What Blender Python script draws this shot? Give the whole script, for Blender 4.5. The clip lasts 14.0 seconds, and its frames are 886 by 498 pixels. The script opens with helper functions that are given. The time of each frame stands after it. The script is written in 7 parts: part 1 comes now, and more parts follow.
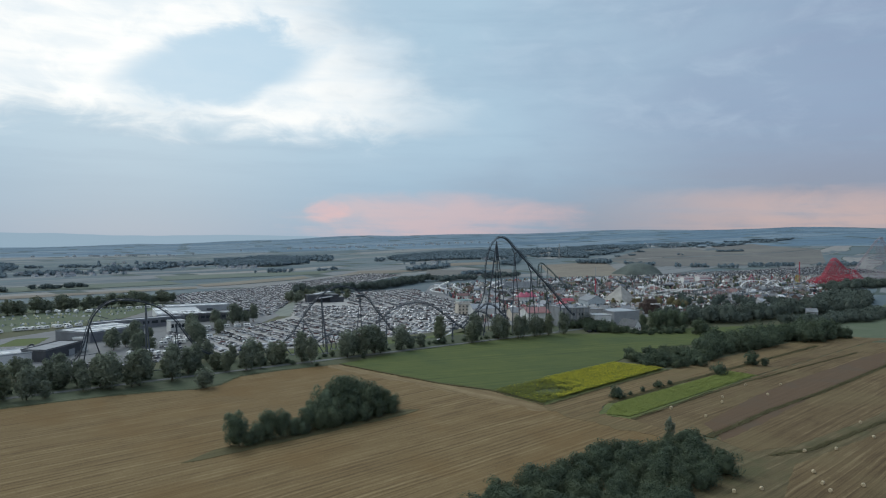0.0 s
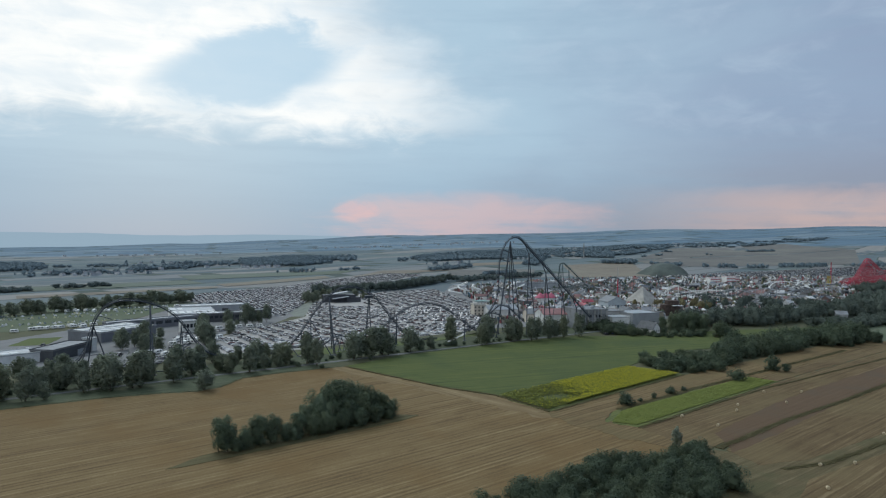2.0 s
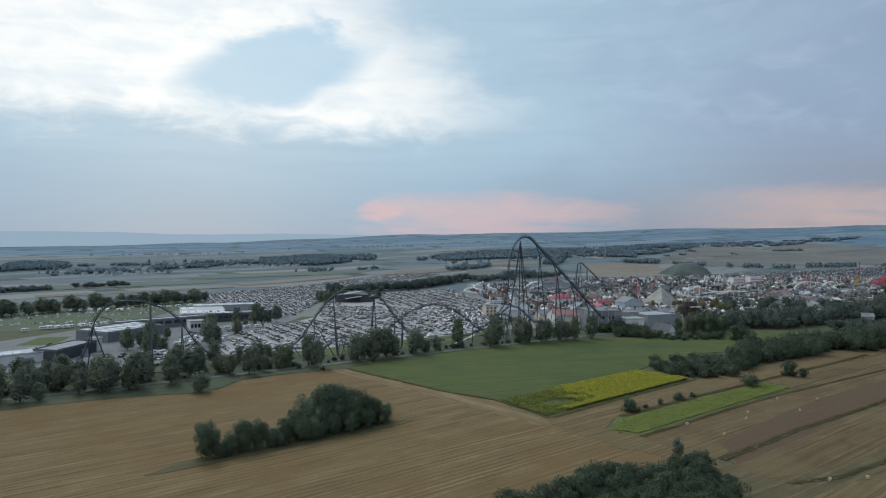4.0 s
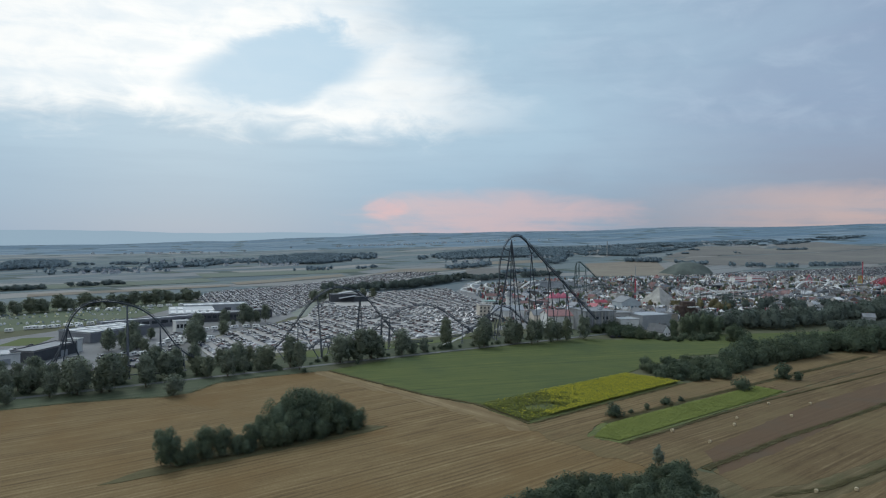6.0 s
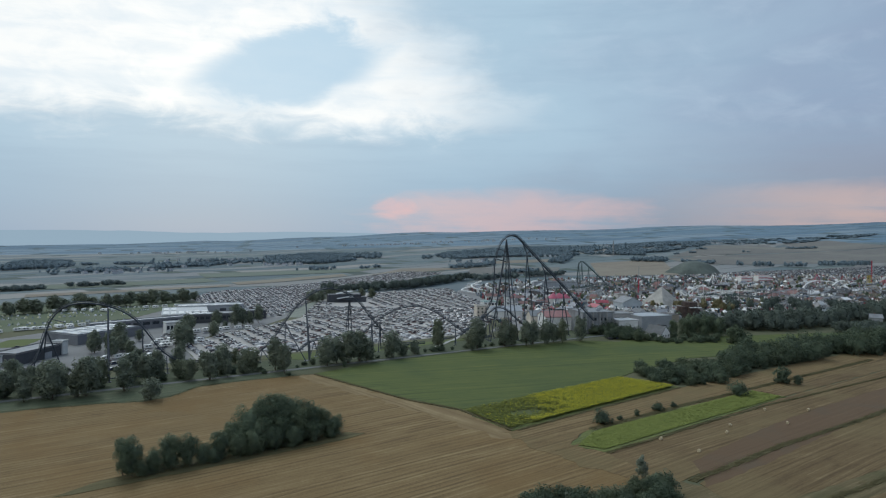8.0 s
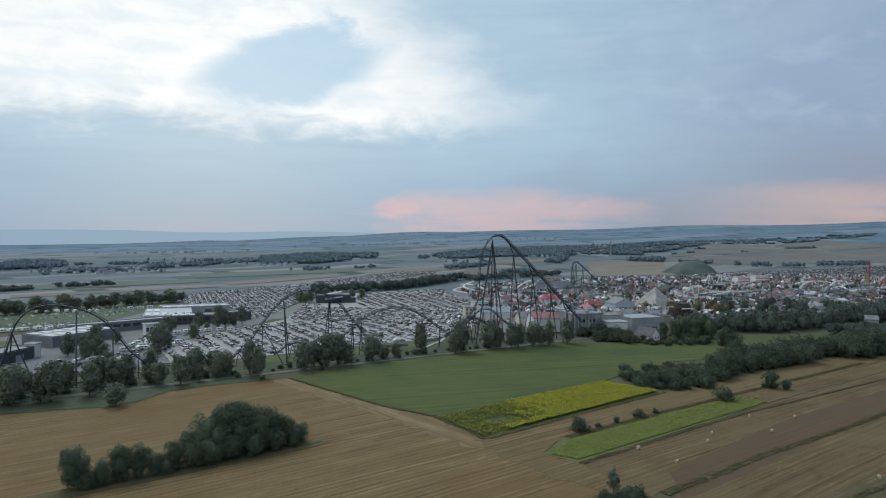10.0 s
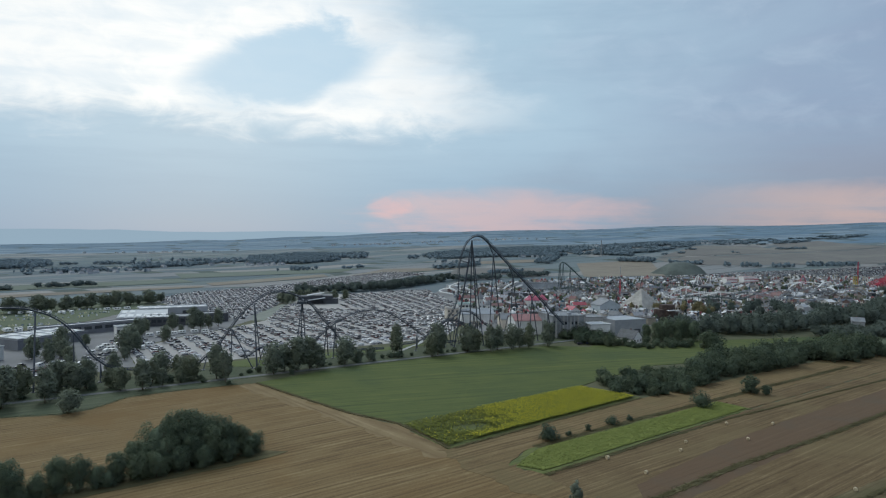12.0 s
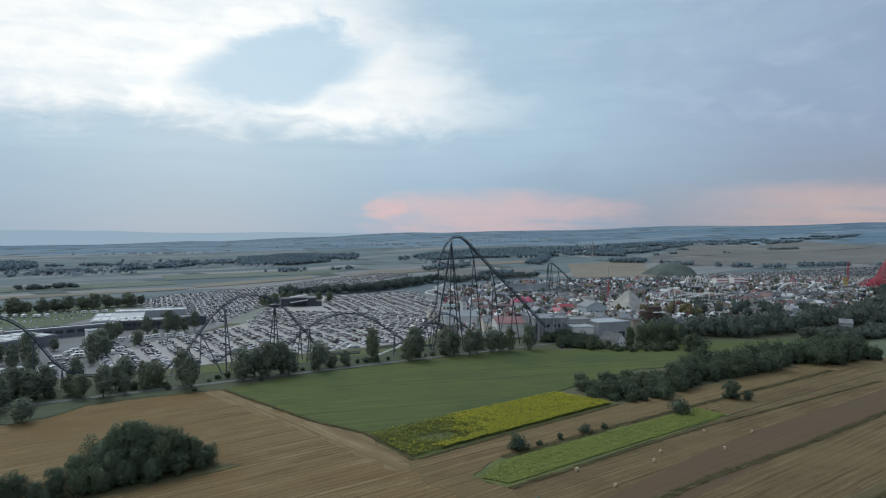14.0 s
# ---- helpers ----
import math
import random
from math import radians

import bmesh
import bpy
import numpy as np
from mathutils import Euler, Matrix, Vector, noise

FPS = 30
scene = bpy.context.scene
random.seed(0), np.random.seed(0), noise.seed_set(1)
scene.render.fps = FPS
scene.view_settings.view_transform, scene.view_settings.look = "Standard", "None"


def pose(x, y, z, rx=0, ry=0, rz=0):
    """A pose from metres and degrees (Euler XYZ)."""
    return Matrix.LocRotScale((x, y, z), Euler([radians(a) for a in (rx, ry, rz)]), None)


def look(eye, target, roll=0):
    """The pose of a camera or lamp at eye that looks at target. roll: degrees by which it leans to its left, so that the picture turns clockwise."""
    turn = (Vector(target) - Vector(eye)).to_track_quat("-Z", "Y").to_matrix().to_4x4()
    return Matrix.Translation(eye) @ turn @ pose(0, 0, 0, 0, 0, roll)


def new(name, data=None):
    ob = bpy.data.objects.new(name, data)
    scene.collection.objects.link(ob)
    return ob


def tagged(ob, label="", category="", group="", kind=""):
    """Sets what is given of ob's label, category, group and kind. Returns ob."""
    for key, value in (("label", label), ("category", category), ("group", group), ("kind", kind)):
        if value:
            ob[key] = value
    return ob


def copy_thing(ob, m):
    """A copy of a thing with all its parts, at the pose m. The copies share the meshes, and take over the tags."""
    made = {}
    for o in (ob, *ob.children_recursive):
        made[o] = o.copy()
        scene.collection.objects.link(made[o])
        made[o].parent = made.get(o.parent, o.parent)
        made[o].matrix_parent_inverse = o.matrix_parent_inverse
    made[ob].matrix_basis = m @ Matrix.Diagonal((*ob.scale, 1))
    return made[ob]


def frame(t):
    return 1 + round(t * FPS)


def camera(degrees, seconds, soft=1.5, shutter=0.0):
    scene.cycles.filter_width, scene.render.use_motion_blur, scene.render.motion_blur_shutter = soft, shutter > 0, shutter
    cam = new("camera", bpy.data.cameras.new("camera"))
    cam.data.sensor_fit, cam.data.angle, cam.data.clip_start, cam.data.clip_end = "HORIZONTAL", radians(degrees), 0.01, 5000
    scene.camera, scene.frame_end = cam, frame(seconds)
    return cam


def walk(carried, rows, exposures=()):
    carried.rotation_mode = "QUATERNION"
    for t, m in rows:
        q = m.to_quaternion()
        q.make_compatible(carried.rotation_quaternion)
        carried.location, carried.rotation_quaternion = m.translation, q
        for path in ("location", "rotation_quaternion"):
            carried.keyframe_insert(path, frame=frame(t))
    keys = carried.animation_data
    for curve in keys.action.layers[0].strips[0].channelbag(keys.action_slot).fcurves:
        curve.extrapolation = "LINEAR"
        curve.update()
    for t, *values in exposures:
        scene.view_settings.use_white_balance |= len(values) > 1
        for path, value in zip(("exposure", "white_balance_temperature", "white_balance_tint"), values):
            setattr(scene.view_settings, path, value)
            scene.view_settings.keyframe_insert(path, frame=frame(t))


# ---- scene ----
cam = camera(66.7, 14.0, 1.2)
PATH = [
    (0, (-1.845, -1.064, 75.596), (-1.392, 0.884, 75.567), 0.6),
    (0.5, (1.537, 0.489, 75.674), (1.974, 2.441, 75.644), 0.6),
    (1, (4.875, 2.177, 75.721), (5.296, 4.132, 75.692), 0.6),
    (1.5, (8.306, 3.863, 75.858), (8.705, 5.822, 75.828), 0.6),
    (2, (11.816, 5.511, 76.008), (12.189, 7.476, 75.977), 0.6),
    (2.5, (15.218, 7.091, 76.156), (15.561, 9.061, 76.125), 0.6),
    (3, (18.764, 8.579, 76.335), (19.083, 10.553, 76.303), 0.6),
    (5.5, (35.112, 18.043, 76.919), (35.406, 20.02, 76.881), 0.6),
    (6, (38.528, 20.031, 77.01), (38.815, 22.01, 76.971), 0.6),
    (6.5, (41.828, 22.011, 77.121), (42.105, 23.991, 77.082), 0.6),
    (7, (45.08, 24.114, 77.207), (45.349, 26.096, 77.167), 0.5),
    (7.5, (48.261, 26.152, 77.341), (48.524, 28.134, 77.3), 0.5),
    (10, (64.751, 36.881, 77.918), (65.008, 38.864, 77.875), 0.5),
    (10.5, (67.909, 38.909, 78.026), (68.171, 40.892, 77.982), 0.5),
    (11, (71.14, 41.032, 78.1), (71.405, 43.014, 78.057), 0.5),
    (11.5, (74.28, 43.314, 78.288), (74.548, 45.295, 78.245), 0.5),
    (12, (77.376, 45.596, 78.398), (77.65, 47.577, 78.355), 0.6),
    (12.5, (80.488, 47.825, 78.466), (80.766, 49.805, 78.424), 0.6),
    (13, (83.749, 49.933, 78.53), (84.03, 51.913, 78.489), 0.5),
    (13.5, (86.829, 52.083, 78.671), (87.114, 54.062, 78.631), 0.5),
    (14, (90.077, 54.29, 78.913), (90.365, 56.269, 78.872), 0.5),
]
walk(cam, [(t, look(eye, target, roll)) for t, eye, target, roll in PATH])


# ---- sky, sun, exposure ----
def maths(nodes, links):
    """Small writers of node trees: each returns an output socket."""
    def op(kind, a, b=0.0, c=0.0):
        n = nodes.new("ShaderNodeMath")
        n.operation = kind
        for s, v in zip(n.inputs, (a, b, c)):
            if isinstance(v, (int, float)):
                s.default_value = v
            else:
                links.new(v, s)
        return n.outputs[0]

    def ramp(v, lo, hi, a=0.0, b=1.0):
        n = nodes.new("ShaderNodeMapRange")
        n.interpolation_type = "SMOOTHSTEP"
        links.new(v, n.inputs["Value"])
        for k, x in (("From Min", lo), ("From Max", hi), ("To Min", a), ("To Max", b)):
            n.inputs[k].default_value = x
        return n.outputs["Result"]

    def mix(f, a, b):
        n = nodes.new("ShaderNodeMix")
        n.data_type = "RGBA"
        for s, v in ((n.inputs[0], f), (n.inputs[6], a), (n.inputs[7], b)):
            if isinstance(v, (int, float)):
                s.default_value = v
            elif isinstance(v, tuple):
                s.default_value = (*v, 1)
            else:
                links.new(v, s)
        return n.outputs[2]

    def vec(x, y, z=0.0):
        n = nodes.new("ShaderNodeCombineXYZ")
        for s, v in zip(n.inputs, (x, y, z)):
            if isinstance(v, (int, float)):
                s.default_value = v
            else:
                links.new(v, s)
        return n.outputs[0]

    def fbm(v, scale, detail=4.0, rough=0.55, warp=0.0):
        n = nodes.new("ShaderNodeTexNoise")
        n.noise_dimensions = "3D"
        links.new(v, n.inputs["Vector"])
        for k, x in (("Scale", scale), ("Detail", detail), ("Roughness", rough), ("Distortion", warp)):
            n.inputs[k].default_value = x
        return n.outputs["Fac"]
    return op, ramp, mix, vec, fbm


world = bpy.data.worlds.new("evening_sky")
scene.world = world
world.use_nodes = True
wn, wl = world.node_tree.nodes, world.node_tree.links
wn.clear()
op, ramp, mix, vec, fbm = maths(wn, wl)
way = wn.new("ShaderNodeTexCoord").outputs["Generated"]
sep = wn.new("ShaderNodeSeparateXYZ")
wl.new(way, sep.inputs[0])
az = op("DEGREES", op("ARCTAN2", sep.outputs[0], sep.outputs[1]))
el = op("DEGREES", op("ARCSINE", sep.outputs[2]))
sheet_uv = vec(op("MULTIPLY", az, 0.05), op("MULTIPLY", el, 0.12))
big = op("SUBTRACT", fbm(sheet_uv, 1.3, 5, 0.55, 0.3), 0.5)
fine = op("SUBTRACT", fbm(sheet_uv, 4.0, 6, 0.6, 0.5), 0.5)
streak = op("SUBTRACT", fbm(vec(op("MULTIPLY", az, 0.035), op("MULTIPLY", el, 0.4)), 1.6, 5, 0.6), 0.5)

sky = wn.new("ShaderNodeTexSky")
sky.sky_type, sky.sun_disc = "NISHITA", False
sky.sun_elevation, sky.sun_rotation = radians(16), radians(-12)
clear = wn.new("ShaderNodeMix")
clear.data_type, clear.blend_type = "RGBA", "MULTIPLY"
clear.inputs[0].default_value = 1.0
wl.new(sky.outputs[0], clear.inputs[6])
clear.inputs[7].default_value = (0.1, 0.1, 0.1, 1)

# the layer of cloud: pale on the side of the sun, slate blue away from it
low = mix(ramp(el, -1, 9), (0.235, 0.375, 0.53), (0.40, 0.56, 0.69))
slate = mix(ramp(el, 0, 11), (0.262, 0.286, 0.356), (0.280, 0.365, 0.51))
layer = mix(ramp(op("ADD", op("SUBTRACT", az, op("MULTIPLY", el, 0.5)), op("MULTIPLY", big, 26)), 2, 41), low, slate)
layer = mix(ramp(op("ADD", streak, op("MULTIPLY", big, 0.5)), -0.12, 0.3, 0, 0.35), layer, (0.27, 0.40, 0.54))
layer = mix(op("MULTIPLY", ramp(op("ADD", fine, big), -0.05, 0.35, 0, 0.24), ramp(el, 5, 10)), layer, (0.56, 0.68, 0.80))
# bright opening in the cloud
lit = op("MULTIPLY", ramp(op("ADD", el, op("ADD", op("MULTIPLY", big, 5), op("MULTIPLY", fine, 4))), 7.4, 10.4),
         ramp(op("ADD", az, op("ADD", op("MULTIPLY", op("SUBTRACT", el, 11), 0.75), op("ADD", op("MULTIPLY", big, 16), op("MULTIPLY", fine, 12)))), 15.5, 2.5))
lit = op("MULTIPLY", lit, ramp(el, 70, 35))
pale = op("ADD", op("MULTIPLY", fine, 1.6), op("MULTIPLY", streak, 1.2))
layer = mix(op("MULTIPLY", lit, ramp(pale, -0.5, 0.2, 0.8, 0.98)), layer, mix(ramp(pale, -0.4, 0.3), (0.80, 0.875, 0.925), (0.92, 0.945, 0.945)))
# a blue gap in it
gx = op("DIVIDE", op("ADD", op("ADD", az, 5.4), op("ADD", op("MULTIPLY", big, 5), op("MULTIPLY", fine, 5))), 7.6)
gy = op("DIVIDE", op("ADD", op("SUBTRACT", op("SUBTRACT", el, 13.3), op("MULTIPLY", op("ADD", az, 5.4), 0.24)), op("ADD", op("MULTIPLY", fine, 4), op("MULTIPLY", big, 2))), 3.0)
gap = ramp(op("ADD", op("MULTIPLY", gx, gx), op("MULTIPLY", gy, gy)), 1.5, 0.45)
layer = mix(op("MULTIPLY", gap, 0.88), layer, (0.42, 0.61, 0.765))
# afterglow low over the land
px_ = op("DIVIDE", op("SUBTRACT", az, 12.5), 10.5)
py_ = op("DIVIDE", op("SUBTRACT", el, op("ADD", 1.9, op("MULTIPLY", streak, 2.5))), 1.9)
wisp = op("ADD", op("MULTIPLY", fine, 2.2), op("MULTIPLY", streak, 3.0))
glow = ramp(op("ADD", op("ADD", op("MULTIPLY", px_, px_), op("MULTIPLY", py_, py_)), wisp), 1.7, -0.2)
qx_ = op("DIVIDE", op("SUBTRACT", az, 3.2), 1.7)
qy_ = op("DIVIDE", op("SUBTRACT", el, 2.2), 0.8)
puff = ramp(op("ADD", op("ADD", op("MULTIPLY", qx_, qx_), op("MULTIPLY", qy_, qy_)), op("MULTIPLY", fine, 5)), 1.7, -0.2)
ry_ = op("DIVIDE", op("SUBTRACT", el, op("ADD", 2.4, op("MULTIPLY", streak, 3))), 1.6)
east = op("MULTIPLY", ramp(op("ADD", op("MULTIPLY", ry_, ry_), wisp), 1.9, -0.2), op("MULTIPLY", ramp(az, 22, 42), ramp(az, 90, 60)))
layer = mix(op("MULTIPLY", glow, 0.5), layer, (0.76, 0.48, 0.455))
layer = mix(op("MULTIPLY", puff, 0.48), layer, (0.78, 0.46, 0.46))
layer = mix(op("MULTIPLY", east, 0.48), layer, (0.78, 0.52, 0.44))
air = mix(0.97, clear.outputs[2], layer)
back = wn.new("ShaderNodeBackground")
back.inputs[1].default_value = 1.0
wl.new(air, back.inputs[0])
wl.new(back.outputs[0], wn.new("ShaderNodeOutputWorld").inputs[0])

sun = new("sun", bpy.data.lights.new("sun", "SUN"))
sun.data.energy, sun.data.angle, sun.data.color = 1.4, radians(25), (0.87, 0.95, 1.0)
sun.matrix_world = look((-30, 70, 80), (0, 0, 0))
scene.view_settings.exposure = 0.05


# ---- materials ----
def shader(name, rough=0.9, metal=0.0, spec=0.3):
    m = bpy.data.materials.new(name)
    m.use_nodes = True
    nodes, links = m.node_tree.nodes, m.node_tree.links
    b = nodes["Principled BSDF"]
    b.inputs["Roughness"].default_value = rough
    b.inputs["Metallic"].default_value = metal
    b.inputs["Specular IOR Level"].default_value = spec
    return m, nodes, links, b


def bumped(nodes, links, b, height, strength, distance):
    n = nodes.new("ShaderNodeBump")
    n.inputs["Strength"].default_value, n.inputs["Distance"].default_value = strength, distance
    links.new(height, n.inputs["Height"])
    links.new(n.outputs[0], b.inputs["Normal"])


def plain(name, c, rough=0.7, metal=0.0, vary=0.25, scale=0.6, spec=0.3, own=False):
    """A painted or mineral surface: base colour, blotches and grain; own: each object a little different."""
    m, nodes, links, b = shader(name, rough, metal, spec)
    op, ramp, mix, vec, fbm = maths(nodes, links)
    pos = nodes.new("ShaderNodeNewGeometry").outputs["Position"]
    n1, n2 = fbm(pos, scale, 4), fbm(pos, scale * 9, 3)
    f = op("ADD", op("MULTIPLY", n1, 0.7), op("MULTIPLY", n2, 0.3))
    lo, hi = tuple(v * (1 - vary) for v in c), tuple(min(v * (1 + vary), 0.9) for v in c)
    col = mix(ramp(f, 0.3, 0.7), lo, hi)
    if own:
        r = nodes.new("ShaderNodeObjectInfo").outputs["Random"]
        col = mix(op("MULTIPLY", r, 0.5), col, tuple(v * 0.45 for v in c))
    links.new(col, b.inputs["Base Color"])
    return m


def palette(name, colours, rough=0.5, island=False, spec=0.4, grain=0.15):
    """Picks one of the colours for each object, or for each island of a joined mesh."""
    m, nodes, links, b = shader(name, rough, 0.0, spec)
    op, ramp, mix, vec, fbm = maths(nodes, links)
    r = nodes.new("ShaderNodeNewGeometry").outputs["Random Per Island"] if island else nodes.new("ShaderNodeObjectInfo").outputs["Random"]
    cr = nodes.new("ShaderNodeValToRGB")
    cr.color_ramp.interpolation = "CONSTANT"
    e = cr.color_ramp.elements
    while len(e) < len(colours):
        e.new(0.5)
    for n, c in enumerate(colours):
        e[n].position, e[n].color = n / len(colours), (*c, 1)
    links.new(r, cr.inputs[0])
    pos = nodes.new("ShaderNodeNewGeometry").outputs["Position"]
    n1 = fbm(pos, 0.8, 4)
    dirt = nodes.new("ShaderNodeMix")
    dirt.data_type, dirt.blend_type = "RGBA", "MULTIPLY"
    dirt.inputs[0].default_value = 1.0
    links.new(cr.outputs[0], dirt.inputs[6])
    g = ramp(n1, 0.3, 0.7, 1 - grain, 1.0)
    links.new(g, dirt.inputs[7])
    links.new(dirt.outputs[2], b.inputs["Base Color"])
    return m


def foliage(name, dark, light, yellow=(0.10, 0.11, 0.03)):
    m, nodes, links, b = shader(name, 0.9, 0.0, 0.08)
    op, ramp, mix, vec, fbm = maths(nodes, links)
    geo = nodes.new("ShaderNodeNewGeometry")
    r = geo.outputs["Random Per Island"]
    o = nodes.new("ShaderNodeObjectInfo").outputs["Random"]
    n1 = fbm(geo.outputs["Position"], 0.35, 3)
    col = mix(ramp(op("ADD", op("MULTIPLY", r, 0.3), op("MULTIPLY", n1, 0.8)), 0.25, 0.85), dark, light)
    col = mix(op("MULTIPLY", ramp(o, 0.55, 1.0), 0.35), col, yellow)
    links.new(col, b.inputs["Base Color"])
    # thin leaves let light through
    glow = nodes.new("ShaderNodeBsdfTranslucent")
    links.new(col, glow.inputs["Color"])
    both = nodes.new("ShaderNodeMixShader")
    both.inputs[0].default_value = 0.32
    links.new(b.outputs[0], both.inputs[1])
    links.new(glow.outputs[0], both.inputs[2])
    links.new(both.outputs[0], nodes["Material Output"].inputs["Surface"])
    return m


def rows_of(op, pos_socket, nodes, links, deg):
    """Coordinates along and across a direction, in metres."""
    s = nodes.new("ShaderNodeSeparateXYZ")
    links.new(pos_socket, s.inputs[0])
    c, d = math.cos(radians(deg)), math.sin(radians(deg))
    u = op("ADD", op("MULTIPLY", s.outputs[0], c), op("MULTIPLY", s.outputs[1], d))
    v = op("ADD", op("MULTIPLY", s.outputs[0], -d), op("MULTIPLY", s.outputs[1], c))
    return u, v


def field(name, deg, c_dark, c_mid, c_light, row=3.2, contrast=1.0, bump=0.3, patch=0.018, stain=None):
    """Worked land: streaks along the rows, passes of the machine, broad patches."""
    m, nodes, links, b = shader(name, 0.95, 0.0, 0.15)
    op, ramp, mix, vec, fbm = maths(nodes, links)
    pos = nodes.new("ShaderNodeNewGeometry").outputs["Position"]
    u, v = rows_of(op, pos, nodes, links, deg)
    wob = op("MULTIPLY", op("SUBTRACT", fbm(pos, 0.02, 2), 0.5), 2.4)
    v = op("ADD", v, wob)
    s1 = fbm(vec(op("MULTIPLY", u, 0.006), op("DIVIDE", v, row)), 1.0, 3, 0.6)
    s2 = fbm(vec(op("MULTIPLY", u, 0.025), op("DIVIDE", v, row * 0.45)), 1.0, 3, 0.6)
    pas = op("SINE", op("MULTIPLY", v, 2 * math.pi / (row * 2.2)))
    big = fbm(pos, patch, 4, 0.55, 0.4)
    grain = fbm(pos, 1.7, 4, 0.7)
    blot = fbm(vec(op("MULTIPLY", u, 0.05), op("MULTIPLY", v, 0.14)), 1.0, 5, 0.65, 0.6)
    f = op("ADD", op("ADD", op("MULTIPLY", s1, 0.5), op("MULTIPLY", s2, 0.42)), op("ADD", op("ADD", op("MULTIPLY", pas, 0.035), op("MULTIPLY", blot, 0.3)), op("MULTIPLY", grain, 0.34)))
    f = op("ADD", op("MULTIPLY", op("SUBTRACT", f, 0.79), contrast), 0.5)
    col = mix(ramp(f, 0.25, 0.5), c_dark, c_mid)
    col = mix(ramp(f, 0.5, 0.8), col, c_light)
    if stain:
        col = mix(ramp(big, 0.46, 0.68, 0, 0.7), col, stain)
    links.new(col, b.inputs["Base Color"])
    bumped(nodes, links, b, f, bump, 0.4)
    return m


STUBBLE = field("stubble", 31, (0.100, 0.065, 0.031), (0.170, 0.117, 0.055), (0.275, 0.206, 0.107), 1.2, 1.5, 0.4, 0.02, (0.152, 0.092, 0.036))
STUBBLE_DULL = field("dull_stubble", 30, (0.080, 0.053, 0.027), (0.130, 0.090, 0.045), (0.212, 0.157, 0.085), 1.3, 1.7, 0.4, 0.02, (0.15, 0.112, 0.056))
HEADLAND = field("headland_stubble", -57, (0.115, 0.078, 0.040), (0.200, 0.145, 0.075), (0.32, 0.25, 0.145), 3.6, 1.3, 0.4, 0.05, (0.17, 0.118, 0.06))
PLOUGHED = field("ploughed_soil", 30, (0.084, 0.053, 0.032), (0.115, 0.075, 0.045), (0.155, 0.106, 0.066), 1.5, 0.8, 0.5, 0.03, (0.098, 0.076, 0.052))
TRODDEN = field("track_earth", 31, (0.102, 0.069, 0.034), (0.158, 0.110, 0.053), (0.235, 0.172, 0.09), 1.0, 1.7, 0.3, 0.05, (0.135, 0.104, 0.05))
MEADOW = field("green_crop", 12, (0.049, 0.069, 0.026), (0.084, 0.103, 0.033), (0.142, 0.148, 0.042), 3.2, 1.25, 0.4, 0.013, (0.05, 0.074, 0.031))
ROUGH_GRASS = field("rough_grass", 28, (0.072, 0.064, 0.033), (0.105, 0.092, 0.045), (0.16, 0.134, 0.068), 1.6, 1.4, 0.5, 0.06, (0.075, 0.069, 0.036))
GREEN_VERGE = field("green_verge", 26, (0.058, 0.070, 0.044), (0.082, 0.095, 0.058), (0.125, 0.132, 0.085), 2.5, 1.3, 0.5, 0.05, (0.07, 0.088, 0.052))
VERGE = field("dry_verge", 28, (0.083, 0.066, 0.034), (0.120, 0.094, 0.049), (0.175, 0.138, 0.078), 1.8, 1.6, 0.5, 0.05, (0.082, 0.080, 0.038))
CROP_FLOOR = field("leafy_ground", 31, (0.08, 0.098, 0.034), (0.12, 0.135, 0.045), (0.17, 0.175, 0.06), 0.8, 1.4, 0.5, 0.08, (0.08, 0.09, 0.045))
CAMP = field("camp_grass", 15, (0.075, 0.098, 0.06), (0.10, 0.122, 0.075), (0.145, 0.16, 0.105), 5.0, 1.0, 0.3, 0.02, (0.12, 0.135, 0.095))
PALE_GRASS = field("pale_trodden_grass", 70, (0.15, 0.165, 0.14), (0.20, 0.215, 0.185), (0.27, 0.28, 0.25), 5.0, 1.1, 0.3, 0.02, (0.19, 0.20, 0.17))
LAWN = field("lawn", 15, (0.068, 0.092, 0.034), (0.098, 0.12, 0.044), (0.14, 0.156, 0.062), 2.0, 0.7, 0.3, 0.04, (0.10, 0.13, 0.05))
GRAVEL = field("gravel_car_park", 114, (0.255, 0.243, 0.228), (0.355, 0.34, 0.32), (0.455, 0.44, 0.418), 7.5, 0.8, 0.2, 0.012, (0.33, 0.315, 0.29))
PAVED = field("paved_yard", 60, (0.14, 0.14, 0.142), (0.20, 0.20, 0.20), (0.29, 0.288, 0.285), 6.0, 0.7, 0.1, 0.02, (0.15, 0.15, 0.14))
ASPHALT = plain("asphalt", (0.12, 0.125, 0.12), 0.85, 0, 0.25, 0.15)
CONCRETE = plain("pale_concrete", (0.34, 0.34, 0.33), 0.85, 0, 0.2, 0.1)
LEAF = foliage("leaves", (0.135, 0.162, 0.130), (0.222, 0.252, 0.182), (0.17, 0.18, 0.09))
LEAF_HEDGE = foliage("hedge_leaves", (0.068, 0.092, 0.068), (0.118, 0.150, 0.095), (0.125, 0.142, 0.08))
LEAF_OLIVE = foliage("olive_leaves", (0.150, 0.135, 0.075), (0.255, 0.225, 0.125), (0.24, 0.20, 0.09))
LEAF_DARK = foliage("dark_leaves", (0.092, 0.122, 0.088), (0.160, 0.200, 0.125), (0.16, 0.182, 0.105))
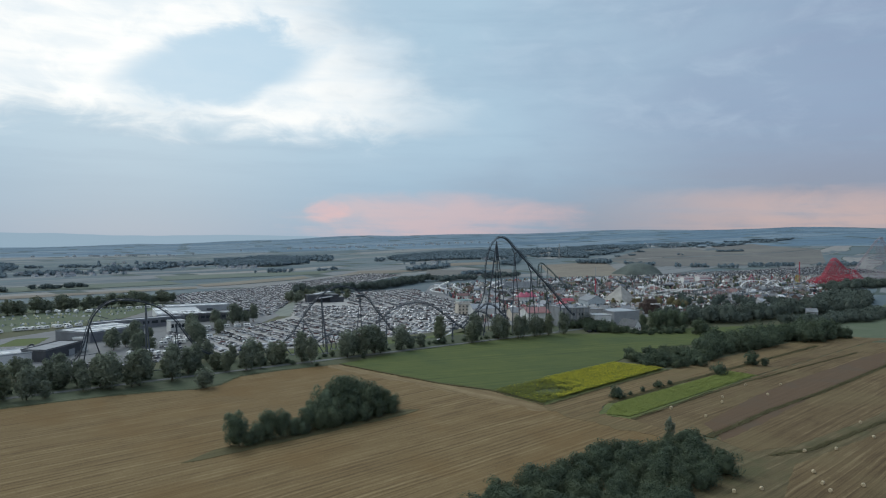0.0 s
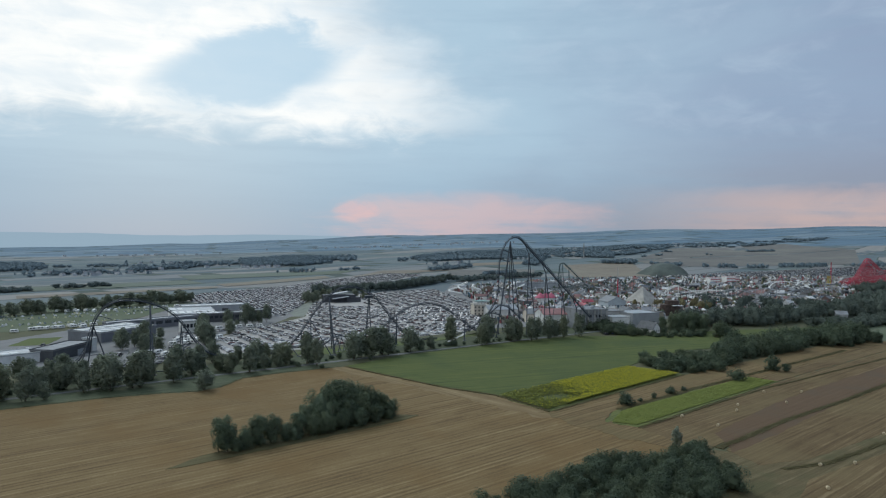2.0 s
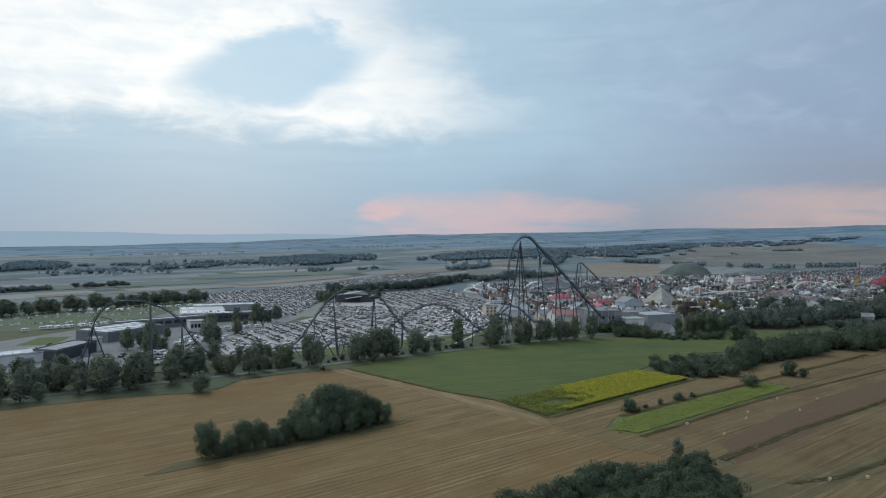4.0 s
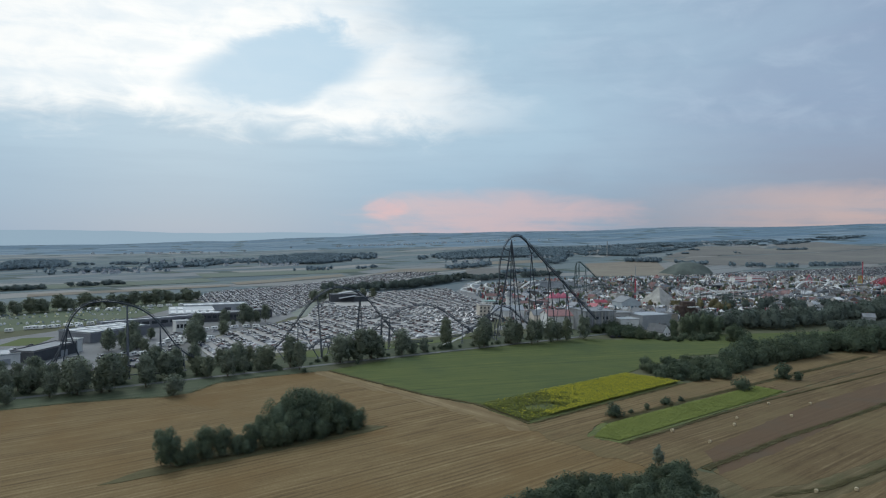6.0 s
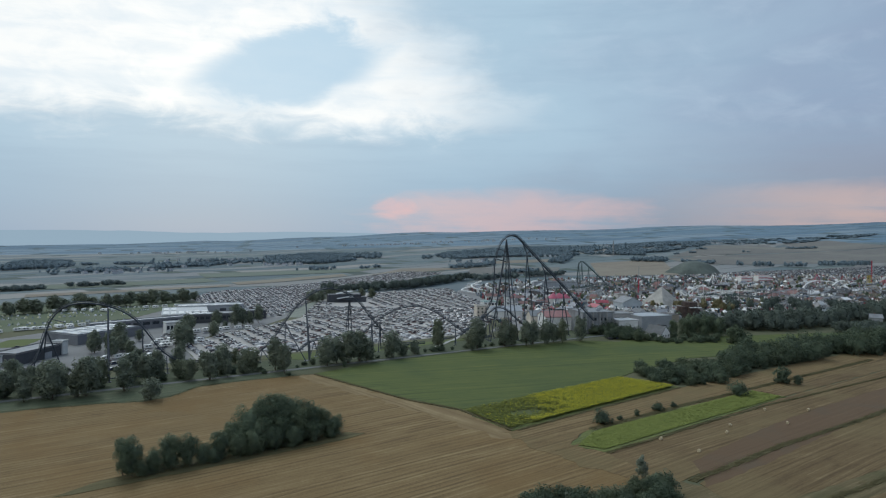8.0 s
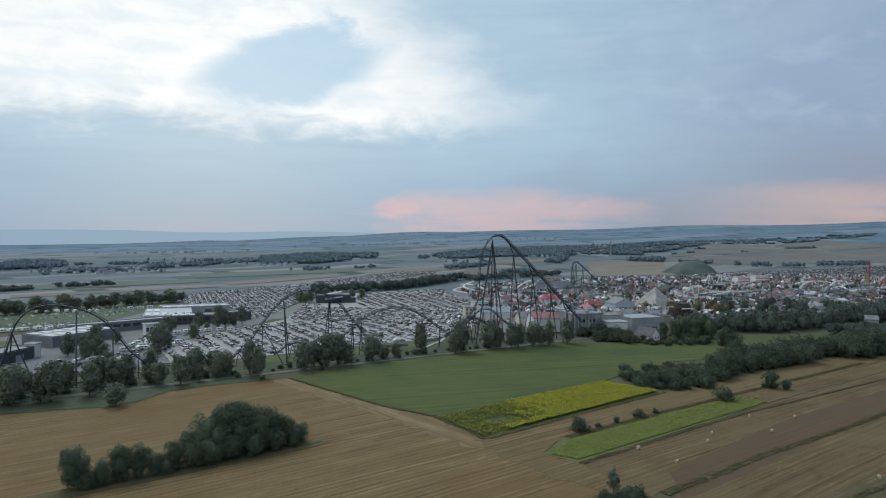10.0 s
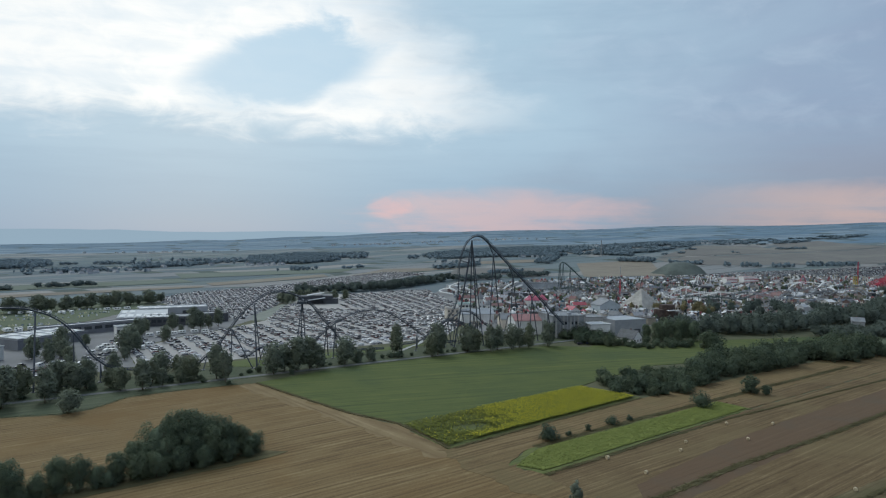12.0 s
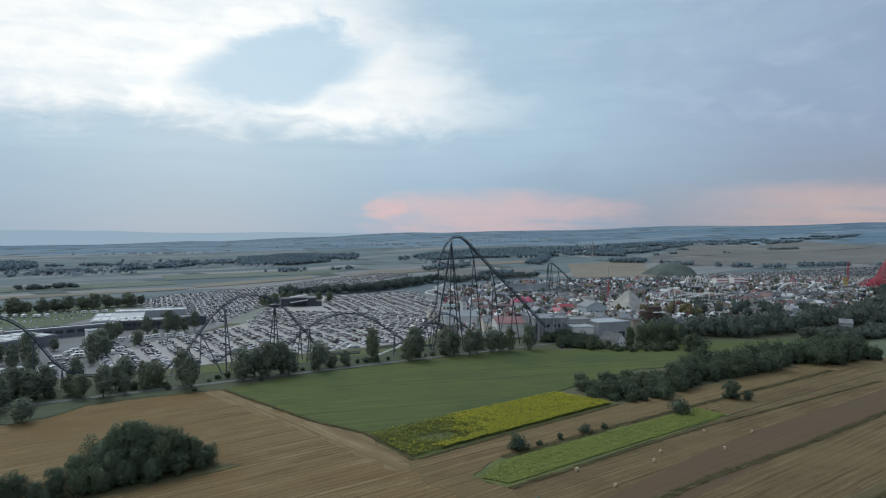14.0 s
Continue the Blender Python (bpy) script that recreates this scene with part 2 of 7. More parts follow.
WOODS = foliage("woodland_leaves", (0.078, 0.102, 0.096), (0.128, 0.156, 0.132), (0.128, 0.150, 0.114))
BARK = plain("bark", (0.09, 0.07, 0.05), 0.95, 0, 0.3, 2.0)
STEEL = plain("midnight_blue_steel", (0.034, 0.046, 0.062), 0.45, 0.0, 0.3, 0.3, 0.5)
GREEN_STEEL = plain("grey_green_steel", (0.055, 0.085, 0.085), 0.5, 0.0, 0.25, 0.3, 0.5)
RED_STEEL = plain("red_painted_timber", (0.46, 0.055, 0.085), 0.6, 0.0, 0.25, 0.3)
RUBBER = plain("tyre_rubber", (0.02, 0.02, 0.02), 0.85)
CAR_GLASS = plain("tinted_glass", (0.02, 0.023, 0.028), 0.25, 0.0, 0.2, 1.0, 0.6)
PAINTS = [(0.55, 0.56, 0.57), (0.04, 0.04, 0.045), (0.30, 0.31, 0.33), (0.08, 0.085, 0.095), (0.66, 0.66, 0.65), (0.42, 0.43, 0.45), (0.14, 0.145, 0.155), (0.05, 0.065, 0.10), (0.60, 0.61, 0.62), (0.19, 0.195, 0.205), (0.38, 0.39, 0.40), (0.14, 0.06, 0.055), (0.48, 0.49, 0.50)]
CAR_PAINT = palette("car_paint", PAINTS, 0.45, False, 0.3, 0.15)
PALE_PAINTS = [(0.60, 0.61, 0.62), (0.05, 0.05, 0.055), (0.40, 0.41, 0.43), (0.70, 0.70, 0.69), (0.12, 0.125, 0.135), (0.66, 0.67, 0.68), (0.26, 0.27, 0.29), (0.50, 0.51, 0.53), (0.10, 0.04, 0.04), (0.72, 0.72, 0.71)]
CAR_PAINT_PALE = palette("pale_car_paint", PALE_PAINTS, 0.5, True, 0.3, 0.15)
CAR_PAINT_FAR = palette("car_paint_joined", PAINTS, 0.5, True, 0.3, 0.15)
WHITE_PAINT = plain("white_paint", (0.72, 0.72, 0.70), 0.6, 0, 0.1, 0.3)
STRAW = plain("straw", (0.46, 0.38, 0.25), 0.95, 0, 0.25, 1.5)


# ---- building helpers ----
def link(name, me, mat, parent=None, label=""):
    if mat and not me.materials:
        me.materials.append(mat)
    ob = new(name, me)
    if parent:
        ob.parent = parent
    if label:
        ob["label"] = label
    return ob


def part(name, bm, mat, parent=None, label=""):
    me = bpy.data.meshes.new(name)
    bm.to_mesh(me)
    bm.free()
    return link(name, me, mat, parent, label)


def raw(name, verts, faces, mat, parent=None, label="", smooth=False):
    me = bpy.data.meshes.new(name)
    me.from_pydata([tuple(v) for v in verts], [], [tuple(f) for f in faces])
    me.update()
    if smooth:
        me.shade_smooth()
    return link(name, me, mat, parent, label)


def empty(name, x, y, z, turn=0.0, scale=1.0):
    ob = new(name)
    ob.location, ob.rotation_euler, ob.scale = (x, y, z), (0, 0, radians(turn)), (scale,) * 3
    return ob


def box(bm, x0, x1, y0, y1, z0, z1):
    v = [bm.verts.new(p) for p in ((x0, y0, z0), (x1, y0, z0), (x1, y1, z0), (x0, y1, z0), (x0, y0, z1), (x1, y0, z1), (x1, y1, z1), (x0, y1, z1))]
    for f in ((3, 2, 1, 0), (4, 5, 6, 7), (0, 1, 5, 4), (1, 2, 6, 5), (2, 3, 7, 6), (3, 0, 4, 7)):
        bm.faces.new([v[i] for i in f])


def tube(bm, pts, r, n=8, r_end=None):
    """A round bar along points; r_end tapers it."""
    pts = [Vector(p) for p in pts]
    rings = []
    for i, p in enumerate(pts):
        d = (pts[min(i + 1, len(pts) - 1)] - pts[max(i - 1, 0)]).normalized()
        side = d.cross(Vector((0, 0, 1)))
        side = side.normalized() if side.length > 1e-3 else Vector((1, 0, 0))
        up = side.cross(d)
        rr = r if r_end is None else r + (r_end - r) * i / (len(pts) - 1)
        rings.append([bm.verts.new(p + (side * math.cos(a) + up * math.sin(a)) * rr) for a in (2 * math.pi * k / n for k in range(n))])
    for a, b in zip(rings, rings[1:]):
        for k in range(n):
            bm.faces.new((a[k], a[(k + 1) % n], b[(k + 1) % n], b[k]))
    bm.faces.new(rings[0][::-1])
    bm.faces.new(rings[-1])


def curve(pts, step=2.0):
    """A smooth line through points."""
    p = [Vector(q) for q in pts]
    p = [2 * p[0] - p[1], *p, 2 * p[-1] - p[-2]]
    out = []
    for a, b, c, d in zip(p, p[1:], p[2:], p[3:]):
        n = max(2, int((c - b).length / step))
        for k in range(n):
            t = k / n
            out.append(0.5 * (2 * b + (c - a) * t + (2 * a - 5 * b + 4 * c - d) * t * t + (3 * b - a - 3 * c + d) * t ** 3))
    return [*out, p[-2]]


def inside(x, y, poly):
    hit = False
    for (x0, y0), (x1, y1) in zip(poly, [*poly[1:], poly[0]]):
        if (y0 > y) != (y1 > y) and x < (x1 - x0) * (y - y0) / (y1 - y0) + x0:
            hit = not hit
    return hit


# ---- the land ----
HORIZON = ((-180, 40), (-60, 0), (-25, -14), (-18, 0), (-10, 20), (-1, 58), (8, 92), (18, 117), (31, 150), (41, 167), (60, 170), (120, 100), (180, 40))


def land(x, y):
    """Height of the ground: level round the park, rising to low hills far off."""
    r = math.hypot(x, y)
    if r < 1100:
        return 0.0
    a = math.degrees(math.atan2(x, y))
    top = 0.0
    for (a0, h0), (a1, h1) in zip(HORIZON, HORIZON[1:]):
        if a0 <= a <= a1:
            f = (a - a0) / (a1 - a0)
            top = h0 + (h1 - h0) * f * f * (3 - 2 * f)
    f = (r - 1100) / 3700
    roll = noise.noise(Vector((x / 700, y / 700, 3.1))) * 9 + noise.noise(Vector((x / 260, y / 260, 7.7))) * 3
    return top * f * (0.85 + 0.15 * f) + roll * min(1, f * 5) * (0.6 + f)


def rings(radii, spokes, name, mat):
    verts, faces = [], []
    for r in radii:
        for k in range(spokes):
            a = 2 * math.pi * k / spokes
            x, y = r * math.sin(a), r * math.cos(a)
            verts.append((x, y, land(x, y)))
    for i in range(len(radii) - 1):
        for k in range(spokes):
            j = (k + 1) % spokes
            faces.append((i * spokes + k, i * spokes + j, (i + 1) * spokes + j, (i + 1) * spokes + k))
    return raw(name, verts, faces, mat, smooth=True)


def patchwork(name, near, tones, size=(520.0, 46.0), deg=-6, rough=0.95, copses=None):
    """Long narrow fields in many tones, with the near ground round the park in rough grass."""
    m, nodes, links, b = shader(name, rough, 0.0, 0.15)
    op, ramp, mix, vec, fbm = maths(nodes, links)
    pos = nodes.new("ShaderNodeNewGeometry").outputs["Position"]
    u, v = rows_of(op, pos, nodes, links, deg)
    wob = op("MULTIPLY", op("SUBTRACT", fbm(pos, 0.0016, 2), 0.5), 300)
    u, v = op("ADD", u, wob), op("ADD", v, wob)
    br = nodes.new("ShaderNodeTexBrick")
    br.offset, br.squash = 0.37, 0.7
    br.squash_frequency = 3
    links.new(vec(op("DIVIDE", u, size[0]), op("DIVIDE", v, size[1])), br.inputs["Vector"])
    for k, x in (("Scale", 1.0), ("Mortar Size", 0.04), ("Mortar Smooth", 0.3), ("Bias", 0.0), ("Brick Width", 1.0), ("Row Height", 1.0)):
        br.inputs[k].default_value = x
    br.inputs["Color1"].default_value, br.inputs["Color2"].default_value, br.inputs["Mortar"].default_value = (0, 0, 0, 1), (1, 1, 1, 1), (0.3, 0.3, 0.3, 1)
    cr = nodes.new("ShaderNodeValToRGB")
    e = cr.color_ramp.elements
    cr.color_ramp.interpolation = "CONSTANT"
    while len(e) < len(tones):
        e.new(0.5)
    for n, c in enumerate(tones):
        e[n].position, e[n].color = n / len(tones), (*c, 1)
    links.new(br.outputs["Color"], cr.inputs[0])
    st = fbm(vec(op("MULTIPLY", u, 0.003), op("MULTIPLY", v, 0.05)), 1.0, 4, 0.6)
    col = mix(ramp(st, 0.35, 0.7, 0, 0.28), cr.outputs[0], tones[0])
    col = mix(ramp(br.outputs["Fac"], 0.2, 0.8, 0, 0.75), col, (0.06, 0.078, 0.062))
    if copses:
        # woods and hedges too far off to stand out as single trees, haze tinted
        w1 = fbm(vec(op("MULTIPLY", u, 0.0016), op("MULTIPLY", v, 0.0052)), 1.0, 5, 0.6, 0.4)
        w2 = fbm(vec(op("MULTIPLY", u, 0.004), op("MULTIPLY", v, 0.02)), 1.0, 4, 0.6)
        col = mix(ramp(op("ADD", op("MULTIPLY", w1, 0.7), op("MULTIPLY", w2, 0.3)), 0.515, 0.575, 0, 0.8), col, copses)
    if near:
        r = nodes.new("ShaderNodeVectorMath")
        r.operation = "LENGTH"
        links.new(pos, r.inputs[0])
        g = mix(fbm(pos, 0.05, 5), (0.072, 0.078, 0.044), near)
        col = mix(ramp(r.outputs["Value"], 780, 900), g, col)
    links.new(col, b.inputs["Base Color"])
    bumped(nodes, links, b, st, 0.2, 1.0)
    return m


# Haze is mixed into these field colours: greyed and shifted towards blue.
HAZE_TONES = ((0.122, 0.157, 0.166), (0.202, 0.206, 0.206), (0.110, 0.144, 0.154), (0.254, 0.242, 0.226), (0.130, 0.163, 0.161), (0.168, 0.187, 0.190), (0.096, 0.127, 0.139), (0.228, 0.223, 0.214), (0.142, 0.172, 0.178))
# Thicker haze painted into the colours of the outermost land.
FAR_HAZE_TONES = ((0.122, 0.188, 0.240), (0.168, 0.226, 0.270), (0.108, 0.172, 0.230), (0.190, 0.242, 0.278), (0.126, 0.192, 0.240), (0.150, 0.212, 0.258), (0.112, 0.176, 0.232))
LAND = patchwork("field_patchwork", (0.118, 0.116, 0.070), HAZE_TONES, (620.0, 62.0), 40, 0.95, (0.100, 0.132, 0.146))
FAR_LAND = patchwork("haze_painted_fields", None, FAR_HAZE_TONES, (700.0, 110.0), 8, 0.95, (0.080, 0.132, 0.178))
radii = [0.0, 60, 130, 200, 300, 400, 550, 700, 850, 1000, 1100, *np.linspace(1180, 2700, 24)]
tagged(rings([float(r) for r in radii], 120, "ground", LAND), "grassy level ground and strip fields round the park, haze tinted far out", "ground", kind="structure")
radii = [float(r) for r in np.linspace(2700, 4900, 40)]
tagged(rings(radii, 160, "backdrop", FAR_LAND), "farmland and low hills on the horizon, haze painted in as blue", "backdrop", kind="structure")


def sheet(name, outline, z, mat, label, category="field", jitter=0.5, step=4.0, kind="structure", skirt=0.6):
    """A level piece of land with a ragged rim and a low edge."""
    rng = random.Random(len(outline) + int(abs(outline[0][0]) * 7))
    rim = []
    for (x0, y0), (x1, y1) in zip(outline, [*outline[1:], outline[0]]):
        n = max(1, int(math.hypot(x1 - x0, y1 - y0) / step))
        for k in range(n):
            rim.append((x0 + (x1 - x0) * k / n + rng.uniform(-jitter, jitter), y0 + (y1 - y0) * k / n + rng.uniform(-jitter, jitter)))
    bm = bmesh.new()
    top = [bm.verts.new((x, y, z)) for x, y in rim]
    low = [bm.verts.new((x, y, z - skirt)) for x, y in rim]
    f = bm.faces.new(top)
    if f.normal.z < 0:
        f.normal_flip()
    n = len(rim)
    for k in range(n):
        bm.faces.new((top[k], low[k], low[(k + 1) % n], top[(k + 1) % n]))
    bmesh.ops.recalc_face_normals(bm, faces=bm.faces)
    bmesh.ops.triangulate(bm, faces=[f])
    return tagged(part(name, bm, mat), label, category, kind=kind)


sheet("stubble_field", [(-260, 250), (-123, 324), (-84, 341), (-60, 347), (-44, 349), (-34, 358), (-26, 378), (-8, 389), (29, 404), (52, 372), (77, 340), (96, 321), (106, 303), (113, 287), (119, 268), (140, 243), (150, 226), (120, 190), (60, 120), (20, -40), (-240, -40)], 0.12, STUBBLE, "harvested golden stubble field with machine rows")
sheet("crop_field", [(30, 405), (68, 437), (113, 461), (163, 486), (218, 508), (245, 500), (280, 478), (330, 474), (300, 440), (262, 432), (215, 398), (195, 380), (146, 350), (99, 322), (78, 341), (53, 373)], 0.25, MEADOW, "even dark green crop field beside the road", jitter=0.3)
sheet("weedy_ground", [(98, 322), (146, 350), (197, 381), (218, 355), (165, 321), (114, 287), (106, 302)], 0.20, CROP_FLOOR, "weedy ground under sunflowers")
sheet("farm_track", [(114, 287), (218, 354), (300, 398), (380, 440), (440, 460), (450, 448), (390, 420), (262, 345), (142, 284), (131, 268), (119, 268)], 0.16, TRODDEN, "pale dry earth farm track between fields", "farm track")
sheet("weedy_strip_ground", [(131, 268), (143, 284), (252, 345), (260, 330), (200, 294), (141, 258)], 0.20, CROP_FLOOR, "weedy strip of ground under young sunflowers")
sheet("bale_field", [(141, 257), (200, 293), (262, 331), (300, 352), (390, 402), (432, 425), (470, 418), (440, 402), (374, 367), (251, 290), (160, 232), (150, 226)], 0.13, STUBBLE_DULL, "dull stubble strip scattered with round bales")
sheet("stubble_strip", [(253, 346), (262, 345), (390, 420), (450, 448), (475, 440), (432, 426), (390, 403), (300, 353), (262, 332), (259, 331)], 0.145, STUBBLE_DULL, "tan stubble beyond the young sunflowers")
sheet("ploughed_strip", [(168, 246), (215, 280), (262, 309), (372, 370), (440, 400), (452, 394), (374, 350), (262, 286), (190, 240), (160, 222)], 0.156, PLOUGHED, "brown ploughed strip of soil")
sheet("stubble_strip", [(159, 226), (259, 289), (371, 354), (468, 402), (560, 440), (600, 420), (460, 345), (349, 300), (254, 244), (183, 212), (161, 209)], 0.15, STUBBLE_DULL, "grey brown harvested strip with straw rows")
sheet("grass_verge", [(158, 212), (183, 215), (252, 247), (347, 302), (458, 347), (600, 423), (606, 406), (468, 331), (351, 281), (256, 229), (187, 198), (168, 190), (122, 145), (110, 158), (138, 195)], 0.115, VERGE, "dry grass verge between harvested fields")
sheet("baled_stubble_field", [(168, 194), (187, 202), (256, 232), (351, 284), (468, 334), (606, 410), (640, 360), (420, 150), (160, -40), (60, -40), (110, 130), (122, 150)], 0.14, STUBBLE_DULL, "harvested field dotted with round straw bales")
ROAD = (16.0, 421.0)
RU, RN = Vector((math.cos(radians(26.6)), math.sin(radians(26.6)), 0)), Vector((-math.sin(radians(26.6)), math.cos(radians(26.6)), 0))


def by_road(s, o, z=0.0):
    """A place s metres along the road and o metres behind its middle."""
    return Vector((*ROAD, z)) + RU * s + RN * o


def strip(name, s0, s1, o0, o1, z, mat, label, category="ground", jitter=0.3):
    pts = [by_road(s, o) for s, o in ((s0, o0), (s1, o0), (s1, o1), (s0, o1))]
    return sheet(name, [(p.x, p.y) for p in pts], z, mat, label, category, jitter)


sheet("roadside_bank", [(-200, 285), (-123, 326), (-84, 343), (-60, 349), (-44, 351), (-34, 360), (-26, 380), (-8, 391), (20, 402), (12, 420), (-60, 390), (-130, 350), (-200, 320)], 0.085, GREEN_VERGE, "rough grass bank between stubble and road", jitter=0.8)
strip("roadside_verge", -420, 262, -7, 30, 0.10, GREEN_VERGE, "rough grass verge under the roadside trees", jitter=0.8)
strip("road", -420, 300, -5.4, -1.4, 0.18, ASPHALT, "narrow grey asphalt country road", "road", 0.05)
PARK_NEAR = [(-66, 509), (-43, 450), (0, 468), (53, 500), (104, 526), (150, 555), (180, 640), (196, 720), (196, 830), (186, 990), (140, 972), (70, 926), (24, 915), (8, 760), (3, 660), (-22, 605), (-50, 560)]
PARK_FAR = [(-145, 850), (-130, 942), (-48, 1037), (50, 1196), (150, 1330), (215, 1290), (60, 1010), (12, 927), (-4, 760), (-18, 663), (-60, 700)]
sheet("car_park", PARK_NEAR, 0.09, GRAVEL, "pale gravel car park packed with cars", "car park")
sheet("overflow_car_park", PARK_FAR, 0.09, GRAVEL, "large overflow car park full of cars", "car park")
sheet("lot_verge", [(-19, 664), (2, 661), (9, 760), (25, 915), (12, 928), (40, 1000), (60, 1010), (50, 960), (66, 930), (30, 918), (-5, 760)], 0.055, PALE_GRASS, "grey green verge between the car parks", "lawn")
sheet("avenue_lawn", [(-10, 690), (14, 860), (30, 1040), (48, 1100), (40, 1030), (22, 860), (2, 740)], 0.16, PALE_GRASS, "grass avenue between the car parks", "lawn")
sheet("coaster_lawn", [(-5, 452), (8, 466), (46, 482), (92, 506), (150, 530), (150, 545), (140, 522), (60, 470), (20, 448)], 0.17, LAWN, "mown lawn under the coaster", "lawn")
sheet("park_paving", [(160, 560), (235, 575), (330, 600), (420, 640), (600, 760), (700, 745), (900, 880), (1120, 1150), (700, 1190), (420, 1180), (250, 1150), (180, 900), (215, 715), (196, 640)], 0.07, PAVED, "paved grounds of the amusement park", "pavement")
sheet("lawn_oval", [(-192, 506), (-169, 509), (-171, 547), (-192, 542)], 0.12, LAWN, "bright mown oval lawn", "lawn")
sheet("camp_meadow", [(-330, 580), (-215, 580), (-150, 660), (-130, 760), (-150, 850), (-330, 760)], 0.08, CAMP, "camping meadow with tents", "meadow")
sheet("mown_meadow", [(262, 436), (300, 440), (350, 462), (400, 478), (452, 500), (470, 536), (400, 528), (330, 522), (285, 500), (250, 508), (246, 500), (280, 478)], 0.15, MEADOW, "mown green meadow behind the crop field", "meadow")
sheet("headland", [(20, 399), (29, 403), (52, 371), (77, 339), (96, 320), (106, 302), (113, 286), (116, 276), (108, 276), (97, 294), (72, 330), (46, 364)], 0.135, HEADLAND, "pale trodden stubble along the crop edge", jitter=2.2)
sheet("service_yard", [(-215, 420), (-150, 410), (-100, 415), (-62, 440), (-45, 455), (-68, 512), (-52, 562), (-24, 608), (-8, 670), (-30, 760), (-130, 770), (-150, 640), (-215, 520)], 0.06, PAVED, "grey paved yard round the halls", "pavement")


sheet("thicket_verge", [(150, 231), (160, 224), (168, 206), (160, 186), (132, 165), (112, 150), (62, 126), (38, 150), (60, 190), (100, 213), (132, 226)], 0.128, VERGE, "dry olive grass round the thicket", jitter=1.2)
MARGINS = []


def margin(name, pts, width, z, mat, label):
    """A narrow uncut strip along a field edge."""
    q = [Vector(p) for p in pts]
    left, right = [], []
    for i, p in enumerate(q):
        d = (q[min(i + 1, len(q) - 1)] - q[max(i - 1, 0)]).normalized() * width / 2
        left.append((p.x - d.y, p.y + d.x))
        right.append((p.x + d.y, p.y - d.x))
    if mat is ROUGH_GRASS:
        MARGINS.append((q, width))
    return sheet(name, left + right[::-1], z, mat, label, "field margin", 0.45, 2.5)


margin("field_margin", [(158, 228), (210, 259), (262, 286), (374, 349), (480, 402)], 2.6, 0.26, ROUGH_GRASS, "dark uncut grass margin between fields")
margin("field_margin", [(141, 257), (200, 292), (240, 315), (302, 346), (384, 387)], 1.4, 0.28, ROUGH_GRASS, "dark grass margin beside the sunflower strip")
margin("field_margin", [(146, 286), (200, 318), (252, 347), (300, 374), (380, 418)], 3.0, 0.27, ROUGH_GRASS, "weedy margin with bushes beside the farm track")
margin("field_margin", [(116, 288), (166, 321), (218, 354)], 1.4, 0.28, ROUGH_GRASS, "weedy margin below the sunflowers")
margin("field_margin", [(30, 404), (53, 373), (77, 341), (98, 322), (108, 302), (114, 288)], 1.6, 0.32, ROUGH_GRASS, "dark grassy rim of the crop field")
margin("field_margin", [(166, 204), (186, 207), (255, 238), (350, 291), (470, 340)], 2.0, 0.26, ROUGH_GRASS, "uncut grass line between stubble fields")
margin("field_path", [(122, 262), (140, 270), (160, 284), (215, 318), (262, 343)], 2.0, 0.24, TRODDEN, "trodden wheel track")
sheet("field_crossing", [(110, 288), (122, 272), (132, 269), (142, 258), (152, 228), (144, 226), (128, 246), (116, 266)], 0.19, TRODDEN, "bare trodden earth where the field tracks meet", "farm track", jitter=1.8, step=3)
margin("footpath", [(108, 488), (111.5, 495.3), (119, 510), (128, 526), (134.8, 554)], 2.4, 0.22, CONCRETE, "pale concrete footpath across the lawn")
sheet("green_field", [(418, 428), (470, 428), (640, 520), (900, 640), (900, 760), (790, 735), (690, 665), (560, 570), (470, 505), (440, 470)], 0.11, CAMP, "dull green meadow at the end of the hedgerow", jitter=1.0)


# ---- plants ----
def soften(me, normals):
    """Leaves share the outward slope of their bough, as a mass of foliage does."""
    n = np.array(normals)
    n /= np.linalg.norm(n, axis=1)[:, None]
    me.shade_smooth()
    me.normals_split_custom_set_from_vertices(n.tolist())


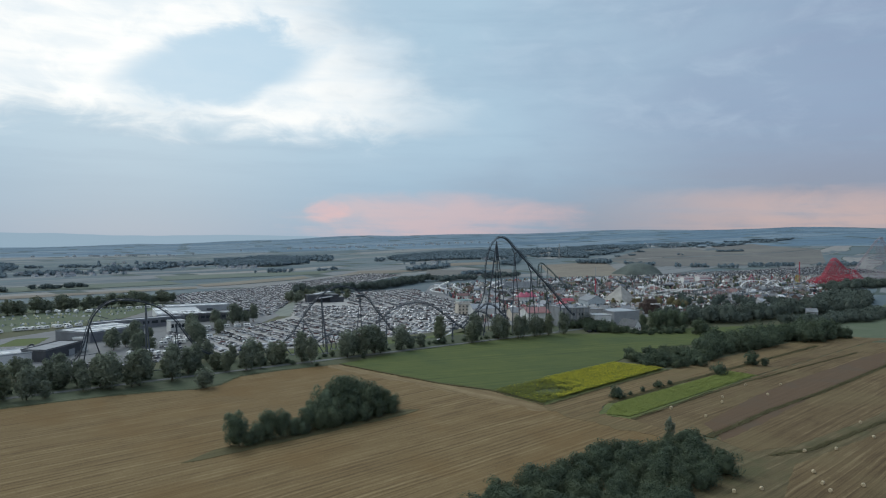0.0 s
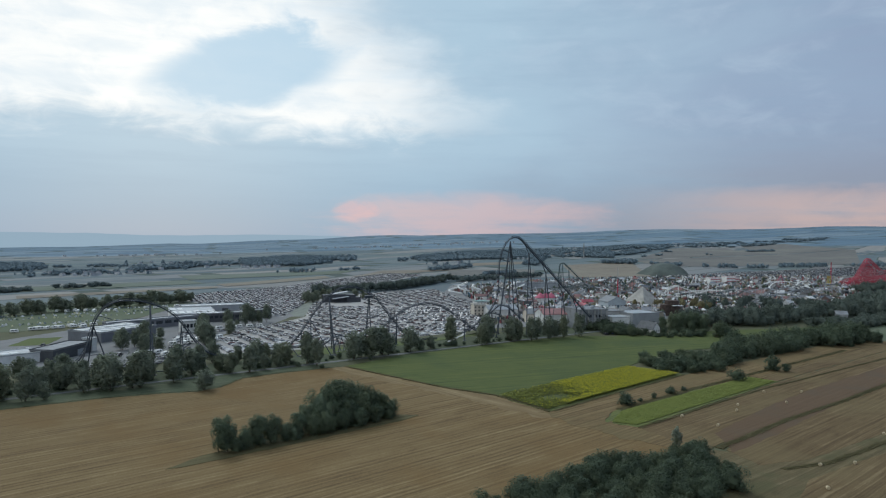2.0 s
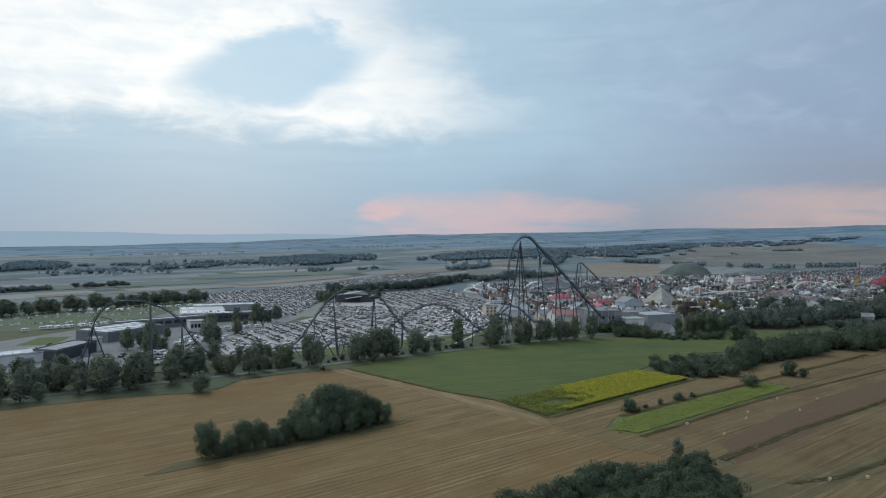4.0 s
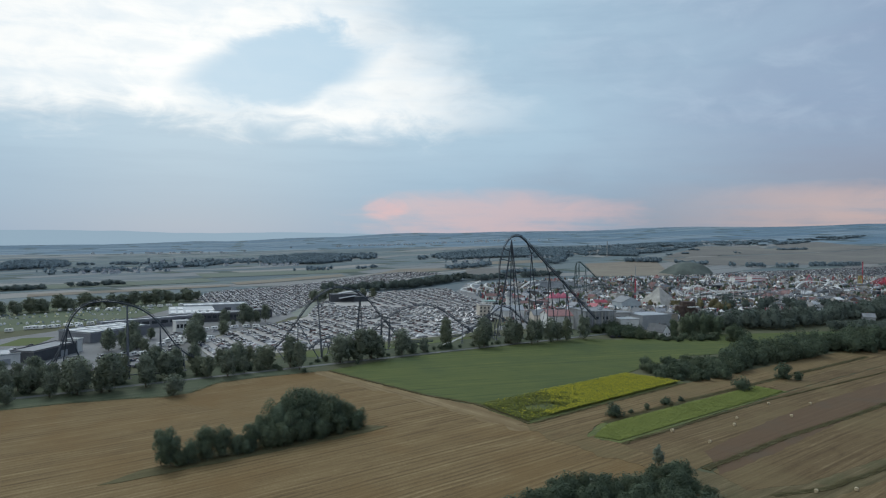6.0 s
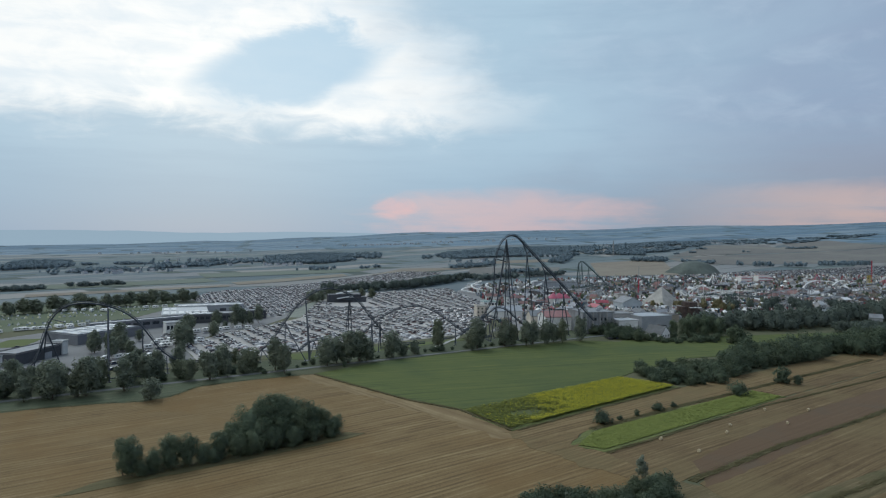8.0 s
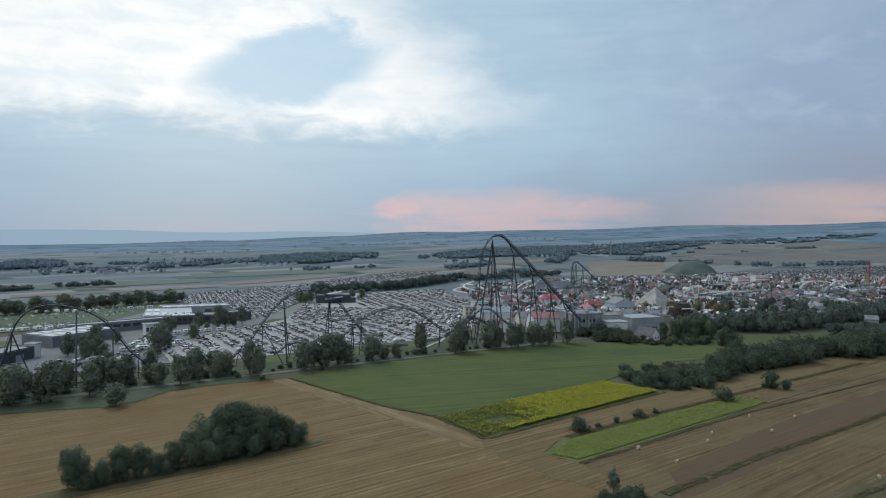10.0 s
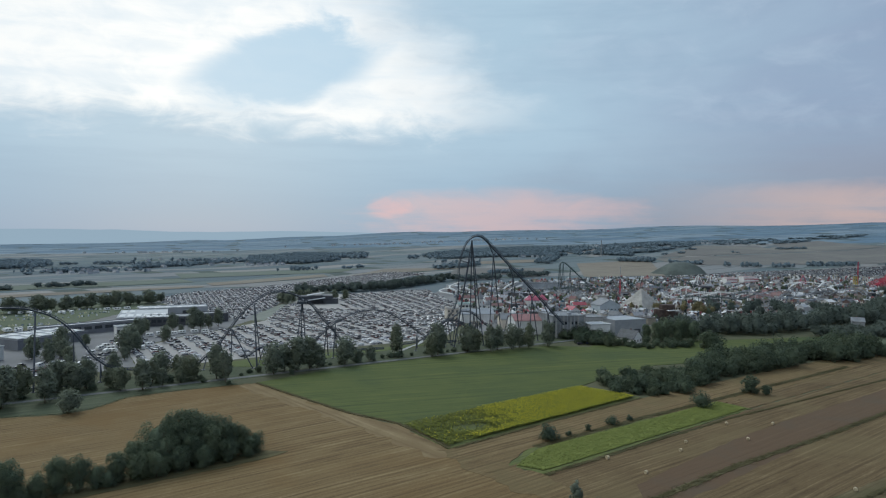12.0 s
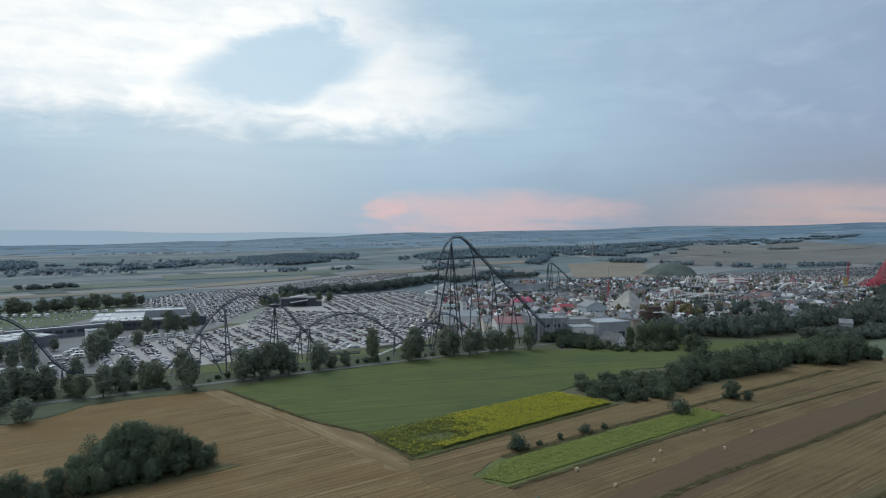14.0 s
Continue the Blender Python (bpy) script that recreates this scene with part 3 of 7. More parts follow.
def crown_mesh(name, seed, w, h, base, clumps, per, leaf, mat, taper=0.25, core=0.5, facets=(9, 7)):
    """A crown of many small leaf clusters round uneven boughs, with gaps and a ragged outline."""
    rng = np.random.default_rng(seed)
    zc, hz = base + (h - base) / 2, (h - base) / 2
    verts, faces, normals = [], [], []
    centre = []
    while len(centre) < clumps:
        p = rng.uniform(-1, 1, 3)
        if 0.3 < np.linalg.norm(p) and (np.abs(p) ** 3).sum() < 0.62:
            k = (1 - taper * max(p[2], 0)) * (1 - 0.12 * max(-p[2], 0))
            centre.append((p[0] * w / 2 * k, p[1] * w / 2 * k, zc + p[2] * hz * 0.92))
    centre = np.array(centre)
    size = w * rng.uniform(0.13, 0.24, clumps)
    for c, s in zip(centre, size):
        d = rng.normal(size=(per, 3))
        d[:, 2] = d[:, 2] * 0.8 + 0.25
        d /= np.linalg.norm(d, axis=1)[:, None]
        q = c + d * s * rng.uniform(0.75, 1.12, per)[:, None]
        keep = q[:, 2] > max(base * 0.6, 0.0) + 0.15 * h / 17
        q, d = q[keep], d[keep]
        a = np.cross(d + rng.normal(0, 0.5, d.shape), (0.2, 0.1, 1.0))
        a /= np.linalg.norm(a, axis=1)[:, None]
        b = np.cross(d + rng.normal(0, 0.4, d.shape), a)
        b /= np.linalg.norm(b, axis=1)[:, None]
        ls = (leaf * rng.uniform(0.6, 1.3, len(q)))[:, None]
        o = len(verts)
        quad = np.stack([q - a * ls, q - b * ls * 0.7, q + a * ls, q + b * ls * 0.7], 1).reshape(-1, 3)
        verts.extend(quad.tolist())
        out = (q - (0, 0, zc - hz * 0.2)) / (w / 2, w / 2, hz)
        out = out / (np.linalg.norm(out, axis=1)[:, None] + 0.01) * 0.55 + d * 1.05 + (0, 0, 0.25)
        normals.extend(np.repeat(out, 4, 0).tolist())
        faces.extend([(o + 4 * k, o + 4 * k + 1, o + 4 * k + 2, o + 4 * k + 3) for k in range(len(q))])
    if core:
        o, (n, m) = len(verts), facets
        for i in range(m):
            t = math.pi * (i + 0.5) / m
            for k in range(n):
                f = core + 0.2 * rng.random()
                a = 2 * math.pi * k / n
                kz = 1 - taper * max(math.cos(t), 0)
                verts.append((math.sin(t) * math.cos(a) * w / 2 * f * kz, math.sin(t) * math.sin(a) * w / 2 * f * kz, zc + math.cos(t) * hz * f))
                normals.append((math.sin(t) * math.cos(a), math.sin(t) * math.sin(a), math.cos(t) + 0.25))
        for i in range(m - 1):
            for k in range(n):
                faces.append((o + i * n + k, o + (i + 1) * n + k, o + (i + 1) * n + (k + 1) % n, o + i * n + (k + 1) % n))
        faces.append(tuple(o + k for k in range(n)))
        faces.append(tuple(o + (m - 1) * n + k for k in range(n))[::-1])
    me = bpy.data.meshes.new(name)
    me.from_pydata(verts, [], faces)
    me.materials.append(mat)
    soften(me, normals)
    return me


def trunk_mesh(seed, h, base, w, stems=1):
    rng = random.Random(seed)
    bm = bmesh.new()
    for s in range(stems):
        ox, oy = (rng.uniform(-w / 5, w / 5), rng.uniform(-w / 5, w / 5)) if stems > 1 else (0, 0)
        r = 0.022 * h / stems ** 0.5
        top = Vector((ox + rng.uniform(-0.5, 0.5), oy + rng.uniform(-0.5, 0.5), h * 0.75))
        base = max(base, 0.2)
        tube(bm, [(ox, oy, -0.3), (ox, oy, base), (ox * 1.1, oy * 1.1, h * 0.45), top], r, 7, r * 0.3)
        for k in range(5):
            z0 = base + (h * 0.6 - base) * k / 5
            a = k * 2.4 + rng.random()
            tube(bm, [(ox, oy, z0), (ox + math.cos(a) * w * 0.18, oy + math.sin(a) * w * 0.18, z0 + h * 0.08), (ox + math.cos(a) * w * 0.34, oy + math.sin(a) * w * 0.34, z0 + h * 0.2)], r * 0.45, 5, r * 0.12)
    me = bpy.data.meshes.new("trunk")
    bm.to_mesh(me)
    bm.free()
    me.materials.append(BARK)
    return me


def tree(name, seed, w, h, base, clumps, per, leaf, mat, label, category="tree", stems=1, taper=0.25):
    """A tree or bush at the origin, h metres high: trunk and crown."""
    ob = tagged(empty(name, 0, 0, -50), label, category)
    link("trunk", trunk_mesh(seed, h, base, w, stems), None, ob)
    link("crown", crown_mesh("crown", seed, w, h, base, clumps, per, leaf, mat, taper), None, ob)
    ob["tall"] = h
    return ob


def plant(kinds, x, y, h, seed, wide=1.0, group="", z=0.0):
    """A copy of one of the kinds, grown to h metres."""
    rng = random.Random(seed)
    k = kinds[seed % len(kinds)]
    s = h / k["tall"]
    ob = copy_thing(k, pose(x, y, z, 0, 0, rng.uniform(0, 360)) @ Matrix.Diagonal((s * wide, s * wide, s, 1)))
    if group:
        ob["group"] = group
    return ob


AVENUE = [tree("roadside_tree", 11 + n, w, 18, b, 60, 40, 0.52, LEAF, "tall leafy roadside tree with a dense rounded crown", taper=tp)
          for n, (w, b, tp) in enumerate(((10.5, -0.8, 0.3), (9.5, -0.6, 0.2), (11.5, 0.0, 0.35), (8.5, -0.8, 0.15), (10, 0.4, 0.3)))]
GROVE = [tree("broadleaf_tree", 31 + n, w, 17, -2.0, 52, 230, 0.23, LEAF_DARK, "dense broadleaf tree with foliage down to the field", stems=2, taper=0.2) for n, w in enumerate((12.5, 14, 11.5))]
BUSH = [tree("bush", 51 + n, w, 6, -0.8, 26, 60, 0.27, LEAF_HEDGE, "dense rounded dark green bush", "bush", 3, 0.2) for n, w in enumerate((7, 6, 8))]
THICKET = [tree("thicket_bush", 61 + n, w, 6, -0.8, 30, 100, 0.2, LEAF_HEDGE, "leafy dark bush in a thicket beside the stubble", "bush", 3, 0.25) for n, w in enumerate((6.5, 5.5, 7.5))]
SAPLING = [tree("young_tree", 71, 4.2, 9, 0.5, 22, 60, 0.26, LEAF, "slender young tree above the thicket", taper=0.55)]

# the avenue along the road: place along it, offset from its middle, height, width
for n, (x, y, h, wd) in enumerate(((-131, 345, 19, 1), (-119, 344, 17, .9), (-112, 346, 9, 1), (-99, 358, 13, 1), (-94, 368, 17, 1), (-88, 361, 20, 1), (-79, 366, 15, 1), (-75.5, 367, 20, .95),
        (-61.5, 376, 17.5, 1), (-56, 394, 16, 1), (-43.4, 356, 11, 1.35), (-43, 404, 11, 1), (-36, 398, 12, 1), (-25.6, 398, 16.5, 1.05), (-18, 405, 10, .9), (-7, 419, 14.5, 1), (-11, 412, 9, 1))):
    plant(AVENUE, x + 2, y - 4, h, n, wd * 1.06, "roadside trees")
for n, (x, y, h, wd) in enumerate(((8.5, 424, 20, .85), (14.5, 415.5, 17, .75), (37, 434, 18.5, .95), (42, 443, 16, .9), (49, 443, 19.5, 1), (56, 447, 20, 1), (60, 448, 15, 1), (76, 459, 17.5, 1.05), (91.5, 470, 9.5, 1.1), (84, 466, 8, 1.1),
        (108.5, 484, 22, .75), (135.5, 486, 21, .95), (131, 480, 15, .9), (157, 496, 19, 1), (163, 500, 15, .9), (172, 494, 19, .85), (178, 500, 17, .9), (189, 504, 18, .8), (202, 507, 18, .75), (196, 509, 14, .8), (217.3, 513, 19, .9))):
    plant(AVENUE, x - 1, y - 8, h * 1.05, n + 3, wd * 1.08, "roadside trees")
for n, (x, y, h, wd) in enumerate(((-113, 482, 16, 1), (-104, 503, 18, .9), (-108, 492, 13, 1), (-73, 554, 17, 1), (-70, 527, 17, 1), (-64, 520, 12, 1), (-46, 603, 20, .85), (-41, 607, 17, .9), (-30, 622, 17, .8), (-127, 372, 12, 1), (-137, 385, 14, 1), (-117, 385, 15, 1), (-105, 380, 13, 1), (-80, 402, 10, 1), (-66, 400, 12, 1),
        (-150, 345, 16, 1), (-160, 330, 18, 1), (-172, 322, 15, 1))):
    plant(AVENUE, x, y, h, n + 1, wd, "trees by the halls")
for n in range(34):
    x, y = -318 + n * 5.7, 640 + n * 5.6
    plant(AVENUE, x, y + 7 * math.sin(n * 2.3), 11 + 7 * ((n * 37) % 10) / 10, n, 1.5, "trees behind the camp")

for n, (x, y, h) in enumerate(((306, 519, 17), (313, 523, 19), (320, 518, 16), (326, 526, 18), (334, 522, 17), (300, 528, 13), (240, 549, 9))):
    plant(GROVE, x, y, h, n, 0.85, "trees by the farmhouse")
for n, (x, y, h) in enumerate(((10, 800, 13), (4, 808, 15), (14, 818, 14), (22, 826, 16), (0, 818, 12), (30, 836, 15), (60, 840, 14), (72, 846, 13))):
    plant(AVENUE, x, y, h, n, 1.1, "trees by the stage")
for n, (x, y, h) in enumerate(((-64, 497, 17), (-60, 505, 14), (-95, 462, 14), (-52, 545, 13))):
    plant(AVENUE, x, y, h, n + 2, 1.0, "trees by the halls")
for n in range(46):
    p = by_road(-165 + n * 8.3 + 3 * math.sin(n * 5.1), 1.5 + 5 * ((n * 29) % 10) / 10)
    plant(BUSH, p.x, p.y, 1.6 + 3.4 * ((n * 53) % 10) / 10, n, 1.1, "shrubs under the roadside trees")

for n in range(26):
    p = by_road(-180 + n * 6.4 + 4 * math.sin(n * 3.7), 7 + 30 * ((n * 37) % 11) / 11)
    if not (-96 < p.x < -70 and p.y < 412):
        plant(AVENUE, p.x, p.y, 9 + 8 * ((n * 23) % 10) / 10, n + 2, 1.0, "trees by the halls")
for n, (x, y, h) in enumerate(((-120, 500, 12), (-97, 486, 13), (-88, 472, 10), (-58, 476, 9), (-60, 598, 15), (-78, 585, 13), (-112, 515, 10), (-100, 530, 9), (-36, 612, 13), (-52, 590, 7))):
    plant(AVENUE, x, y, h, n, 1.1, "trees by the halls")

for n in range(10):
    p = by_road(-172 + n * 11.0 + 3 * math.sin(n * 4.3), 1 + 9 * ((n * 41) % 10) / 10)
    plant(AVENUE, p.x, p.y, 12 + 6 * ((n * 31) % 10) / 10, n + 4, 0.95, "roadside trees")

# the grove in the stubble
for n, (s, o, h, wd) in enumerate(((7, 3, 15.5, .9), (14, 2, 9.5, 1.0), (19.5, 3, 13, .95), (25, 3, 12.5, .95), (30, 2, 8.5, 1.0), (36, 3, 11, 1.0), (43, 7, 13, 1.0), (50, 9, 18, 1.0), (56, 10, 20.5, 1.0), (41, 1, 10, 1.1), (47, 1, 10.5, 1.1), (62, 9, 20, 1.0), (54, 1, 10.5, 1.1), (51, 5, 14.5, 1.0), (45, 4, 11.5, 1.0), (59, 5, 15, 1.0), (67, 9, 18, 1.0),
        (66, 4, 14.5, 1.0), (72, 7, 16, .95), (62, 0.5, 9.5, 1.1), (77, 5, 12, .95), (71, 1, 9, 1.1), (82, 5, 9, 1.0), (78, 1.5, 8, 1.1), (10, 0.5, 6.5, 1.1), (33, 0.5, 6.5, 1.1))):
    x, y = -25 + s * 0.857 - o * 0.515, 244 + s * 0.515 + o * 0.857
    plant(GROVE, x + 1.6, y + 0.8, h * 0.91, n, wd, "trees of the field grove")
# This darker grass strip also stands in for the soft shadow of the trees.
sheet("grove_floor", [(-35, 235.5), (-22, 241.5), (0, 254), (24, 268), (46, 281), (56, 290), (48, 292), (20, 280), (-12, 260), (-26, 248)], 0.24, ROUGH_GRASS, "rough grass and painted shade strip under the field grove")

rng = random.Random(5)


def scatter(poly, spacing, kinds, lo, hi, group, wide=(0.9, 1.2), edge=0.0):
    xs, ys = [p[0] for p in poly], [p[1] for p in poly]
    n = 0
    y = min(ys)
    while y < max(ys):
        x = min(xs)
        while x < max(xs):
            px, py = x + rng.uniform(-0.4, 0.4) * spacing, y + rng.uniform(-0.4, 0.4) * spacing
            if inside(px, py, poly):
                plant(kinds, px, py, rng.uniform(lo, hi), rng.randrange(999), rng.uniform(*wide), group)
                n += 1
            x += spacing
        y += spacing
    return n


scatter([(41, 163), (46, 173), (58, 186), (74, 198), (95, 206), (107, 212), (118, 211), (133, 218), (141, 227), (144, 219), (146, 205), (143, 195), (128, 182), (112, 168), (95, 150), (60, 135)], 5.4, THICKET, 4.2, 7.8, "bushes of the field thicket")
plant(SAPLING, 142.5, 230.5, 8.6, 0, 1.0, "bushes of the field thicket")
plant(SAPLING, 110, 206, 7.6, 3, 1.0, "bushes of the field thicket")
scatter([(205, 392), (209, 360), (222, 358), (243, 360), (268, 380), (285, 394), (278, 410), (256, 408), (228, 400)], 6.8, BUSH, 3.2, 8.6, "bushes of the hedgerow")
scatter([(262, 404), (268, 384), (307, 404), (360, 430), (388, 441), (400, 462), (350, 452), (300, 430)], 8.0, BUSH, 6.5, 14, "bushes of the hedgerow", (0.75, 0.95))
scatter([(378, 436), (412, 430), (428, 440), (446, 452), (430, 474), (400, 466)], 8.5, BUSH, 8, 16, "bushes of the hedgerow", (0.75, 0.95))
scatter([(258, 505), (285, 488), (318, 492), (320, 500), (300, 498), (268, 508), (250, 512)], 6.0, BUSH, 2.4, 4.6, "bushes by the farmhouse")
scatter([(240, 514), (258, 503), (274, 504), (268, 516), (250, 522)], 5.5, BUSH, 5, 8.5, "bushes by the farmhouse")
scatter([(294, 502), (318, 494), (326, 504), (302, 510)], 6.0, BUSH, 3.5, 6, "bushes by the farmhouse")
for n, (x, y, h) in enumerate(((153.7, 294.2, 6.5), (278, 359, 9), (238.5, 335.7, 7), (163, 299, 2.2), (173, 304.5, 2.8), (186, 311.5, 4), (196, 317, 2.6), (284, 355, 5), (254, 541, 11), (266, 546, 10), (327, 486, 13), (334, 489, 10), (16, 402, 2.5), (46, 424, 3), (2, 408, 3))):
    plant(BUSH, x, y, h, n, 1.0, "lone bushes in the fields")


def stuff_crowns(name, spots, mat, label, meshes, category="woods", level=0.0):
    """Crowns joined into one mass of woodland."""
    verts, faces, normals, o = [], [], [], 0
    for x, y, z, h, w, k in spots:
        v, f, nv = meshes[k % len(meshes)]
        c, s = math.cos(k * 1.7), math.sin(k * 1.7)
        q = np.stack([x + (v[:, 0] * c - v[:, 1] * s) * w, y + (v[:, 0] * s + v[:, 1] * c) * w, z + v[:, 2] * h], 1)
        verts.append(q)
        normals.append(np.stack([nv[:, 0] * c - nv[:, 1] * s, nv[:, 0] * s + nv[:, 1] * c, nv[:, 2]], 1))
        faces.append(f + o)
        o += len(v)
    me = bpy.data.meshes.new(name)
    q, f = np.concatenate(verts), np.concatenate(faces)
    me.from_pydata(q.tolist(), [], f.tolist())
    me.materials.append(mat)
    soften(me, np.concatenate(normals) + (0, 0, level))
    return tagged(new(name, me), label, category, kind="stuff")


def unit_crowns(count, clumps, per, leaf, core=0.6, facets=(9, 7)):
    """Crowns one metre high and wide, as arrays; quads only."""
    out = []
    for n in range(count):
        me = crown_mesh("unit", 200 + n, 1.0, 1.0, 0.04, clumps, per, leaf, WOODS, 0.25, core, facets)
        v = np.array([w.co for w in me.vertices])
        f = np.array([p.vertices[:] for p in me.polygons if len(p.vertices) == 4])
        nv = np.zeros((len(v), 3))
        for loop, normal in zip(me.loops, me.corner_normals):
            nv[loop.vertex_index] = normal.vector
        bpy.data.meshes.remove(me)
        out.append((v, f, nv))
    return out


CROWNS = unit_crowns(4, 24, 22, 0.06)
SMALL_CROWNS = unit_crowns(3, 10, 8, 0.12)


def fill(poly, spacing, lo, hi, seed):
    r = random.Random(seed)
    xs, ys = [p[0] for p in poly], [p[1] for p in poly]
    out = []
    for i in range(int((max(xs) - min(xs)) / spacing) + 1):
        for j in range(int((max(ys) - min(ys)) / spacing) + 1):
            x, y = min(xs) + (i + r.uniform(-0.4, 0.4)) * spacing, min(ys) + (j + r.uniform(-0.4, 0.4)) * spacing
            if inside(x, y, poly):
                h = r.uniform(lo, hi)
                out.append((x, y, land(x, y), h, max(h * r.uniform(0.6, 0.85), spacing * 1.35), r.randrange(1000)))
    return out


wood = [p for p in fill([(330, 545), (350, 544), (403, 541), (460, 566), (511, 590), (597, 612), (655, 645), (700, 690), (771, 757), (720, 770), (640, 700), (560, 645), (470, 590), (400, 585), (345, 565), (322, 545)], 8.0, 9, 18, 3) if not (503 < p[0] < 548 and 560 < p[1] < 602)]
wood += fill([(440, 538), (470, 522), (540, 535), (600, 562), (660, 610), (620, 612), (560, 582), (505, 562)], 7.0, 4, 10, 8)
wood += fill([(795, 850), (880, 872), (960, 880), (1000, 915), (940, 925), (860, 905), (800, 880)], 9.0, 8, 15, 9)
stuff_crowns("woodland", wood, WOODS, "dense dark green wood in front of the park", CROWNS, level=0.35)
stuff_crowns("tree_belt", fill([(8, 925), (70, 938), (140, 995), (190, 1077), (260, 1175), (268, 1190), (180, 1098), (130, 1015), (60, 958), (4, 945)], 9, 9, 15, 4), WOODS, "belt of trees behind the car parks", CROWNS)


def plants_in_rows(name, poly, deg, row, gap, h, mats, label, head, seed, bare=None, leaf=1.0):
    """Crop plants in rows: leaves and, for some, flower heads."""
    r = random.Random(seed)
    c, s = math.cos(radians(deg)), math.sin(radians(deg))
    us, vs = [x * c + y * s for x, y in poly], [-x * s + y * c for x, y in poly]
    verts, faces, slot = [], [], []

    def quad(p, a, b, m):
        o = len(verts)
        verts.extend((p - a - b, p + a - b, p + a + b, p - a + b))
        faces.append((o, o + 1, o + 2, o + 3))
        slot.append(m)
    v = min(vs)
    while v < max(vs):
        u = min(us)
        while u < max(us):
            uu, vv = u + r.uniform(-0.3, 0.3), v + r.uniform(-0.15, 0.15)
            x, y = uu * c - vv * s, uu * s + vv * c
            u += gap
            if not inside(x, y, poly):
                continue
            thin = bare(x, y) if bare else 1.0
            if r.random() > thin:
                continue
            k = h * r.uniform(0.75, 1.15) * (0.6 + 0.4 * thin)
            for _ in range(2):
                a = r.uniform(0, math.pi)
                quad(Vector((x, y, 0.2 + k * r.uniform(0.4, 0.9))), Vector((math.cos(a), math.sin(a), 0)) * 0.3 * leaf, Vector((-math.sin(a) * 0.26, math.cos(a) * 0.26, 0.05 * k)), 0)
            quad(Vector((x, y, 0.25 + k * 0.8)), Vector((0.33, r.uniform(-0.2, 0.2), r.uniform(-0.05, 0.05))) * leaf, Vector((0.05, 0.33, r.uniform(-0.07, 0.07))) * leaf, 0)
            if r.random() < head * (thin - 0.45) * 1.8:
                quad(Vector((x + 0.1, y - 0.15, 0.3 + k)), Vector((0.15, 0, 0.0)), Vector((0, 0.15, 0.08)), 1)
        v += row
    me = bpy.data.meshes.new(name)
    me.from_pydata([tuple(p) for p in verts], [], faces)
    for m in mats:
        me.materials.append(m)
    me.polygons.foreach_set("material_index", slot)
    soften(me, np.repeat(np.random.default_rng(seed).normal(0, 0.25, (len(faces), 3)) + (0, -0.1, 1), 4, 0))
    return tagged(new(name, me), label, "crop", kind="stuff")


SUN_LEAF = foliage("sunflower_leaves", (0.155, 0.175, 0.045), (0.21, 0.225, 0.052), (0.21, 0.22, 0.05))
SUN_HEAD = foliage("sunflower_petals", (0.42, 0.38, 0.03), (0.56, 0.50, 0.05), (0.52, 0.48, 0.05))


def sown(x, y):
    """Dense to the east, thin and weedy at the west end."""
    u = (x - 113) * 0.857 + (y - 288) * 0.515
    v = -(x - 113) * 0.515 + (y - 288) * 0.857
    thin = min(1.0, max(0.0, (u - 16) / 34 + (0.6 if v < 7 else 0) + noise.noise(Vector((x / 9, y / 9, 0))) * 0.7))
    bald = math.hypot((u - 24) / 9, (v - 15) / 4.5)
    return max(0.5, thin) * (1 if bald > 1 else 0.22)


plants_in_rows("sunflowers", [(100, 320), (146, 348), (195, 378), (215, 355), (165, 323), (114, 290), (107, 303)], 31, 0.6, 0.46, 1.3, (SUN_LEAF, SUN_HEAD), "field of flowering yellow sunflowers with a thin weedy end", 0.5, 8, sown, 0.85)
plants_in_rows("young_sunflowers", [(134, 267), (146, 283), (251, 343), (258, 330), (200, 296), (142, 261)], 31, 0.5, 0.42, 0.35, (foliage("young_leaves", (0.215, 0.25, 0.072), (0.26, 0.295, 0.085), (0.26, 0.29, 0.085)), SUN_HEAD), "strip of young light green sunflower plants", 0.0, 9,
               lambda x, y: 0.35 if ((x - 131) * 0.857 + (y - 268) * 0.515) < 14 and -(x - 131) * 0.515 + (y - 268) * 0.857 > 2 else 0.97, 0.8)


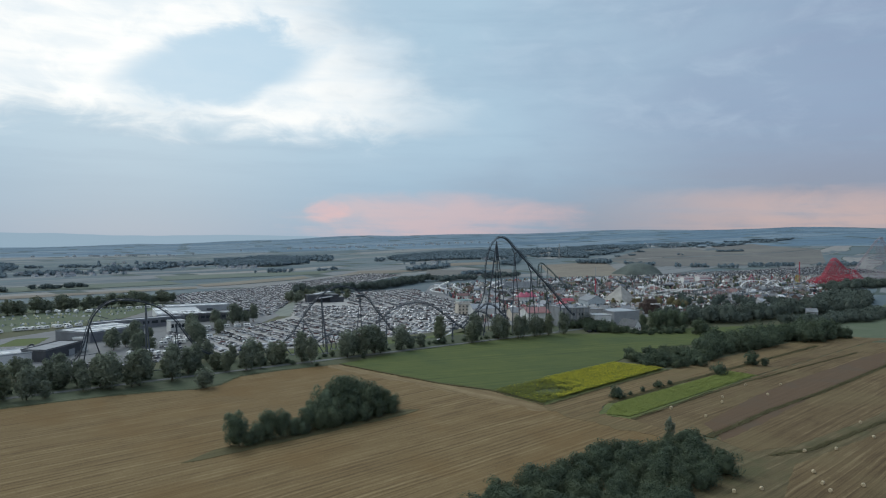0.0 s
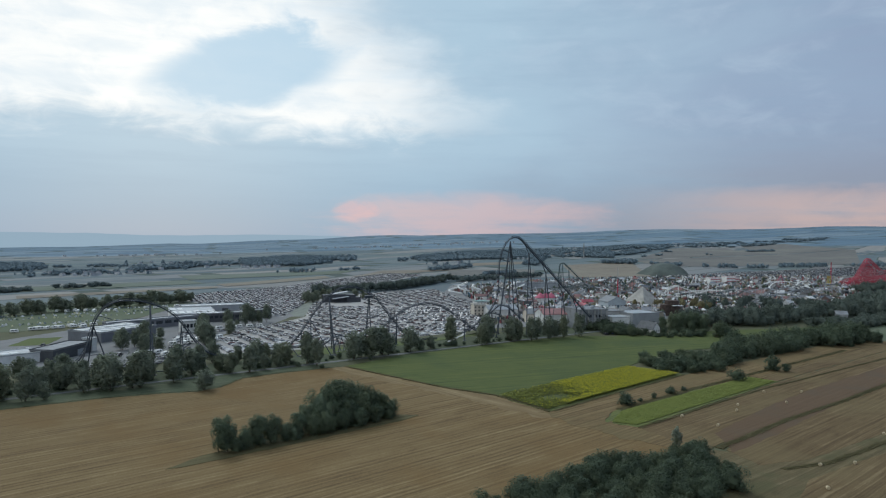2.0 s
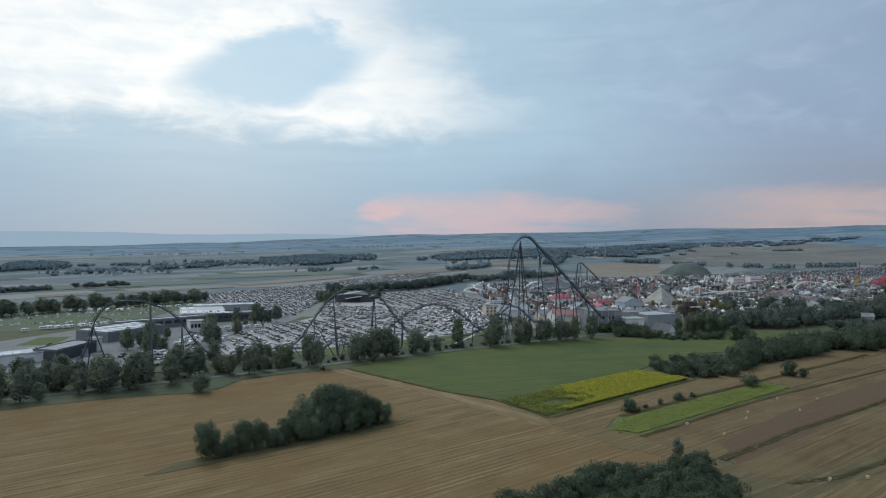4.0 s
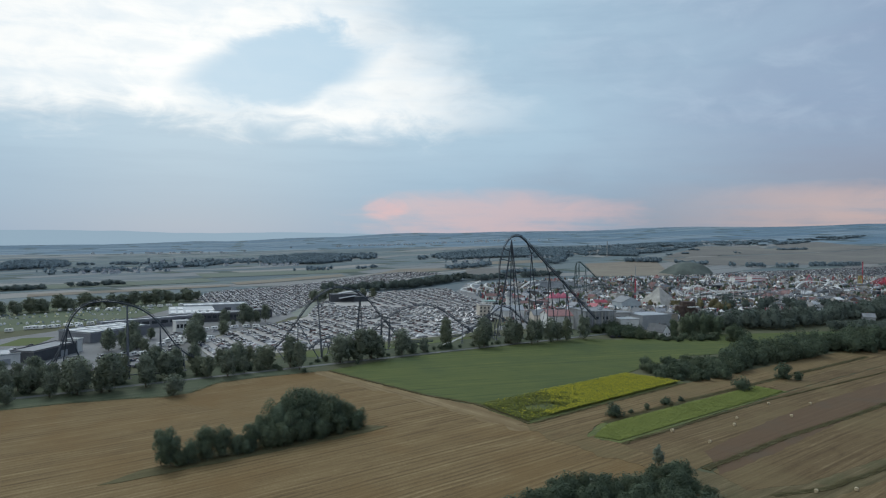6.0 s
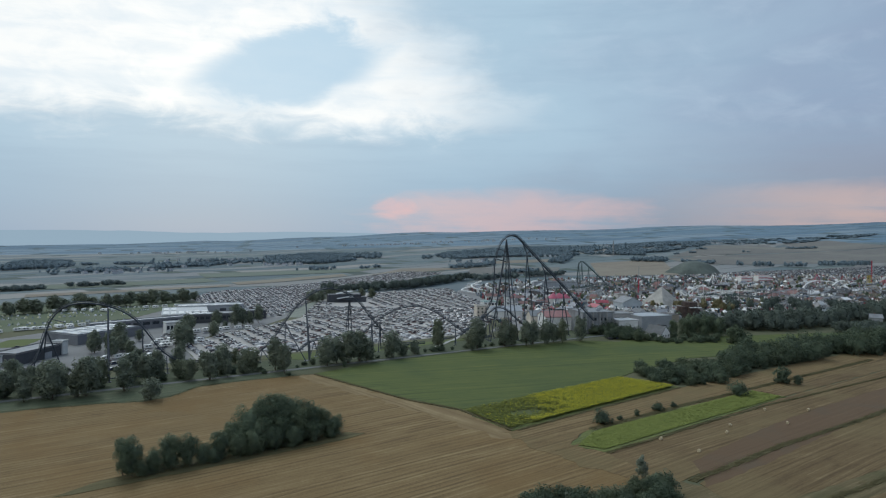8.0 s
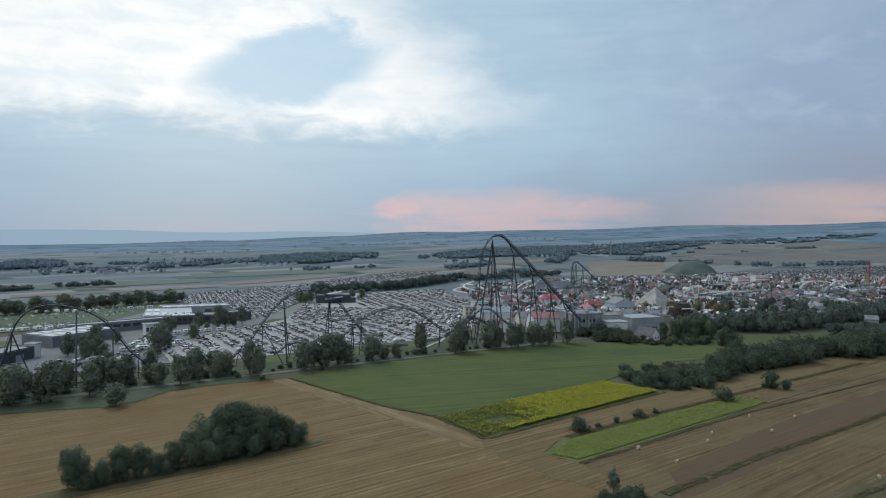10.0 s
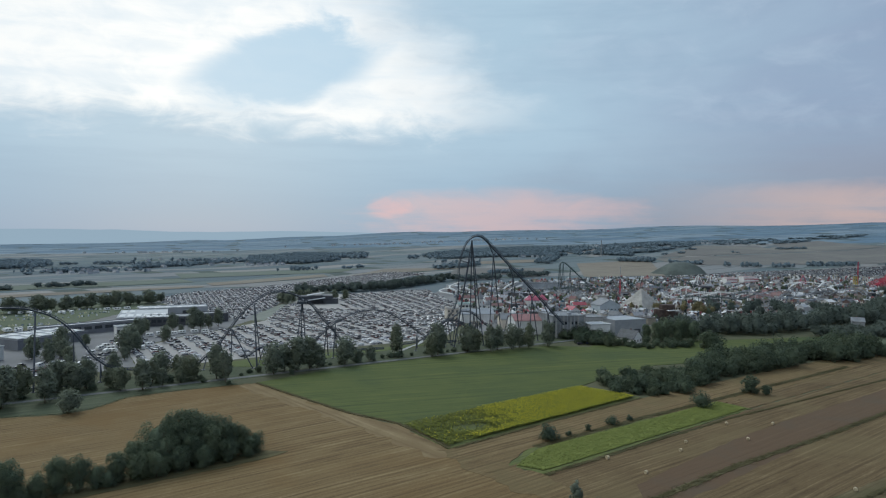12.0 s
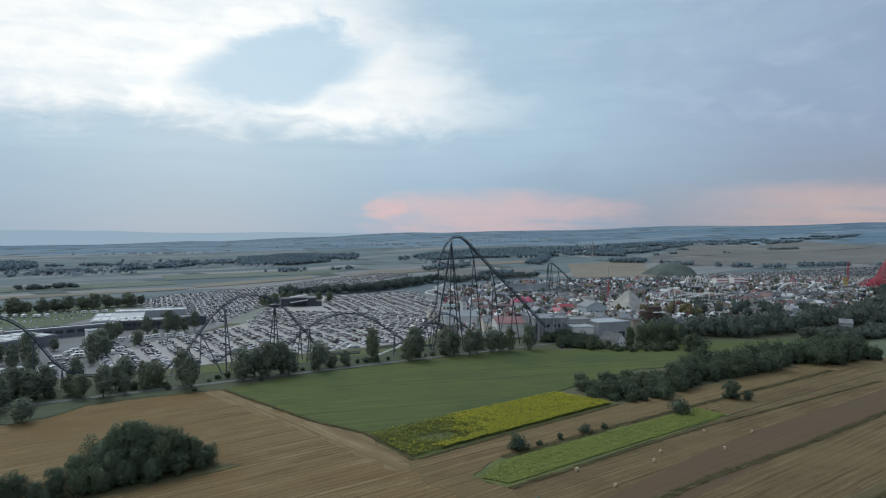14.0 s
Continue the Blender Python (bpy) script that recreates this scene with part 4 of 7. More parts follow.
# tufts along the uncut margins
def tufts(name, lines, per, label, mat, seed, tall=0.5):
    r = random.Random(seed)
    verts, faces = [], []
    for pts, width in lines:
        for a, b in zip(pts, pts[1:]):
            d = (b - a).normalized()
            for _ in range(int((b - a).length * per * width)):
                p = a.lerp(b, r.random())
                q = Vector((p.x, p.y)) + Vector((-d.y, d.x)) * r.gauss(0, width * 0.42)
                k = r.uniform(0.5, 1.2) * tall
                for _ in range(3):
                    w, o = r.uniform(0, math.pi), len(verts)
                    ax, ay, px, py = math.cos(w) * 0.26, math.sin(w) * 0.26, q.x + r.uniform(-0.4, 0.4), q.y + r.uniform(-0.4, 0.4)
                    z = 0.3 + r.uniform(0, 0.2)
                    verts.extend(((px - ax, py - ay, z), (px + ax, py + ay, z), (px + ax * 0.5 - ay * 0.9, py + ay * 0.5 + ax * 0.9, z + 0.12 * k), (px - ax * 0.5 - ay * 0.9, py - ay * 0.5 + ax * 0.9, z + 0.12 * k)))
                    faces.append((o, o + 1, o + 2, o + 3))
    me = bpy.data.meshes.new(name)
    me.from_pydata(verts, [], faces)
    me.materials.append(mat)
    soften(me, np.repeat(np.random.default_rng(seed).normal(0, 0.18, (len(faces), 3)) + (0, -0.1, 1), 4, 0))
    return tagged(new(name, me), label, "grass", kind="stuff")


DRY_GRASS = foliage("dry_grass", (0.100, 0.090, 0.045), (0.155, 0.135, 0.068), (0.135, 0.118, 0.06))
tufts("margin_grass", MARGINS, 3.2, "uncut olive and straw grass along field edges", DRY_GRASS, 31)
tufts("bank_grass", [([Vector((-123, 325)), Vector((-84, 342)), Vector((-60, 348)), Vector((-44, 350)), Vector((-34, 359)), Vector((-26, 379)), Vector((-8, 390)), Vector((28, 404))], 2.4), ([Vector((30, 406)), Vector((68, 438)), Vector((113, 462)), Vector((163, 487)), Vector((218, 509))], 2.0)], 1.6, "rank grey green grass on the roadside bank", foliage("bank_grass", (0.09, 0.105, 0.06), (0.155, 0.165, 0.10), (0.15, 0.14, 0.08)), 33, 0.6)


# round bales
def bale():
    bm = bmesh.new()
    n = 18
    rims = []
    for x, r in ((-0.62, 0.55), (-0.62, 0.66), (-0.55, 0.72), (0.55, 0.72), (0.62, 0.66), (0.62, 0.55)):
        rims.append([bm.verts.new((x, r * math.cos(2 * math.pi * k / n), 0.72 + r * math.sin(2 * math.pi * k / n))) for k in range(n)])
    for a, b in zip(rims, rims[1:]):
        for k in range(n):
            bm.faces.new((a[k], a[(k + 1) % n], b[(k + 1) % n], b[k]))
    bm.faces.new(rims[0][::-1])
    bm.faces.new(rims[-1])
    return tagged(part("round_bale", bm, STRAW), "pale round straw bale lying on the stubble", "bale", "bales in the fields")


first = bale()
spots = ((167.6, 270.1), (174.8, 254.9), (197.6, 275.6), (204.4, 284.7), (230.4, 285.5), (234.1, 306.8), (253.5, 304.5), (180.8, 204.8), (194.3, 204.7), (233.4, 233.3), (221, 214.5), (167.2, 185.4), (162.1, 176), (159.3, 169.9), (173.2, 171.8), (130, 175.4), (139.8, 175.7), (206, 190), (240, 205), (262, 225), (228, 180), (285, 232))
for n, (x, y) in enumerate(spots):
    m = pose(x, y, 0.13, 0, 0, 31 + (n * 47) % 40) @ Matrix.Diagonal((0.88, 0.88, 0.88, 1))
    if n:
        copy_thing(first, m)
    else:
        first.matrix_basis = m

for kind in (*AVENUE, *GROVE, *THICKET, *SAPLING):
    for o in (*kind.children_recursive, kind):
        bpy.data.objects.remove(o)


# ---- the steel coaster along the road ----
def track(thing, pts, mat, spine=0.42, gauge=0.7, step=2.2, rail=0.13, name="track"):
    """A tube track: spine below, two rails above, ties between them."""
    line = curve(pts, step)
    sides = []
    for i, p in enumerate(line):
        d = (line[min(i + 1, len(line) - 1)] - line[max(i - 1, 0)]).normalized()
        side = Vector((d.y, -d.x, 0))
        side = side.normalized() if side.length > 0.02 else (sides[-1][0] if sides else Vector((1, 0, 0)))
        if sides and side.dot(sides[-1][0]) < 0:
            side = -side
        up = side.cross(d)
        if sides and up.dot(sides[-1][1]) < 0:
            up = -up
        elif not sides and up.z < 0:
            up = -up
        sides.append((side, up))
    bm = bmesh.new()
    tube(bm, line, spine, 8)
    body = part(name, bm, mat, thing)
    for k in (-1, 1):
        bm = bmesh.new()
        tube(bm, [p + u * (spine + 0.55) + s * gauge * k for p, (s, u) in zip(line, sides)], rail, 6)
        part("rail", bm, mat, body)
    bm = bmesh.new()
    for p, (s, u) in list(zip(line, sides))[::2]:
        tube(bm, [p + u * (spine + 0.5) - s * gauge, p, p + u * (spine + 0.5) + s * gauge], 0.13, 4)
    tagged(part("ties", bm, mat, body), kind="stuff")
    return line


def legs(thing, head, feet, mat, r=0.34, arms=(), name="support"):
    bm = bmesh.new()
    for f in feet:
        tube(bm, [head, f], r * 0.8, 8)
        box(bm, f[0] - 1, f[0] + 1, f[1] - 1, f[1] + 1, -0.3, 0.35)
    for a in arms:
        tube(bm, [head, a], r * 0.8, 6)
    part(name, bm, mat, thing)


def bar(thing, a, b, mat, r=0.25, name="brace"):
    bm = bmesh.new()
    tube(bm, [a, b], r * 0.75, 6)
    part(name, bm, mat, thing)


coaster = tagged(empty("roller_coaster", 169, 520, 0), "tall dark blue steel roller coaster with tubular supports", "roller coaster")
coaster.location = (0, 0, 0)
# camelback by the halls
hill = [(-117, 392, 3.5), (-112, 395.5, 9), (-108.8, 397.2, 15.4), (-107.3, 397.9, 22), (-105.6, 398.6, 28), (-103.8, 399.3, 32.4), (-100.5, 400.7, 36.6), (-96.5, 402.3, 39), (-91.5, 404.3, 39.8), (-85, 407, 39.2), (-79.4, 409.3, 37.6), (-73.8, 411.5, 35), (-68.1, 413.8, 30.6), (-63.8, 415.6, 25.3), (-59.4, 417.4, 18.4), (-55.9, 418.8, 13), (-52, 420.4, 9), (-47, 422.5, 5.6), (-38, 427, 3.6), (-25, 433, 3)]
track(coaster, hill, STEEL)
legs(coaster, (-79.6, 409.2, 36.6), ((-77.8, 403.2, 0), (-73.4, 392.6, 0)), STEEL, 0.5)
bar(coaster, (-75, 397, 1.2), (-60, 401, 1.2), STEEL, 0.4)
legs(coaster, (-106, 398.4, 26.5), ((-112, 391, 0), (-98.5, 404, 0), (-111, 404, 0)), STEEL, 0.42)
bar(coaster, (-109.5, 394, 11), (-101.8, 401.4, 11), STEEL)
bar(coaster, (-103.5, 399.4, 32), (-97, 400, 30), STEEL, 0.3)
legs(coaster, (-64, 415.4, 24.6), ((-60.5, 408, 0), (-66, 423, 0)), STEEL)
legs(coaster, (-52.4, 420.2, 8.4), ((-50, 413, 0), (-54, 427, 0)), STEEL, 0.35)
# middle hill
hill = [(-22, 440, 2.2), (-9.7, 444.7, 2.4), (-4.6, 446.8, 6.4), (1.3, 449.3, 11.5), (5.1, 450.9, 17), (9, 452.5, 22.6), (14.7, 454.9, 30.6), (21.2, 457.6, 37.1), (28, 460.5, 41.3), (35.3, 463.5, 42.6), (43.4, 466.9, 40.6), (48.2, 468.9, 37.8), (54.2, 471.4, 33.2), (57.5, 472.7, 29), (61.1, 474.3, 24), (65.3, 476, 19.2), (69.5, 477.8, 13.6), (75, 480, 7.4), (84, 484, 3.2), (100, 490, 2.6)]
track(coaster, hill, STEEL)
legs(coaster, (21.2, 457.6, 36.2), ((25, 443, 0), (23.4, 470, 0), (24.2, 446, 0)), STEEL, 0.42)
bar(coaster, (22.8, 449.5, 20), (22.3, 464.5, 20), STEEL)
bar(coaster, (23.6, 446.5, 10), (22.9, 467, 10), STEEL)
legs(coaster, (9.3, 452.4, 21.6), ((9.6, 446, 0), (22.5, 443.5, 0)), STEEL, 0.4)
bar(coaster, (9.3, 452.4, 21), (21.4, 454, 22), STEEL)
legs(coaster, (-3.8, 447, 6.5), ((-4.6, 441, 0), (2, 441.6, 0)), STEEL, 0.35)
legs(coaster, (3.2, 450, 13.6), ((4, 443.6, 0), (8.5, 443.8, 0)), STEEL, 0.35)
legs(coaster, (48.4, 469, 37), ((44.8, 461, 0), (47, 479, 0), (51, 476, 0)), STEEL, 0.42)
bar(coaster, (46.6, 465, 18), (48.5, 474.5, 17), STEEL)
legs(coaster, (63, 475, 21), ((62, 468, 0), (64, 483, 0)), STEEL, 0.4)
bar(coaster, (46, 481, 37.6), (50.4, 457, 37.6), STEEL, 0.3)
box_ = bmesh.new()
box(box_, 45.5, 51, 466.5, 471.5, 34.8, 36.4)
part("platform", box_, STEEL, coaster)
# low brake run and bunny hops on the lawn
for n in range(6):
    x, y = 26.5 + n * 3.2, 459 + n * 1.5
    legs(coaster, (x, y, 9.5 - 0.5 * n), ((x - 2.4, y - 4.2, 0), (x + 2.6, y + 3.6, 0)), STEEL, 0.3)
track(coaster, [(16, 454, 4), (26, 459, 10), (33, 462.5, 9.4), (42, 466, 7), (52, 470, 3)], STEEL, 0.45)
# second hill
hill = [(42, 468, 3), (52, 471.5, 8), (58, 473.5, 12.8), (63.5, 475.3, 17.4), (69.5, 477.8, 22), (78, 481.3, 26.3), (86.7, 485, 28.2), (95.6, 488.7, 28.3), (104.8, 492.5, 25.2), (114.2, 496.5, 19.2), (123.8, 500.5, 12), (131, 504, 7), (140, 508, 3.6), (152, 513, 3)]
track(coaster, hill, STEEL)
for (x, y, z) in ((68.6, 477.4, 20.6), (123, 500.2, 11.8), (56, 472.8, 10)):
    legs(coaster, (x, y, z), ((x - 1.2, y - 5.5, 0), (x + 0.8, y + 5.5, 0)), STEEL, 0.42)
# lift and first drop
lift = [(236, 530, 12), (229.3, 528.9, 18.6), (222.1, 527.9, 26), (204.2, 525.5, 44.3), (189.9, 523.6, 58.6), (179.5, 522.2, 69), (174.3, 521.5, 74.3), (170.9, 521, 76.8), (167.5, 520.6, 77.6), (164.2, 520.1, 76.6)]
track(coaster, lift, STEEL, 0.58, 0.85)
first_drop = [(164.2, 520.1, 76.6), (160.6, 519.6, 73), (158, 519.3, 68), (156, 519.1, 61.5), (154.8, 519, 54.6), (154.4, 518.8, 43), (153.4, 518.6, 32), (150.4, 518.2, 24), (143, 517.2, 15), (134, 515, 8), (124, 511, 3.5), (112, 505, 2.6)]
track(coaster, first_drop, STEEL, 0.36, 0.7, 2.2, 0.11)
bm = bmesh.new()
stair = curve([(230, 527.5, 19.6), (204.3, 524, 45.5), (179.6, 520.7, 70), (170.5, 519.5, 77.6)], 3)
tube(bm, stair, 0.22, 4)
tube(bm, [p + Vector((0, -0.9, 1.1)) for p in stair], 0.1, 4)
part("stairway", bm, STEEL, coaster)
legs(coaster, (163.8, 520, 74.5), ((163, 519.9, 0), (171.6, 512, 0), (171.2, 529, 0), (150, 508, 0)), STEEL, 0.5)
for z in (64, 52, 40, 28, 16):
    f = 1 - z / 74.5
    bar(coaster, (163.6, 520, z), (163.8 + 7.6 * f, 520 - 8 * f, z - 2), STEEL, 0.22)
    bar(coaster, (163.6, 520, z - 2), (163.8 + 7.4 * f, 520 + 9 * f, z), STEEL, 0.22)
for x, z in ((157.8, 67.5), (155.8, 60), (154.6, 48.5), (154, 38)):
    bar(coaster, (x, 519.2, z), (163.4, 520, z - 2), STEEL, 0.46)
bar(coaster, (163.6, 520, 62), (180.4, 522.3, 63), STEEL, 0.3)
bar(coaster, (162, 518.3, 61), (153, 511.5, 13), STEEL, 0.4)
for (x, y, z), s in (((180.1, 522.3, 64), 1), ((195.2, 524.3, 48.8), 0.9), ((210.2, 526.3, 32.5), 0.75), ((223.2, 528.1, 20), 0.6)):
    legs(coaster, (x, y, z), ((x - 4.5 * s, y - 9 * s, 0), (x + 8.5 * s, y + 6 * s, 0)), STEEL, 0.46, ((x - 3.4, y - 0.4, z + 7.6), (x + 2.6, y + 0.4, z + 2.2)))
for (x, y, z) in ((204, 525, 30), (192, 524, 20)):
    bar(coaster, (x - 6, y - 6, 0.3), (x, y, z), STEEL, 0.34)
# tangle of low track by the drop
track(coaster, [(136, 521, 4), (143, 525, 10), (152, 530, 17.5), (160, 534, 22), (168, 537, 20), (175, 540, 14), (184, 545, 7)], STEEL, 0.45)
track(coaster, [(128, 508, 5), (137, 511, 12), (146, 514.5, 18), (155, 520, 16), (162, 528, 11), (170, 538, 9)], STEEL, 0.45)
for (x, y, z) in ((143, 525, 9), (152, 530, 16.5), (160, 534, 21), (169, 537, 19), (137, 511, 11), (146, 514.5, 17), (152, 518, 15.5)):
    legs(coaster, (x, y, z), ((x - 2.5, y - 4.5, 0), (x + 3.5, y + 4, 0)), STEEL, 0.32)

# an older coaster deep in the park
old = tagged(empty("inverted_coaster", 0, 0, 0), "grey green steel coaster with a steep lift far in the park", "roller coaster")
track(old, [(366, 952, 12), (367, 952.5, 30), (369, 953, 39), (374, 954, 41), (382, 956, 35), (389.6, 957.6, 28.9), (405, 961, 15.7), (421, 965, 4), (440, 970, 6), (452, 973, 15), (466, 976, 19), (480, 980, 12), (490, 984, 4)], GREEN_STEEL, 0.7, 0.9, 3)
for x, z in ((368, 40), (373, 40.5), (384, 33), (398, 21), (452, 14), (467, 18)):
    y = 953 + (x - 368) * 0.23
    legs(old, (x, y, z), ((x - 4, y - 4, 0), (x + 4, y + 4, 0)), GREEN_STEEL, 0.5)
for z in (10, 20, 30):
    bar(old, (367, 952, z), (374, 954, z + 4), GREEN_STEEL, 0.35)


# ---- parked cars ----
def prism(bm, profile, half, lean=0.0):
    """A side outline carried across the width; its higher points lean inwards."""
    top = max(z for _, z in profile)
    a = [bm.verts.new((x, -half + lean * (z / top) ** 3, z)) for x, z in profile]
    b = [bm.verts.new((x, half - lean * (z / top) ** 3, z)) for x, z in profile]
    n = len(profile)
    for k in range(n):
        bm.faces.new((a[k], a[(k + 1) % n], b[(k + 1) % n], b[k]))
    bm.faces.new(a[::-1])
    bm.faces.new(b)
    bmesh.ops.recalc_face_normals(bm, faces=bm.faces)


def car(name, hull, glass, label, wheels=(-1.35, 1.35), half=0.9):
    ob = tagged(empty(name, 0, 0, -60), label, "car", "cars in the car park")
    bm = bmesh.new()
    prism(bm, hull, half, 0.16)
    bmesh.ops.bevel(bm, geom=[e for e in bm.edges if e.calc_length() > 1.2], offset=0.06, segments=1, affect="EDGES")
    part("body", bm, CAR_PAINT, ob)
    bm = bmesh.new()
    prism(bm, glass, half - 0.03, 0.12)
    part("windows", bm, CAR_GLASS, ob)
    bm = bmesh.new()
    tube(bm, [(0, -0.11, 0), (0, 0.11, 0)], 0.32, 12)
    me = bpy.data.meshes.new("wheel")
    bm.to_mesh(me)
    bm.free()
    me.materials.append(RUBBER)
    for x in wheels:
        for y in (-half + 0.1, half - 0.1):
            w = link("wheel", me, None, ob)
            w.location = (x, y, 0.32)
    return ob


CARS = [car("hatchback_car", [(-2.05, 0.35), (-2.08, 0.8), (-1.9, 0.98), (-1.45, 1.47), (0.0, 1.52), (0.5, 1.42), (1.1, 0.98), (1.85, 0.86), (2.05, 0.6), (2.05, 0.3)], [(-1.85, 0.96), (-1.47, 1.38), (0.45, 1.38), (0.98, 0.97)], "parked hatchback car on the gravel"),
        car("saloon_car", [(-2.3, 0.35), (-2.32, 0.85), (-1.7, 0.98), (-1.1, 1.4), (0.1, 1.46), (0.5, 1.38), (1.2, 0.95), (2.1, 0.84), (2.3, 0.6), (2.3, 0.3)], [(-1.62, 0.97), (-1.1, 1.34), (0.45, 1.34), (1.1, 0.95)], "parked saloon car on the gravel", (-1.4, 1.4)),
        car("estate_car", [(-2.35, 0.35), (-2.38, 0.95), (-2.2, 1.1), (-1.95, 1.55), (0.1, 1.6), (0.55, 1.5), (1.2, 1.05), (2.1, 0.9), (2.3, 0.6), (2.3, 0.3)], [(-2.12, 1.06), (-1.93, 1.46), (0.5, 1.46), (1.1, 1.04)], "parked estate car on the gravel", (-1.4, 1.4)),
        car("minivan_car", [(-2.3, 0.35), (-2.32, 1.0), (-2.25, 1.2), (-2.05, 1.78), (0.3, 1.82), (0.8, 1.7), (1.6, 1.12), (2.2, 0.95), (2.35, 0.65), (2.35, 0.3)], [(-2.2, 1.14), (-2.02, 1.66), (0.75, 1.66), (1.5, 1.11)], "parked tall people carrier on the gravel", (-1.4, 1.4))]
LOT = 24.0


def bays(poly, seed, pitch=2.7, module=15.4, full=0.9, deg=LOT):
    """Bays of a car park: double rows of cars with lanes between; full: how many are taken."""
    r = random.Random(seed)
    LU, LV = Vector((math.cos(radians(deg)), math.sin(radians(deg)))), Vector((-math.sin(radians(deg)), math.cos(radians(deg))))
    us, vs = [Vector(p) @ LU for p in poly], [Vector(p) @ LV for p in poly]
    out = []
    u = min(us)
    while u < max(us):
        for side in (0, 1):
            v = min(vs)
            while v < max(vs):
                p = LU * (u + side * 5.1 + r.uniform(-0.6, 0.6)) + LV * (v + r.uniform(-0.15, 0.15))
                v += pitch
                cross = ((v - min(vs)) % 74) < 7
                if not cross and inside(p.x, p.y, poly) and r.random() < full:
                    out.append((p.x, p.y, deg + (180 if r.random() < 0.4 else 0) + r.uniform(-4, 4), r.randrange(4)))
        u += module
    return out


near_bays = bays([(-64, 508), (-43, 453), (0, 470), (53, 502), (104, 528), (150, 557), (165, 600), (90, 610), (3, 640), (-22, 603), (-50, 558)], 1)
far_bays = bays([(4, 652), (90, 618), (168, 606), (180, 640), (194, 715), (110, 735), (8, 755)], 3, 2.7, 13.6, 0.88, 31) + bays([(70, 765), (110, 745), (194, 725), (194, 830), (185, 985), (140, 968), (72, 922), (66, 840)], 4, 2.8, 14.0, 0.8, 12) + bays([(8, 765), (28, 762), (24, 790), (14, 800)], 5)
near_bays.sort(key=lambda b: b[1] - 0.35 * b[0])
for x, y, a, k in near_bays[:290]:
    copy_thing(CARS[k], pose(x, y, 0.09, 0, 0, a))
for x, y, a, k in ((242, 511, 20, 3), (249.5, 513.5, 24, 0), (296, 540, 30, 2), (300, 546, 35, 1), (306, 548, 30, 3), (290, 543, 25, 0)):
    copy_thing(CARS[k], pose(x, y, 0.09, 0, 0, a))
FAR_HULL = ([(-2.2, 0.25), (-2.2, 0.9), (2.2, 0.8), (2.2, 0.25)], [(-2.0, 0.88), (-1.6, 1.42), (0.3, 1.44), (1.1, 0.84)], [(-1.6, 1.43), (-1.55, 1.5), (0.25, 1.5), (0.3, 1.43)])


def car_mass(name, spots, label, paint=CAR_PAINT_FAR):
    verts, faces, slot = [], [], []
    for x, y, a, k in spots:
        c, s = math.cos(radians(a)), math.sin(radians(a))
        h = (1.0, 0.97, 1.06, 1.2)[k]
        base = max(0.09, land(x, y) + 0.6) if math.hypot(x, y) > 1100 else 0.09
        for m, prof in ((0, FAR_HULL[0]), (1, FAR_HULL[1]), (0, FAR_HULL[2])):
            o = len(verts)
            for side in (-1, 1):
                w = 0.9 if m == 0 and prof is FAR_HULL[0] else 0.8 if m else 0.7
                for px, pz in prof:
                    q = side * (w - (0.1 if pz > 1.2 else 0))
                    verts.append((x + px * c - q * s, y + px * s + q * c, base + pz * h))
            for j in range(4):
                faces.append((o + j, o + (j + 1) % 4, o + 4 + (j + 1) % 4, o + 4 + j))
                slot.append(m)
            faces.extend(((o + 3, o + 2, o + 1, o), (o + 4, o + 5, o + 6, o + 7)))
            slot.extend((m, m))
    me = bpy.data.meshes.new(name)
    me.from_pydata(verts, [], faces)
    me.materials.append(paint)
    me.materials.append(CAR_GLASS)
    me.polygons.foreach_set("material_index", slot)
    return tagged(new(name, me), label, "cars", kind="stuff")


yard = bays([(-112, 436), (-66, 446), (-72, 500), (-106, 492)], 11, 3.4, 17, 0.45, 60) + bays([(-92, 520), (-58, 530), (-54, 574), (-88, 566)], 12, 3.2, 16, 0.5, 30) + bays([(-160, 470), (-150, 500), (-170, 505), (-176, 480)], 13, 3.2, 14, 0.6, 20) + bays([(-130, 395), (-70, 412), (-68, 432), (-128, 420)], 14, 3.4, 15, 0.5, 70)
car_mass("yard_cars", yard, "cars scattered over the paved yard")
car_mass("parked_cars", near_bays[290:] + far_bays, "close rows of parked cars on gravel", CAR_PAINT_PALE)
car_mass("distant_parked_cars", bays(PARK_FAR, 2, 2.9, 10.9, 0.8, 15), "far rows of pale and dark parked cars", CAR_PAINT_PALE)
for kind in CARS:
    for o in (*kind.children_recursive, kind):
        bpy.data.objects.remove(o)


# ---- halls, houses and park buildings ----
GREY_WALL = plain("grey_cladding", (0.30, 0.32, 0.34), 0.6, 0, 0.12, 0.15)
SLATE_WALL = plain("slate_cladding", (0.15, 0.16, 0.18), 0.6, 0, 0.15, 0.15)
DARK_WALL = plain("charcoal_cladding", (0.065, 0.07, 0.08), 0.6, 0, 0.2, 0.15)
PALE_WALL = plain("pale_render", (0.60, 0.61, 0.60), 0.8, 0, 0.12, 0.2)
CREAM_WALL = plain("cream_render", (0.52, 0.47, 0.40), 0.85, 0, 0.15, 0.3)
LIGHT_ROOF = plain("light_grey_roof", (0.31, 0.33, 0.35), 0.5, 0, 0.15, 0.1)
GREY_ROOF = plain("grey_roof", (0.20, 0.21, 0.22), 0.7, 0, 0.2, 0.2)
RED_ROOF = plain("brown_red_tiles", (0.17, 0.085, 0.078), 0.8, 0, 0.25, 0.5)
